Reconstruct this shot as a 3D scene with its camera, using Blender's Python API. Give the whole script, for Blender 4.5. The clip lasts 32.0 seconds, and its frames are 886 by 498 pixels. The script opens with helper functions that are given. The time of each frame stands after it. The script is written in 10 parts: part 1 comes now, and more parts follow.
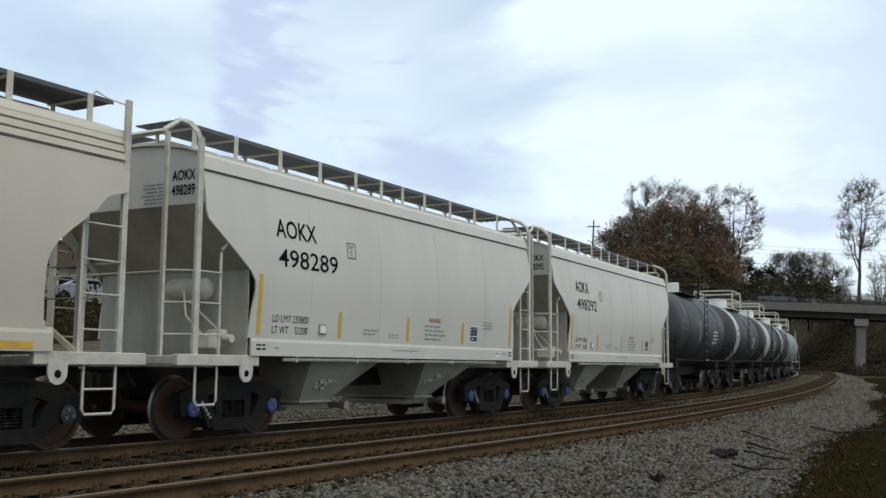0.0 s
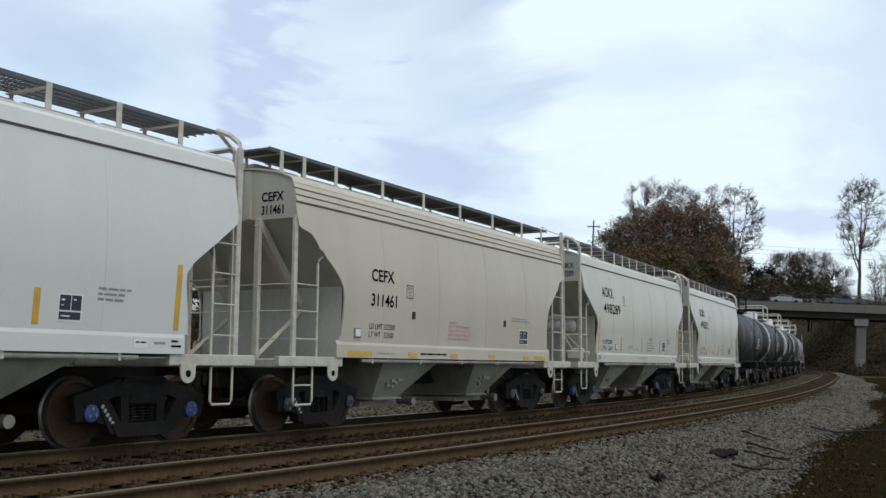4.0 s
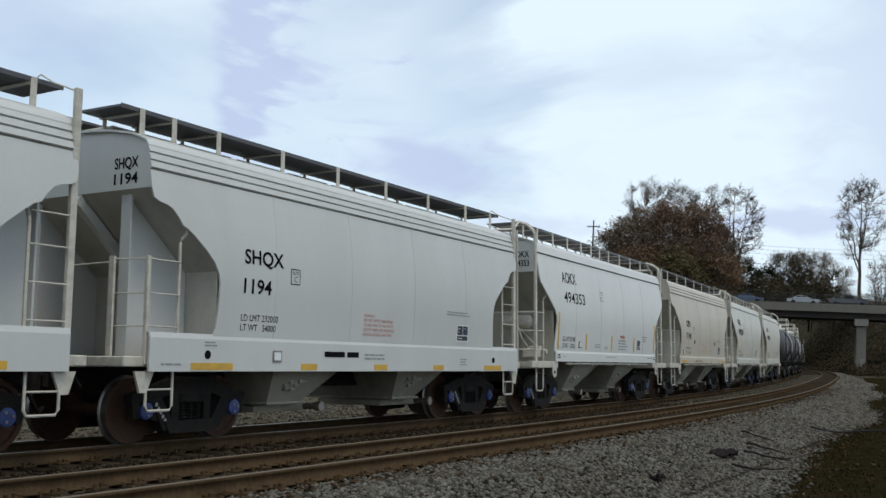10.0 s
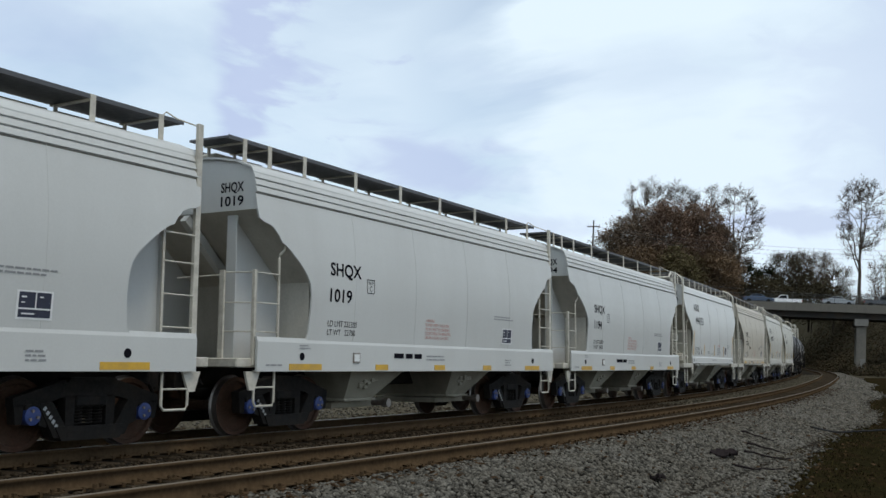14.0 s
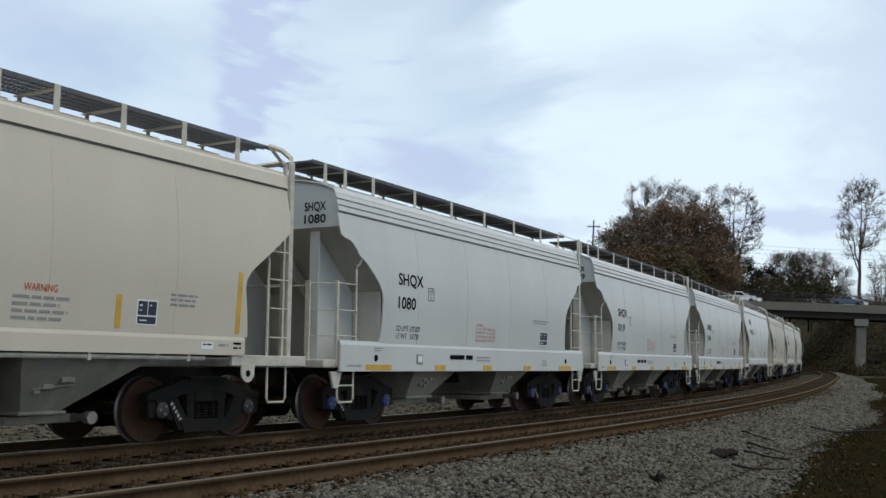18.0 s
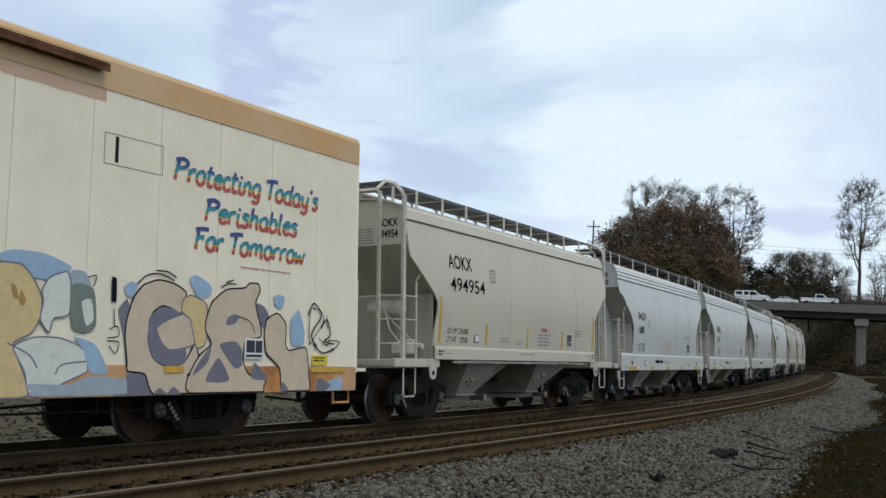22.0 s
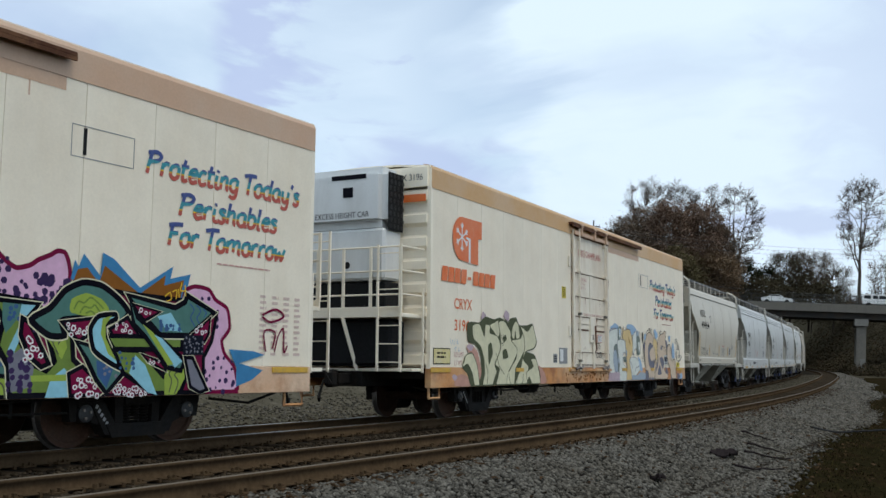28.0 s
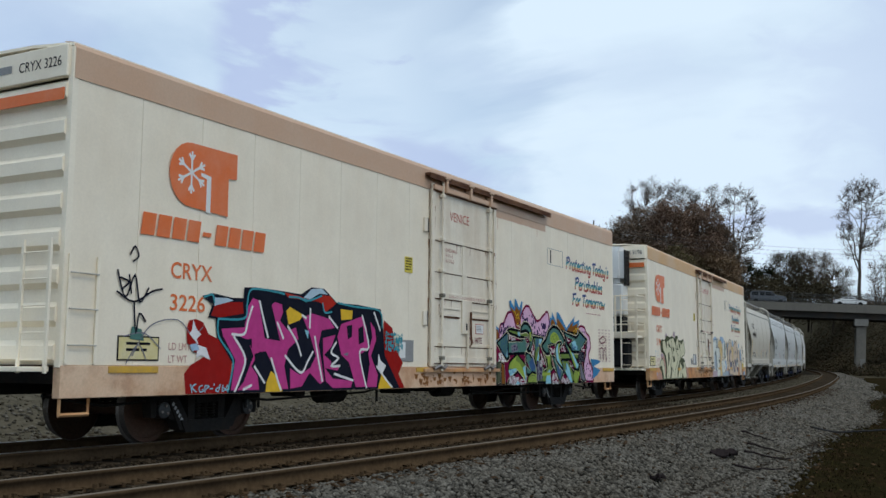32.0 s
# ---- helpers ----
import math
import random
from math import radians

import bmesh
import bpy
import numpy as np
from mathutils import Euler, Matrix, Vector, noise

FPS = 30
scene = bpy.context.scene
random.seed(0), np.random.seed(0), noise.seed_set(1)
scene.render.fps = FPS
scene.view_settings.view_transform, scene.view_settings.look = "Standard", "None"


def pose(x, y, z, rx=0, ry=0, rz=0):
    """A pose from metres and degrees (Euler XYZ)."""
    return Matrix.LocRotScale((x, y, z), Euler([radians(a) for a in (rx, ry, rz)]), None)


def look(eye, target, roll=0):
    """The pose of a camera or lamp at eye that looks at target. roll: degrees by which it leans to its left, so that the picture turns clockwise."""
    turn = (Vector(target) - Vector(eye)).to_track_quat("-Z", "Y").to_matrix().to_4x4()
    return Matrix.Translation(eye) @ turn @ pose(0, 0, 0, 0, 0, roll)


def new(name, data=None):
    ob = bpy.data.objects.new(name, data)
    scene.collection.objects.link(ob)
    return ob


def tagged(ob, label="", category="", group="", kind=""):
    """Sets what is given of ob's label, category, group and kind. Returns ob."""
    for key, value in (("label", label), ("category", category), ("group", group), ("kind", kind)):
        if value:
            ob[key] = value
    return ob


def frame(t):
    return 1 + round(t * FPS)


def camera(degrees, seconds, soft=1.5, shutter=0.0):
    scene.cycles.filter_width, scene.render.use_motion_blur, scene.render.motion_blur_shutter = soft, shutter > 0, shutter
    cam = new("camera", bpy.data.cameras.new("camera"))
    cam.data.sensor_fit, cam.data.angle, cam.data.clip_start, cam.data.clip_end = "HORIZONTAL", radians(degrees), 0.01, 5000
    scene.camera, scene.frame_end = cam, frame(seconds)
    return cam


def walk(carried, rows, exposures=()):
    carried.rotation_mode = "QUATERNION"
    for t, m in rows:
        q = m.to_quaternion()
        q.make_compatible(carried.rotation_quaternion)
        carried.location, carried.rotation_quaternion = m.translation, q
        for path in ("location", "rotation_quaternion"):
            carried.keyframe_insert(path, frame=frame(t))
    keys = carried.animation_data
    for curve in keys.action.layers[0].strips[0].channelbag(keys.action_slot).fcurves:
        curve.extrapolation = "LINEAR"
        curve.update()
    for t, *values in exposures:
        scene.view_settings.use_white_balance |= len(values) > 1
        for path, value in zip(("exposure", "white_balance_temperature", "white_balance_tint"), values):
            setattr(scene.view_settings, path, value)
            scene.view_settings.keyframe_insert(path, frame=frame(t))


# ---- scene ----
cam = camera(47.597, 32.0, soft=1.5)
EYE = Vector((0.0, 0.0, 1.7138))


def aimed(yaw, pitch, roll):
    """A camera pose at EYE from a heading, a tilt and a lean in degrees."""
    a, b = radians(yaw), radians(pitch)
    ahead = Vector((math.cos(b) * math.cos(a), math.cos(b) * math.sin(a), math.sin(b)))
    return look(EYE, EYE + ahead, roll)


walk(cam, [(0.0, aimed(31.511, 5.134, 3.106)), (32.0, aimed(31.511, 5.134, 3.106))],
     exposures=[(0.0, 0.04, 6580, 10), (3.5, 0.02, 6540, 10), (6.0, -0.04, 6500, 10), (24.0, -0.09, 6400, 10), (28.0, -0.08, 6270, 10), (30.0, -0.13, 6230, 10), (32.0, -0.18, 6200, 10)])

# ---- the line of the railway: a gentle left-hand curve ----
CANT, SPACING, SPEED, SLOWING = 0.054, 3.968, 3.6625, -0.0009
KNOTS = (-10.0, 20.0, 50.0, 80.0, 110.0, 140.0, 170.0, 200.0)
BENDS = (0.0, 0.0032, 0.0020, 0.0002, 0.0018, 0.0018, 0.0019, 0.0020)
LINE_S = np.arange(-320.0, 460.0, 0.5)
_bend = np.interp(LINE_S, KNOTS, BENDS)
LINE_A = np.cumsum(_bend) * 0.5
_zero = int(np.searchsorted(LINE_S, 0.0))
LINE_A = LINE_A - LINE_A[_zero]
LINE_X = np.cumsum(np.cos(LINE_A)) * 0.5
LINE_Y = np.cumsum(np.sin(LINE_A)) * 0.5
LINE_X = LINE_X - LINE_X[_zero]
LINE_Y = LINE_Y - LINE_Y[_zero] + 11.665


def on_line(s, w=0.0, z=0.0):
    """World place at s metres along the train's track, w metres towards the camera's side, z above its rails, tilted by the cant."""
    a = float(np.interp(s, LINE_S, LINE_A))
    x = float(np.interp(s, LINE_S, LINE_X))
    y = float(np.interp(s, LINE_S, LINE_Y))
    v = w * math.cos(CANT) - z * math.sin(CANT)
    return Vector((x + math.sin(a) * v, y - math.cos(a) * v, z * math.cos(CANT) + w * math.sin(CANT)))


def level(s, w, z=0.0):
    """World place at s, w with the plain height z."""
    a = float(np.interp(s, LINE_S, LINE_A))
    x = float(np.interp(s, LINE_S, LINE_X))
    y = float(np.interp(s, LINE_S, LINE_Y))
    return Vector((x + math.sin(a) * w, y - math.cos(a) * w, z))


def riding(s, span):
    """The pose of a car whose middle is at s and whose trucks are span apart: x ahead, y to the left, z up from the rails."""
    a, b = on_line(s - span / 2), on_line(s + span / 2)
    ahead = (b - a).normalized()
    up = on_line(s, 0, 1) - on_line(s, 0, 0)
    left = up.cross(ahead).normalized()
    up = ahead.cross(left)
    m = Matrix((ahead, left, up)).transposed().to_4x4()
    return Matrix.Translation((a + b) / 2) @ m


def gone(t):
    """How far the train has rolled by t seconds."""
    return SPEED * t + 0.5 * SLOWING * (t - 16.0) ** 2

# ---- daylight under a broken overcast ----
SUN_UP, SUN_ROUND = radians(62), radians(195)
world = bpy.data.worlds.new("world")
scene.world = world
world.use_nodes = True


def sky():
    nt = world.node_tree
    nt.nodes.clear()
    n, link = nt.nodes.new, nt.links.new
    out, bg = n("ShaderNodeOutputWorld"), n("ShaderNodeBackground")
    air = n("ShaderNodeTexSky")
    air.sky_type, air.sun_disc, air.sun_elevation, air.sun_rotation = "NISHITA", False, SUN_UP, SUN_ROUND
    dim = n("ShaderNodeVectorMath")
    dim.operation = "SCALE"
    dim.inputs["Scale"].default_value = 0.15
    link(air.outputs[0], dim.inputs[0])
    where = n("ShaderNodeTexCoord")
    flat = n("ShaderNodeMapping")
    flat.inputs["Scale"].default_value = (1.0, 1.0, 2.6)
    link(where.outputs["Generated"], flat.inputs[0])
    clouds = n("ShaderNodeTexNoise")
    clouds.inputs["Scale"].default_value, clouds.inputs["Detail"].default_value = 2.2, 9.0
    clouds.inputs["Roughness"].default_value, clouds.inputs["Distortion"].default_value = 0.52, 0.6
    link(flat.outputs[0], clouds.inputs["Vector"])
    # broad veils of thinner cloud, drawn out along the sky
    across = n("ShaderNodeVectorMath")
    across.operation = "DOT_PRODUCT"
    across.inputs[1].default_value = (0.5227, -0.8525, 0.0)
    link(where.outputs["Generated"], across.inputs[0])
    sway = n("ShaderNodeMath")
    sway.operation = "MULTIPLY_ADD"
    sway.inputs[1].default_value = 0.6
    link(clouds.outputs["Fac"], sway.inputs[0])
    link(across.outputs["Value"], sway.inputs[2])
    veil = n("ShaderNodeValToRGB")
    stops = veil.color_ramp.elements
    stops[0].position, stops[0].color = 0.0, (0.5,) * 3 + (1,)
    stops[1].position, stops[1].color = 1.0, (0.42,) * 3 + (1,)
    for at_, v in ((0.30, 0.52), (0.405, 0.50), (0.44, 0.43), (0.48, 0.46), (0.515, 0.60), (0.66, 0.58), (0.76, 0.46), (0.84, 0.40)):
        e = stops.new(at_)
        e.color = (v,) * 3 + (1,)
    spread = n("ShaderNodeMapRange")
    for key, v in zip(("From Min", "From Max", "To Min", "To Max"), (-0.38, 1.12, 0.0, 1.0)):
        spread.inputs[key].default_value = v
    link(sway.outputs[0], spread.inputs["Value"])
    link(spread.outputs["Result"], veil.inputs[0])
    both = n("ShaderNodeMath")
    both.operation = "MULTIPLY_ADD"
    both.inputs[1].default_value = 0.75
    link(clouds.outputs["Fac"], both.inputs[0])
    link(veil.outputs[0], both.inputs[2])
    ramp = n("ShaderNodeValToRGB")
    ramp.color_ramp.elements[0].position, ramp.color_ramp.elements[1].position = 0.62, 0.98
    ramp.color_ramp.elements[0].color, ramp.color_ramp.elements[1].color = (0.25,) * 3 + (1,), (1, 1, 1, 1)
    link(both.outputs[0], ramp.inputs[0])
    thin = n("ShaderNodeMix")
    thin.data_type = "RGBA"
    link(ramp.outputs[0], thin.inputs["Factor"])
    link(dim.outputs[0], thin.inputs["A"])
    thin.inputs["B"].default_value = (0.845, 0.985, 1.09, 1)
    # violet-grey undersides of cloud: one long bank with a clean edge and smaller scraps, ragged by the noise
    def calc(op, a, b):
        m = n("ShaderNodeMath")
        m.operation = op
        for k, v in ((0, a), (1, b)):
            if isinstance(v, float):
                m.inputs[k].default_value = v
            else:
                link(v, m.inputs[k])
        return m.outputs[0]

    def eased(v, lo, hi, a, b):
        r = n("ShaderNodeMapRange")
        r.interpolation_type = "SMOOTHSTEP"
        link(v, r.inputs["Value"])
        for key, q in zip(("From Min", "From Max", "To Min", "To Max"), (lo, hi, a, b)):
            r.inputs[key].default_value = q
        return r.outputs["Result"]

    split = n("ShaderNodeSeparateXYZ")
    link(where.outputs["Generated"], split.inputs[0])
    rise, side = split.outputs["Z"], across.outputs["Value"]
    stretch = n("ShaderNodeMapping")
    stretch.inputs["Rotation"].default_value = (0.0, radians(24), radians(31.5))
    stretch.inputs["Scale"].default_value = (1.0, 5.0, 11.0)
    link(where.outputs["Generated"], stretch.inputs[0])
    wisps = n("ShaderNodeTexNoise")
    wisps.inputs["Scale"].default_value, wisps.inputs["Detail"].default_value, wisps.inputs["Roughness"].default_value = 3.0, 6.0, 0.5
    wisps.inputs["Distortion"].default_value = 0.5
    link(stretch.outputs[0], wisps.inputs["Vector"])
    rag = calc("SUBTRACT", wisps.outputs["Fac"], 0.5)
    near_edge = calc("MULTIPLY_ADD", rag, 0.05)
    near_edge.node.inputs[2].default_value = 0.0
    bank = calc("MULTIPLY", eased(calc("ADD", side, near_edge), -0.233, -0.213, 0.0, 1.0), eased(calc("ADD", side, calc("MULTIPLY", rag, 0.55)), -0.20, -0.105, 1.0, 0.0))
    bank = calc("MULTIPLY", bank, eased(rise, 0.10, 0.20, 0.35, 1.0))
    shade = bank
    for cs, cz, rs, rz, strength in ((-0.015, 0.172, 0.085, 0.034, 0.9), (0.085, 0.118, 0.06, 0.014, 0.55), (0.335, 0.128, 0.085, 0.016, 0.8), (0.13, 0.265, 0.16, 0.03, 0.16), (0.42, 0.27, 0.13, 0.16, 0.42), (-0.40, 0.30, 0.10, 0.10, 0.35)):
        ds, dz = calc("DIVIDE", calc("SUBTRACT", side, cs), rs), calc("DIVIDE", calc("SUBTRACT", rise, cz), rz)
        far_ = calc("SQRT", calc("ADD", calc("MULTIPLY", ds, ds), calc("MULTIPLY", dz, dz)), 0.0)
        scrap = calc("MULTIPLY", eased(calc("ADD", far_, calc("MULTIPLY", rag, 2.2)), 0.35, 1.15, 1.0, 0.0), strength)
        shade = calc("MAXIMUM", shade, scrap)
    ahead_only = n("ShaderNodeVectorMath")
    ahead_only.operation = "DOT_PRODUCT"
    ahead_only.inputs[1].default_value = (0.8525, 0.5227, 0.0)
    link(where.outputs["Generated"], ahead_only.inputs[0])
    shade = calc("MULTIPLY", shade, eased(ahead_only.outputs["Value"], 0.0, 0.5, 0.0, 0.66))
    under = n("ShaderNodeMix")
    under.data_type = "RGBA"
    link(shade, under.inputs["Factor"])
    link(thin.outputs["Result"], under.inputs["A"])
    under.inputs["B"].default_value = (0.51, 0.59, 0.86, 1)
    link(under.outputs["Result"], bg.inputs["Color"])
    bg.inputs["Strength"].default_value = 1.0
    link(bg.outputs[0], out.inputs["Surface"])


sky()
sun = new("sun", bpy.data.lights.new("sun", "SUN"))
sun.data.energy, sun.data.angle, sun.data.color = 1.0, radians(18), (1.0, 0.90, 0.70)
sun.matrix_world = look((0, 0, 60), Vector((0, 0, 60)) - Vector((math.sin(SUN_ROUND) * math.cos(SUN_UP), math.cos(SUN_ROUND) * math.cos(SUN_UP), math.sin(SUN_UP))))

# ---- materials ----


def surface(name, base, rough=0.6, metal=0.0, grain=0.12, grain_size=30.0, stain=None, stain_amount=0.0, stain_size=1.2, streak=1.0,
            bump=0.0, bump_size=60.0, vary=0.0, second=None, second_amount=0.0, second_size=6.0, islands=False):
    """A painted, weathered or natural surface: base colour, fine grain, broad stains (streak > 1 draws them out downwards) and relief."""
    m = bpy.data.materials.new(name)
    m.use_nodes = True
    nt = m.node_tree
    n, link = nt.nodes.new, nt.links.new
    shader = nt.nodes["Principled BSDF"]
    where = n("ShaderNodeTexCoord")
    colour = n("ShaderNodeRGB")
    colour.outputs[0].default_value = (*base, 1)
    now = colour.outputs[0]

    def spots(size, stretch=1.0, detail=6.0, rough_=0.6):
        place = n("ShaderNodeMapping")
        place.inputs["Scale"].default_value = (1, 1, 1.0 / stretch)
        tex = n("ShaderNodeTexNoise")
        tex.inputs["Scale"].default_value, tex.inputs["Detail"].default_value = size, detail
        tex.inputs["Roughness"].default_value = rough_
        link(where.outputs["Object"], place.inputs[0])
        link(place.outputs[0], tex.inputs["Vector"])
        return tex.outputs["Fac"]

    def ranged(value, low, high, to_low, to_high):
        r = n("ShaderNodeMapRange")
        link(value, r.inputs["Value"])
        for key, v in zip(("From Min", "From Max", "To Min", "To Max"), (low, high, to_low, to_high)):
            r.inputs[key].default_value = v
        return r.outputs["Result"]

    def mixed(a, b, factor):
        mix = n("ShaderNodeMix")
        mix.data_type = "RGBA"
        link(a, mix.inputs["A"])
        if isinstance(b, tuple):
            mix.inputs["B"].default_value = (*b, 1)
        else:
            link(b, mix.inputs["B"])
        link(factor, mix.inputs["Factor"])
        return mix.outputs["Result"]

    def brightened(a, factor):
        hsv = n("ShaderNodeHueSaturation")
        link(a, hsv.inputs["Color"])
        link(factor, hsv.inputs["Value"])
        return hsv.outputs["Color"]

    if second:
        now = mixed(now, second, ranged(spots(second_size), 0.45, 0.62, 0.0, second_amount))
    if stain:
        now = mixed(now, stain, ranged(spots(stain_size, streak), 0.42, 0.72, 0.0, stain_amount))
    if grain:
        now = brightened(now, ranged(spots(grain_size), 0.25, 0.75, 1 - grain, 1 + grain))
    if vary:
        if islands:
            info = n("ShaderNodeNewGeometry")
            chance = info.outputs["Random Per Island"]
        else:
            info = n("ShaderNodeObjectInfo")
            chance = info.outputs["Random"]
        now = brightened(now, ranged(chance, 0, 1, 1 - vary, 1 + vary))
    link(now, shader.inputs["Base Color"])
    link(ranged(spots(grain_size * 0.4), 0.3, 0.7, max(rough - 0.1, 0.02), min(rough + 0.1, 1.0)), shader.inputs["Roughness"])
    shader.inputs["Metallic"].default_value = metal
    if rough >= 0.7:
        shader.inputs["Specular IOR Level"].default_value = 0.0 if rough >= 0.85 else 0.12
    if bump:
        lift = n("ShaderNodeBump")
        lift.inputs["Strength"].default_value, lift.inputs["Distance"].default_value = bump, 0.02
        link(spots(bump_size), lift.inputs["Height"])
        link(lift.outputs[0], shader.inputs["Normal"])
    return m


GRIME = (0.16, 0.13, 0.10)
PAINT = {
    "grey": surface("pale_grey_paint", (0.56, 0.535, 0.465), 0.42, grain=0.04, stain=GRIME, stain_amount=0.110, stain_size=0.9, streak=4, bump=0.03, bump_size=2),
    "cream": surface("cream_grey_paint", (0.52, 0.465, 0.375), 0.45, grain=0.04, stain=GRIME, stain_amount=0.130, stain_size=0.9, streak=4, bump=0.03, bump_size=2),
    "white": surface("bright_white_paint", (0.635, 0.63, 0.60), 0.4, grain=0.03, stain=GRIME, stain_amount=0.070, stain_size=0.9, streak=4, bump=0.03, bump_size=2),
    "cool": surface("cool_white_paint", (0.55, 0.55, 0.525), 0.4, grain=0.03, stain=GRIME, stain_amount=0.090, stain_size=0.9, streak=4, bump=0.03, bump_size=2),
    "beige": surface("beige_paint", (0.56, 0.505, 0.405), 0.42, grain=0.04, stain=GRIME, stain_amount=0.100, stain_size=0.9, streak=4, bump=0.03, bump_size=2),
}
# dark tone for the painted shadow lines under eaves and for grimy clamps
SHADE_AND_GRIME = surface("shade_and_grime_tone", (0.20, 0.185, 0.15), 0.7, grain=0.2, stain=(0.05, 0.045, 0.04), stain_amount=0.6, stain_size=3)
UNDER = surface("dusty_grey_paint", (0.33, 0.305, 0.24), 0.75, grain=0.08, stain=(0.10, 0.085, 0.065), stain_amount=0.6, stain_size=1.3, streak=2)
# dusty end paint, darkened so the shade of the car ends is in its colour
SHADED_DUSTY = surface("dusty_shaded_end_paint", (0.38, 0.365, 0.30), 0.65, grain=0.1, stain=GRIME, stain_amount=0.5, stain_size=2.0, streak=3)
DUSTYPALE = surface("dusty_white_end_paint", (0.47, 0.445, 0.385), 0.6, grain=0.1, stain=GRIME, stain_amount=0.35, stain_size=2.0, streak=3)
RAILPAINT = surface("pale_rail_paint", (0.53, 0.495, 0.42), 0.5, grain=0.08, stain=GRIME, stain_amount=0.4, stain_size=6)
GRATING = surface("galvanised_grating", (0.09, 0.09, 0.095), 0.5, 0.3, grain=0.15)
DARKBOARD = surface("dark_board_steel", (0.085, 0.085, 0.09), 0.6, 0.2, grain=0.15)
IRON = surface("black_cast_iron", (0.014, 0.013, 0.012), 0.75, 0.0, grain=0.3, stain=(0.03, 0.022, 0.016), stain_amount=0.5, stain_size=5, bump=0.2)
WHEEL = surface("rusty_wheel_steel", (0.062, 0.036, 0.024), 0.7, 0.1, grain=0.3, stain=(0.07, 0.032, 0.02), stain_amount=0.7, stain_size=4)
TREAD = surface("worn_bright_steel", (0.20, 0.18, 0.165), 0.42, 0.8, grain=0.15)
CAPBLUE = surface("blue_bearing_paint", (0.03, 0.055, 0.20), 0.6, grain=0.2, stain=(0.05, 0.05, 0.05), stain_amount=0.5, stain_size=9)
CAPDARK = surface("greasy_bearing_steel", (0.05, 0.05, 0.05), 0.5, 0.5, grain=0.2)
YELLOW = surface("amber_reflector", (0.62, 0.36, 0.03), 0.4, grain=0.06, stain=GRIME, stain_amount=0.35, stain_size=5)
INK = surface("black_lettering", (0.011, 0.011, 0.015), 0.86, grain=0.2)
FADED = surface("faded_grey_print", (0.25, 0.25, 0.25), 0.6, grain=0.15)
REDINK = surface("red_lettering", (0.45, 0.075, 0.045), 0.5, grain=0.15)
PALERED = surface("faded_red_print", (0.52, 0.27, 0.23), 0.6, grain=0.15)
LABELWHITE = surface("white_decal", (0.72, 0.72, 0.70), 0.5, grain=0.05)
STENCIL = surface("blue_black_stencil", (0.022, 0.024, 0.045), 0.5, grain=0.15)
STEEL = surface("scraped_steel", (0.30, 0.27, 0.24), 0.45, 0.7, grain=0.2, stain=(0.14, 0.07, 0.04), stain_amount=0.5, stain_size=6)
FADEDWHITE = surface("worn_white_stencil", (0.36, 0.36, 0.35), 0.7, grain=0.3, grain_size=40)
RUBBER = surface("black_rubber", (0.02, 0.02, 0.02), 0.7, grain=0.15)


# ---- mesh kit ----


def finish(name, bm, material, smooth=False):
    me = bpy.data.meshes.new(name)
    bmesh.ops.recalc_face_normals(bm, faces=bm.faces)
    bm.to_mesh(me)
    bm.free()
    for mat_ in (material if isinstance(material, (list, tuple)) else [material]):
        me.materials.append(mat_)
    if smooth:
        me.shade_smooth()
    return me


def part(name, bm, material, parent, label="", smooth=False):
    """One mesh object under a thing or a part; bm may be a bmesh or a finished mesh."""
    me = bm if isinstance(bm, bpy.types.Mesh) else finish(name, bm, material, smooth)
    ob = new(name, me)
    ob.parent = parent
    if label:
        ob["label"] = label
    return ob


def bx(bm, x0, x1, y0, y1, z0, z1, edge=0.0, mi=0):
    """A box between two corners; edge chamfers its rims."""
    c = [bm.verts.new(p) for p in ((x0, y0, z0), (x1, y0, z0), (x1, y1, z0), (x0, y1, z0), (x0, y0, z1), (x1, y0, z1), (x1, y1, z1), (x0, y1, z1))]
    faces = [bm.faces.new([c[i] for i in f]) for f in ((3, 2, 1, 0), (4, 5, 6, 7), (0, 1, 5, 4), (1, 2, 6, 5), (2, 3, 7, 6), (3, 0, 4, 7))]
    for f in faces:
        f.material_index = mi
    if edge:
        bmesh.ops.bevel(bm, geom=list({e for f in faces for e in f.edges}), offset=edge, segments=1, affect="EDGES", clamp_overlap=True)
    return bm


def plate(bm, outline, y0, y1, mi=0):
    """A flat plate: an outline of (x, z) given depth between y0 and y1."""
    a = [bm.verts.new((x, y0, z)) for x, z in outline]
    b = [bm.verts.new((x, y1, z)) for x, z in outline]
    fs = [bm.faces.new(a), bm.faces.new(b[::-1])]
    k = len(a)
    for i in range(k):
        fs.append(bm.faces.new((a[i], b[i], b[(i + 1) % k], a[(i + 1) % k])))
    for f in fs:
        f.material_index = mi
    return bm


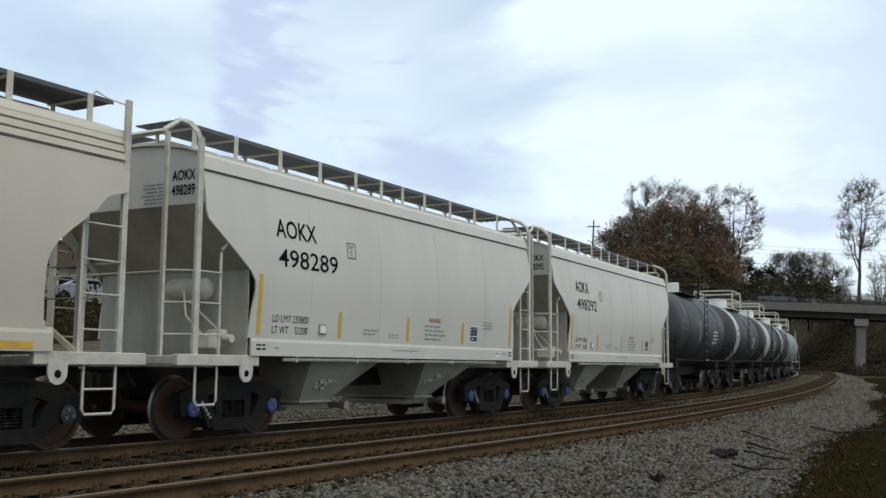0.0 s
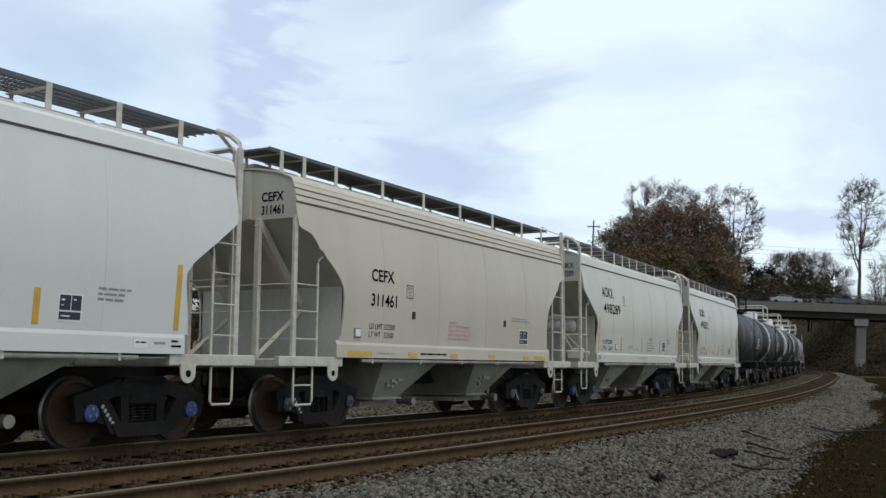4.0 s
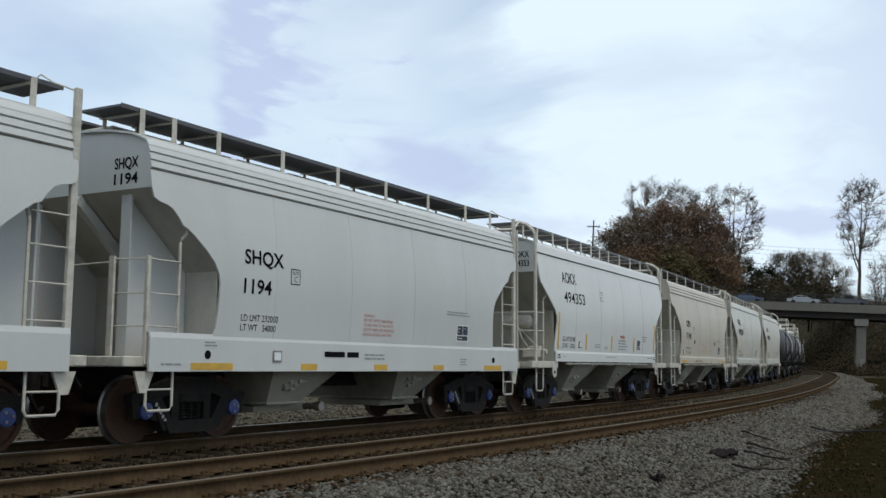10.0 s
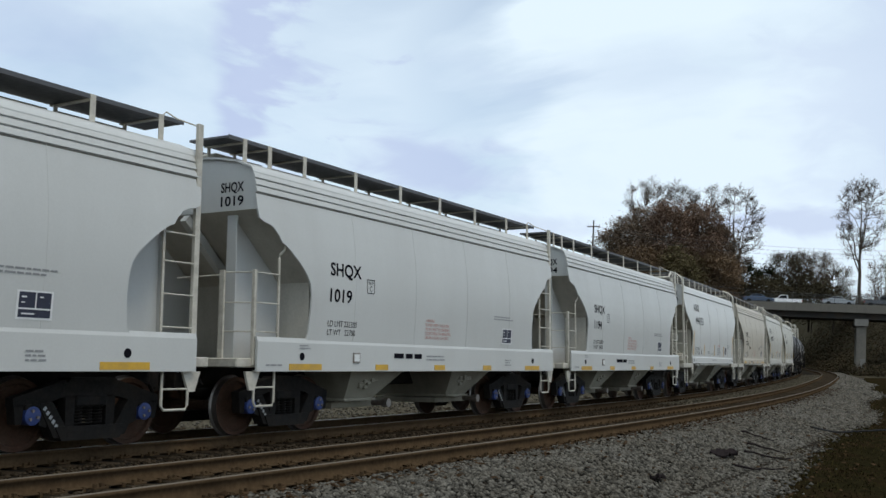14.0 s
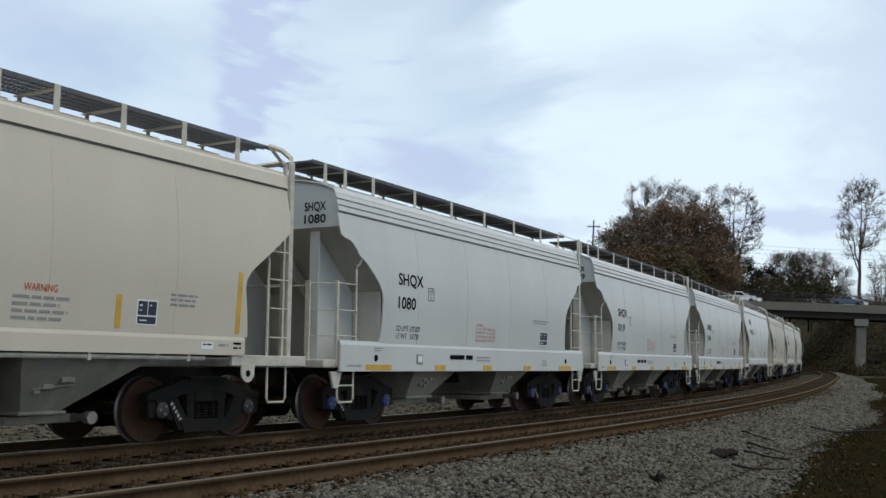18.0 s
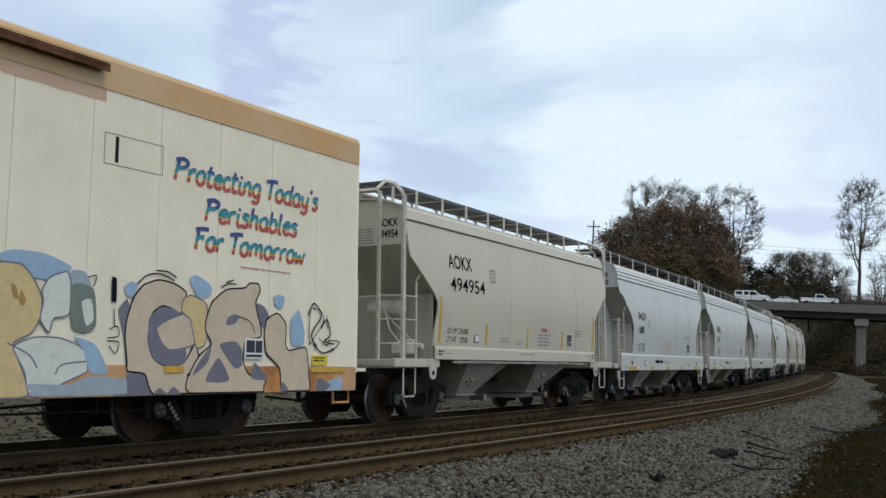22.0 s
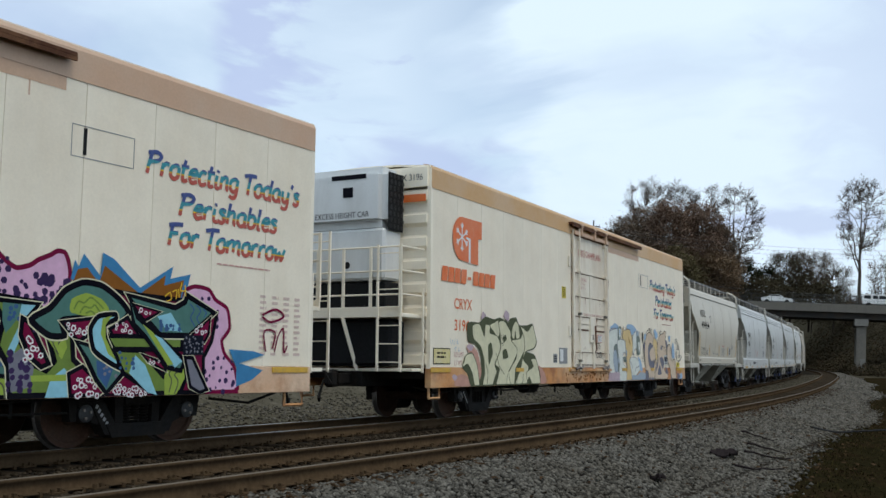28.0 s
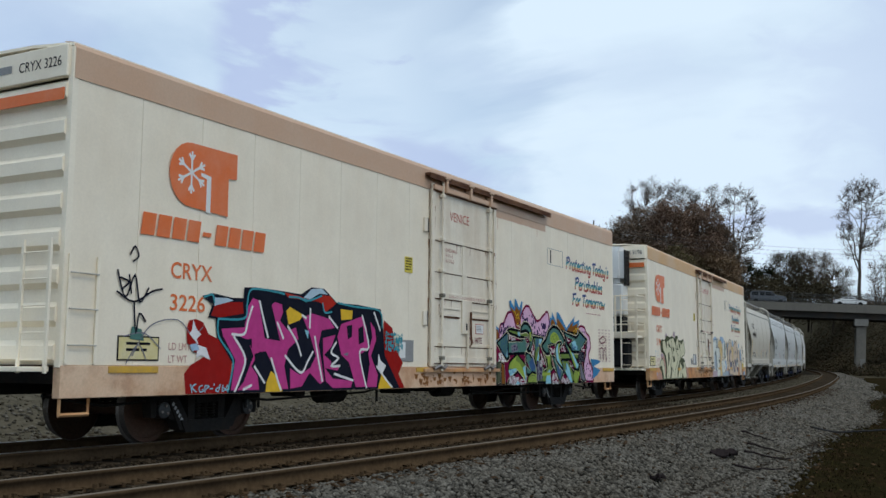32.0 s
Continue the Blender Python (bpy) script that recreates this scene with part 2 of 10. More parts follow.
def tube(bm, path, r, sides=6, mi=0, caps=True):
    """A round bar along a path of places."""
    path = [Vector(p) for p in path]
    rings = []
    for i, p in enumerate(path):
        ahead = (path[min(i + 1, len(path) - 1)] - path[max(i - 1, 0)]).normalized()
        aside = ahead.cross(Vector((0, 0, 1)) if abs(ahead.z) < 0.9 else Vector((1, 0, 0))).normalized()
        over = aside.cross(ahead)
        rr = r[i] if isinstance(r, (list, tuple)) else r
        rings.append([bm.verts.new(p + (aside * math.cos(2 * math.pi * k / sides) + over * math.sin(2 * math.pi * k / sides)) * rr) for k in range(sides)])
    for a, b in zip(rings, rings[1:]):
        for k in range(sides):
            bm.faces.new((a[k], a[(k + 1) % sides], b[(k + 1) % sides], b[k])).material_index = mi
    if caps:
        bm.faces.new(rings[0][::-1]).material_index = mi
        bm.faces.new(rings[-1]).material_index = mi
    return bm


def lathe(bm, profile, sides, axis="y", mi=0, centre=(0, 0, 0), caps=True):
    """Turns a profile of (distance along the axis, radius) round the axis."""
    rings = []
    for d, r in profile:
        ring = []
        for k in range(sides):
            a = 2 * math.pi * k / sides
            u, v = r * math.cos(a), r * math.sin(a)
            p = {"y": (u, d, v), "x": (d, u, v), "z": (u, v, d)}[axis]
            ring.append(bm.verts.new(Vector(p) + Vector(centre)))
        rings.append(ring)
    for a, b in zip(rings, rings[1:]):
        for k in range(sides):
            bm.faces.new((a[k], a[(k + 1) % sides], b[(k + 1) % sides], b[k])).material_index = mi
    for ring in (rings[0], rings[-1]):
        if caps and profile[rings.index(ring)][1] > 1e-6:
            bm.faces.new(ring).material_index = mi
    return bm


def sheet(bm, rows, inward, mi=0):
    """A curved sheet of metal through rows of places, thickened by the vector inward."""
    a = [[bm.verts.new(p) for p in row] for row in rows]
    b = [[bm.verts.new(Vector(p) + Vector(inward)) for p in row] for row in rows]
    for i in range(len(rows) - 1):
        for j in range(len(rows[0]) - 1):
            for g in (a, b):
                bm.faces.new((g[i][j], g[i][j + 1], g[i + 1][j + 1], g[i + 1][j])).material_index = mi
    rim = [(0, j) for j in range(len(rows[0]))] + [(i, len(rows[0]) - 1) for i in range(1, len(rows))]
    rim += [(len(rows) - 1, j) for j in range(len(rows[0]) - 2, -1, -1)] + [(i, 0) for i in range(len(rows) - 2, 0, -1)]
    for (i, j), (k, l) in zip(rim, rim[1:] + rim[:1]):
        corner = [bm.verts.new(v.co) for v in (a[i][j], a[k][l], b[k][l], b[i][j])]
        bm.faces.new(corner).material_index = mi
    return bm


def empty(name):
    return new(name)


def words(text, size, material, width=0.0, name="lettering", bold=0.0, slant=0.0):
    """Flat lettering as a mesh in the x-z plane, its lower left corner at the origin, size high, width wide if given."""
    curve = bpy.data.curves.new("text", "FONT")
    curve.body, curve.size, curve.resolution_u = text, 1.0, 3
    curve.offset, curve.shear = bold, slant
    ob = bpy.data.objects.new("text", curve)
    me = bpy.data.meshes.new_from_object(ob)
    bpy.data.objects.remove(ob)
    bpy.data.curves.remove(curve)
    co = np.empty(len(me.vertices) * 3)
    me.vertices.foreach_get("co", co)
    co = co.reshape(-1, 3)
    lo, hi = co.min(0), co.max(0)
    k = size / 0.7
    kx = width / (hi[0] - lo[0]) if width else k
    out = np.stack([(co[:, 0] - lo[0]) * kx, np.zeros(len(co)), co[:, 1] * k], 1)
    me.vertices.foreach_set("co", out.ravel())
    me.name = name
    me.materials.clear()
    me.materials.append(material)
    return me


def laid(me, x, z, out):
    """Lays a flat mesh with its corner at x, z on a side whose distance from the middle is out(z)."""
    for v in me.vertices:
        px, pz = v.co.x + x, v.co.z + z
        v.co = (px, -(out(pz) + 0.005) + v.co.y, pz)
    return me


def print_lines(parent, x, z, w, h, lines, material, out, name="small_print", label="", uneven=True):
    """Writing too small to read: plain bars, line by line."""
    bm = bmesh.new()
    step = h / lines
    for i in range(lines):
        end = x + w * (random.uniform(0.72, 1.0) if uneven else 1.0)
        z1 = z + h - i * step
        zz = (z1 - step * 0.45, z1)
        at = x
        while at < end - 0.01:
            stop = min(at + max(step, 0.05) * random.uniform(1.0, 3.2), end)
            vs = [bm.verts.new((px, -(out(pz) + 0.005), pz)) for px, pz in ((at, zz[0]), (stop, zz[0]), (stop, zz[1]), (at, zz[1]))]
            bm.faces.new(vs)
            at = stop + max(step, 0.04) * 0.35
    ob = part(name, bm, material, parent, label)
    ob["kind"] = "stuff"
    return ob

# ---- ground, ballast and track ----
BALLAST = surface("grey_ballast", (0.024, 0.0215, 0.0175), 0.95, grain=0.5, grain_size=14, stain=(0.03, 0.022, 0.016), stain_amount=0.6, stain_size=0.8, bump=1.0, bump_size=18)
STONE = surface("crushed_stone", (0.106, 0.098, 0.083), 0.9, grain=0.35, grain_size=25, vary=0.62, islands=True, stain=(0.06, 0.05, 0.036), stain_amount=0.6, stain_size=0.7)
TRACKSTONE = surface("rust_stained_stone", (0.044, 0.034, 0.023), 0.9, grain=0.3, grain_size=25, vary=0.7, islands=True, stain=(0.025, 0.017, 0.011), stain_amount=0.8, stain_size=0.9)
BANKSTONE = surface("tan_field_stone", (0.085, 0.075, 0.056), 0.95, grain=0.35, grain_size=12, vary=0.45, islands=True, stain=(0.045, 0.04, 0.025), stain_amount=0.8, stain_size=0.8)
DIRT = surface("tan_dirt_and_gravel", (0.082, 0.072, 0.052), 0.95, grain=0.4, grain_size=7, stain=(0.13, 0.115, 0.088), stain_amount=0.7, stain_size=1.2, second=(0.06, 0.055, 0.038), second_amount=0.8, second_size=0.6, bump=0.8, bump_size=9)
TURF = surface("dead_winter_turf", (0.017, 0.0145, 0.0065), 0.95, grain=0.4, grain_size=8, second=(0.024, 0.015, 0.008), second_amount=0.8, second_size=0.9, bump=1.0, bump_size=25)
BANK = surface("leaf_strewn_bank", (0.062, 0.052, 0.035), 0.95, grain=0.3, grain_size=3, second=(0.045, 0.042, 0.026), second_amount=0.8, second_size=0.5, bump=0.6, bump_size=6)
RAILRUST = surface("rusty_rail_steel", (0.082, 0.054, 0.030), 0.85, 0.0, grain=0.25, grain_size=20, stain=(0.03, 0.02, 0.013), stain_amount=0.5, stain_size=2)
RAILTOP = surface("rolled_rail_head", (0.135, 0.108, 0.08), 0.75, 0.0, grain=0.12)
RAILSHINE = surface("polished_rail_head", (0.42, 0.40, 0.37), 0.34, 0.85, grain=0.08)
TIEWOOD = surface("creosoted_tie", (0.042, 0.032, 0.022), 0.9, grain=0.35, grain_size=20, vary=0.3, bump=0.5, bump_size=30)


def smooth_step(a, b, v):
    u = np.clip((v - a) / (b - a), 0, 1)
    return u * u * (3 - 2 * u)


def land(s, w):
    """Height of the ground at s along the line and w towards the camera's side (arrays)."""
    bed = w * math.sin(CANT) - 0.205
    profile_w = [-400, -60, -32, -16, -9, -5.2, -3.6, -2.3, 6.0, 7.4, 9.0, 14.0, 400]
    profile_z = [5.0, 3.2, 2.4, 1.0, -0.15, -0.70, -0.72, -0.33, 0.12, -0.30, -0.26, -0.22, -0.22]
    z = np.interp(w, profile_w, profile_z)
    z = np.where((w > -2.3) & (w < 6.0), bed, z)
    z = z * (1 - smooth_step(140, 180, s) * smooth_step(8, 20, np.abs(w - 2.0)))
    bank = smooth_step(150, 190, s) * 9.3 + smooth_step(188, 225, s) * 5.0
    side = smooth_step(7.0, 21.0, np.abs(w - 2.0))
    z = z + bank * side
    z = z + smooth_step(7.2, 11, w) * (0.09 * np.sin(s * 0.43 + w * 0.9) + 0.06 * np.sin(s * 1.1 - w * 0.7))
    z = z + smooth_step(4.5, 9, -w) * (0.16 * np.sin(s * 0.37 + w * 0.6) + 0.10 * np.sin(s * 0.9 - w * 0.31))
    return z


def line_places(s, w):
    a = np.interp(s, LINE_S, LINE_A)
    x = np.interp(s, LINE_S, LINE_X) + np.sin(a) * w
    y = np.interp(s, LINE_S, LINE_Y) - np.cos(a) * w
    return x, y


def mesh_of(name, verts, faces, material, smooth=False):
    me = bpy.data.meshes.new(name)
    verts, faces = np.asarray(verts, dtype=np.float32), np.asarray(faces, dtype=np.int32)
    k = faces.shape[1]
    me.vertices.add(len(verts))
    me.vertices.foreach_set("co", verts.ravel())
    me.loops.add(faces.size)
    me.loops.foreach_set("vertex_index", faces.ravel())
    me.polygons.add(len(faces))
    me.polygons.foreach_set("loop_start", np.arange(0, faces.size, k, dtype=np.int32))
    for m in (material if isinstance(material, list) else [material]):
        me.materials.append(m)
    me.update(calc_edges=True)
    me.validate()
    if smooth:
        me.shade_smooth()
    return me


def ground():
    s = np.concatenate([np.arange(-300, -20, 14.0), np.arange(-20, 70, 0.6), np.arange(70, 240, 1.6), np.arange(240, 451, 14.0)])
    w = np.concatenate([[-380, -250, -160, -110, -80, -60, -45], np.arange(-36, -14, 2.0), np.arange(-14, -2.5, 0.7), [-2.3, 0, 2.0, 4.0, 6.0],
                        np.arange(6.3, 16, 0.45), np.arange(16, 40, 2.0), [45, 60, 80, 110, 160, 250, 380]])
    S, W = np.meshgrid(s, w, indexing="ij")
    X, Y = line_places(S.ravel(), W.ravel())
    Z = land(S.ravel(), W.ravel())
    n, m = len(s), len(w)
    i, j = np.meshgrid(np.arange(n - 1), np.arange(m - 1), indexing="ij")
    f = np.stack([i * m + j, i * m + j + 1, (i + 1) * m + j + 1, (i + 1) * m + j], -1).reshape(-1, 4)[:, ::-1]
    me = mesh_of("ground", np.stack([X, Y, Z], 1), f, [TURF, BALLAST, DIRT, BANK], True)
    wm = ((W[:-1, :-1] + W[1:, 1:]) / 2).ravel()
    sm = ((S[:-1, :-1] + S[1:, 1:]) / 2).ravel()
    edge = 7.25 + 1.0 * (1 - smooth_step(14, 34, sm)) + 0.45 * np.sin(sm * 0.21) + 0.25 * np.sin(sm * 0.83)
    kind = np.where((wm > -3.7) & (wm < edge), 1, np.where((wm <= -3.7) & (wm > -14 + 1.5 * np.sin(sm * 0.2)) & (sm < 140), 2, np.where(sm > 138, 3, 0)))
    me.polygons.foreach_set("material_index", kind.astype(np.int32))
    tagged(new("ground", me), "gravel track bed, tan dirt bank and dead winter turf", "ground", kind="structure")
    bm = bmesh.new()
    bmesh.ops.create_circle(bm, cap_ends=True, segments=64, radius=4500)
    for v in bm.verts:
        v.co.z = -4.0
    far = part("backdrop", bm, TURF, None)
    tagged(far, "dull brown land out to the horizon", "ground", kind="structure")


ground()


def rails(name, centre_w, lift, top):
    """One track: an Empty with two rails, its ties, plates and spikes."""
    track = tagged(empty(name), "rusty steel rails on dark creosoted ties in grey ballast", "railway track", kind="structure")
    head = [(-0.036, -0.004), (-0.030, 0.0), (0.030, 0.0), (0.036, -0.004), (0.036, -0.036), (0.010, -0.046), (0.010, -0.145), (0.070, -0.160), (0.070, -0.172),
            (-0.070, -0.172), (-0.070, -0.160), (-0.010, -0.145), (-0.010, -0.046), (-0.036, -0.036)]
    run = np.concatenate([np.arange(-60, 0, 4.0), np.arange(0, 230, 1.0), np.arange(230, 330, 4.0)])
    c, sn = math.cos(CANT), math.sin(CANT)
    for side in (-0.7535, 0.7535):
        verts, faces, mats = [], [], []
        k = len(head)
        for s in run:
            for dw, dz in head:
                v = (side + dw) * c - dz * sn
                x, y = line_places(s, centre_w + v)
                verts.append((float(x), float(y), lift + dz * c + (side + dw) * sn))
        for i in range(len(run) - 1):
            for j in range(k):
                faces.append((i * k + j, i * k + (j + 1) % k, (i + 1) * k + (j + 1) % k, (i + 1) * k + j))
                mats.append(1 if j in (0, 1, 2) else 0)
        me = mesh_of("rail", verts, faces, [RAILRUST, top])
        me.polygons.foreach_set("material_index", np.array(mats, dtype=np.int32))
        part("rail", me, None, track)
    return track


TRACKS = [rails("train_track", 0.0, 0.0, RAILSHINE), rails("empty_track", SPACING, SPACING * math.sin(CANT), RAILTOP)]


def beside(s, w, lift, turn=0.0):
    """A pose square to the line at s, w, tilted with the cant."""
    a = float(np.interp(s, LINE_S, LINE_A))
    x, y = line_places(s, w)
    return Matrix.Translation((float(x), float(y), lift)) @ Matrix.Rotation(a + turn, 4, "Z") @ Matrix.Rotation(-CANT, 4, "X")

# ---- loose ballast stones, ties and fastenings, pieces of the bed ----


def stones():
    """Crushed stone: many small broken lumps, thinning out with distance."""
    rng = np.random.default_rng(5)
    bands = [(6, 26, 4.9, 9.4, 58000, 0.033, 0), (26, 60, 4.9, 8.3, 42000, 0.041, 0), (60, 140, 4.9, 8.2, 12000, 0.08, 0),
             (4, 40, 1.15, 3.0, 8000, 0.03, 1), (34, 120, 1.15, 3.0, 9000, 0.05, 2), (4, 40, 3.35, 4.6, 4000, 0.03, 1), (4, 40, -5.4, -1.0, 9000, 0.045, 1), (40, 90, -5.4, -1.0, 3000, 0.055, 1),
             (4, 60, -7.5, -3.0, 9000, 0.042, 0), (2, 60, -14.0, -4.2, 9000, 0.032, 2), (2, 60, -14.0, -4.5, 120, 0.08, 2)]
    shape = np.array([(1, 0, 0), (-1, 0, 0), (0, 1, 0), (0, -1, 0), (0, 0, 1), (0, 0, -1), (0.65, 0.65, 0.5), (-0.65, -0.6, 0.5)], float)
    tri = np.array([(0, 2, 6), (2, 4, 6), (4, 0, 6), (1, 3, 7), (3, 4, 7), (4, 1, 7), (2, 1, 4), (3, 0, 4), (2, 0, 5), (1, 2, 5), (3, 1, 5), (0, 3, 5)])
    vs, fs, ms, base = [], [], [], 0
    for s0, s1, w0, w1, count, size, sort in bands:
        s, w = rng.uniform(s0, s1, count), rng.uniform(w0, w1, count)
        if w0 > 4:
            keep = w < 7.3 + 1.0 * (1 - smooth_step(14, 34, s)) + 0.45 * np.sin(s * 0.21) + rng.normal(0, 0.22, count)
            s, w = s[keep], w[keep]
            count = len(s)
        x, y = line_places(s, w)
        z = land(s, w)
        r = size * rng.uniform(0.55, 1.35, count)
        lump = shape[None] * (1 + rng.uniform(-0.35, 0.35, (count, 8, 3)))
        lump[:, :, 2] *= 0.75
        a = rng.uniform(0, 6.283, count)
        ca, sa = np.cos(a)[:, None], np.sin(a)[:, None]
        lx = lump[:, :, 0] * ca - lump[:, :, 1] * sa
        ly = lump[:, :, 0] * sa + lump[:, :, 1] * ca
        p = np.stack([x[:, None] + lx * r[:, None], y[:, None] + ly * r[:, None], (z + r * 0.3)[:, None] + lump[:, :, 2] * r[:, None]], -1)
        vs.append(p.reshape(-1, 3))
        fs.append((tri[None] + (base + np.arange(count) * 8)[:, None, None]).reshape(-1, 3))
        ms.append(np.full(count * 12, sort, dtype=np.int32))
        base += count * 8
    me = mesh_of("ballast_stones", np.concatenate(vs), np.concatenate(fs), [STONE, TRACKSTONE, BANKSTONE])
    me.polygons.foreach_set("material_index", np.concatenate(ms))
    tagged(new("ballast_stones", me), "loose grey crushed stone along the track", "gravel", kind="stuff")


stones()


def tufts():
    """Dead grass and fallen leaves on the turf beside the bed."""
    rng = np.random.default_rng(8)
    blade = surface("dry_grass", (0.026, 0.021, 0.008), 0.9, grain=0.2, vary=0.5, islands=True)
    n = 26000
    s, w = rng.uniform(6, 110, n), rng.exponential(2.2, n)
    s = 6 + (s - 6) * rng.uniform(0.15, 1.0, n)
    w = w + 7.2 + 1.0 * (1 - smooth_step(14, 34, s))
    x, y = line_places(s, w)
    z = land(s, w)
    h, a, lean = rng.uniform(0.015, 0.06, n), rng.uniform(0, 6.283, n), rng.uniform(0.02, 0.12, n)
    wide = rng.uniform(0.006, 0.016, n)
    p = np.stack([np.stack([x - np.sin(a) * wide, y + np.cos(a) * wide, z - 0.01], 1), np.stack([x + np.sin(a) * wide, y - np.cos(a) * wide, z - 0.01], 1),
                  np.stack([x + np.cos(a) * lean, y + np.sin(a) * lean, z + h], 1)], 1)
    me = mesh_of("grass", p.reshape(-1, 3), np.arange(n * 3).reshape(-1, 3), blade)
    tagged(new("grass", me), "short dead brown grass beside the gravel", "grass", kind="stuff")
    leaf = surface("fallen_leaf", (0.045, 0.028, 0.016), 0.9, grain=0.2, vary=0.5, islands=True)
    n = 4200
    s, w = rng.uniform(6, 60, n), np.concatenate([rng.uniform(4.9, 9.5, n - 2000), rng.normal(5.1, 0.3, 2000)])
    x, y = line_places(s, w)
    z = land(s, w) + rng.uniform(0.03, 0.07, n)
    a, r = rng.uniform(0, 6.283, n), rng.uniform(0.02, 0.05, n)
    tilt = rng.uniform(-0.02, 0.02, (n, 4))
    p = np.stack([np.stack([x + np.cos(a + q * 1.5708) * r * (1.5 if q % 2 else 0.8), y + np.sin(a + q * 1.5708) * r * (1.5 if q % 2 else 0.8), z + tilt[:, q]], 1) for q in range(4)], 1)
    me = mesh_of("fallen_leaves", p.reshape(-1, 3), np.arange(n * 4).reshape(-1, 4), leaf)
    tagged(new("fallen_leaves", me), "scattered brown dead leaves on the ballast", "leaves", kind="stuff")


tufts()


def fastenings():
    """Ties as single pieces, and their plates, spikes and anchors."""
    bm = bmesh.new()
    bx(bm, -0.115, 0.115, -1.3, 1.3, -0.35, -0.178, 0.012)
    one = finish("tie", bm, TIEWOOD)
    rng = random.Random(4)
    for track, centre, lift in ((TRACKS[0], 0.0, 0.0), (TRACKS[1], SPACING, SPACING * math.sin(CANT))):
        hard = bmesh.new()
        for i in range(300):
            s = 1.0 + i * 0.51
            ob = part("tie", one, None, track)
            ob.matrix_local = beside(s + rng.uniform(-0.03, 0.03), centre, lift - rng.uniform(0, 0.01), rng.uniform(-0.02, 0.02))
            if s < 75:
                m = beside(s, centre, lift)
                for w in (-0.7535, 0.7535):
                    start = len(hard.verts)
                    bx(hard, -0.09, 0.09, -w - 0.17, -w + 0.17, -0.177, -0.160)
                    for dx, dy in ((-0.05, 0.10), (0.05, -0.10), (0.06, 0.13), (-0.06, -0.13)):
                        bx(hard, dx - 0.014, dx + 0.014, -w + dy - 0.02, -w + dy + 0.02, -0.165, -0.125)
                    bx(hard, 0.125, 0.16, -w - 0.085, -w + 0.085, -0.20, -0.15)
                    bx(hard, -0.16, -0.125, -w - 0.085, -w + 0.085, -0.20, -0.15)
                    hard.verts.ensure_lookup_table()
                    for v in hard.verts[start:]:
                        v.co = m @ v.co
        ob = part("tie_plates", hard, RAILRUST, track)
        ob["kind"] = "stuff"


fastenings()


def litter():
    """A dark rag, a stray cable and a white stick lying by the line."""
    def at(sv, wv, up=0.0):
        x_, y_ = line_places(np.array([sv]), np.array([wv]))
        return Vector((float(x_[0]), float(y_[0]), float(land(np.array([sv]), np.array([wv]))[0]) + up))

    cloth = surface("sooty_cloth", (0.025, 0.020, 0.020), 0.9, grain=0.3)
    rng = random.Random(3)
    for sv, wv, size in ((18.2, 6.85, 0.34), (14.0, 6.95, 0.13)):
        c = at(sv, wv, 0.05)
        bm = bmesh.new()
        rows = []
        for i in range(6):
            rows.append([(c.x + (i / 5 - 0.5) * size * 2 + rng.uniform(-0.03, 0.03), c.y + (j / 4 - 0.5) * size + rng.uniform(-0.04, 0.04), c.z + rng.uniform(0.0, 0.10)) for j in range(5)])
        sheet(bm, rows, (0, 0, -0.03))
        tagged(part("rag", bm, cloth, None), "crumpled sooty rag lying on the ballast", "rag", "litter beside the track")
    for sv, wv, ds, dw in ((19.5, 6.9, 0.9, 0.8), (20.6, 6.7, 0.7, 0.7), (17.6, 7.2, 0.5, 0.7), (22.0, 6.3, 0.4, 0.6)):
        bm = bmesh.new()
        tube(bm, [at(sv + ds * k / 5, wv + dw * k / 5 + 0.03 * math.sin(k * 2.1 + sv), 0.05 + 0.02 * (k % 2)) for k in range(6)], [0.022, 0.02, 0.018, 0.016, 0.013, 0.008], 5)
        tagged(part("twig", bm, cloth, None), "dark fallen twig on the ballast", "twig", "litter beside the track")
    bm = bmesh.new()
    tube(bm, [at(28.0 + 0.25 * k, 6.9 + 0.155 * k + 0.03 * math.sin(k * 1.7), 0.07) for k in range(14)], 0.025, 5)
    tagged(part("cable", bm, RUBBER, None), "black rubber cable lying across the ballast", "cable")
    white = surface("bleached_stick", (0.6, 0.58, 0.54), 0.8, grain=0.1)
    for sv, wv, l in ((13.6, -2.0, 0.42), (14.6, -2.6, 0.2)):
        a = at(sv, wv, 0.06)
        bm = bmesh.new()
        tube(bm, [a, a + Vector((l * 0.3, -l, 0.0))], [0.028, 0.02], 5)
        tagged(part("stick", bm, white, None), "bleached white stick beside the far rail", "stick", "litter beside the track")


litter()

# ---- trucks, couplers and other railcar running gear ----
MESHES = {}
WHEELSETS = []


def kept(key, make):
    if key not in MESHES:
        MESHES[key] = make()
    return MESHES[key]


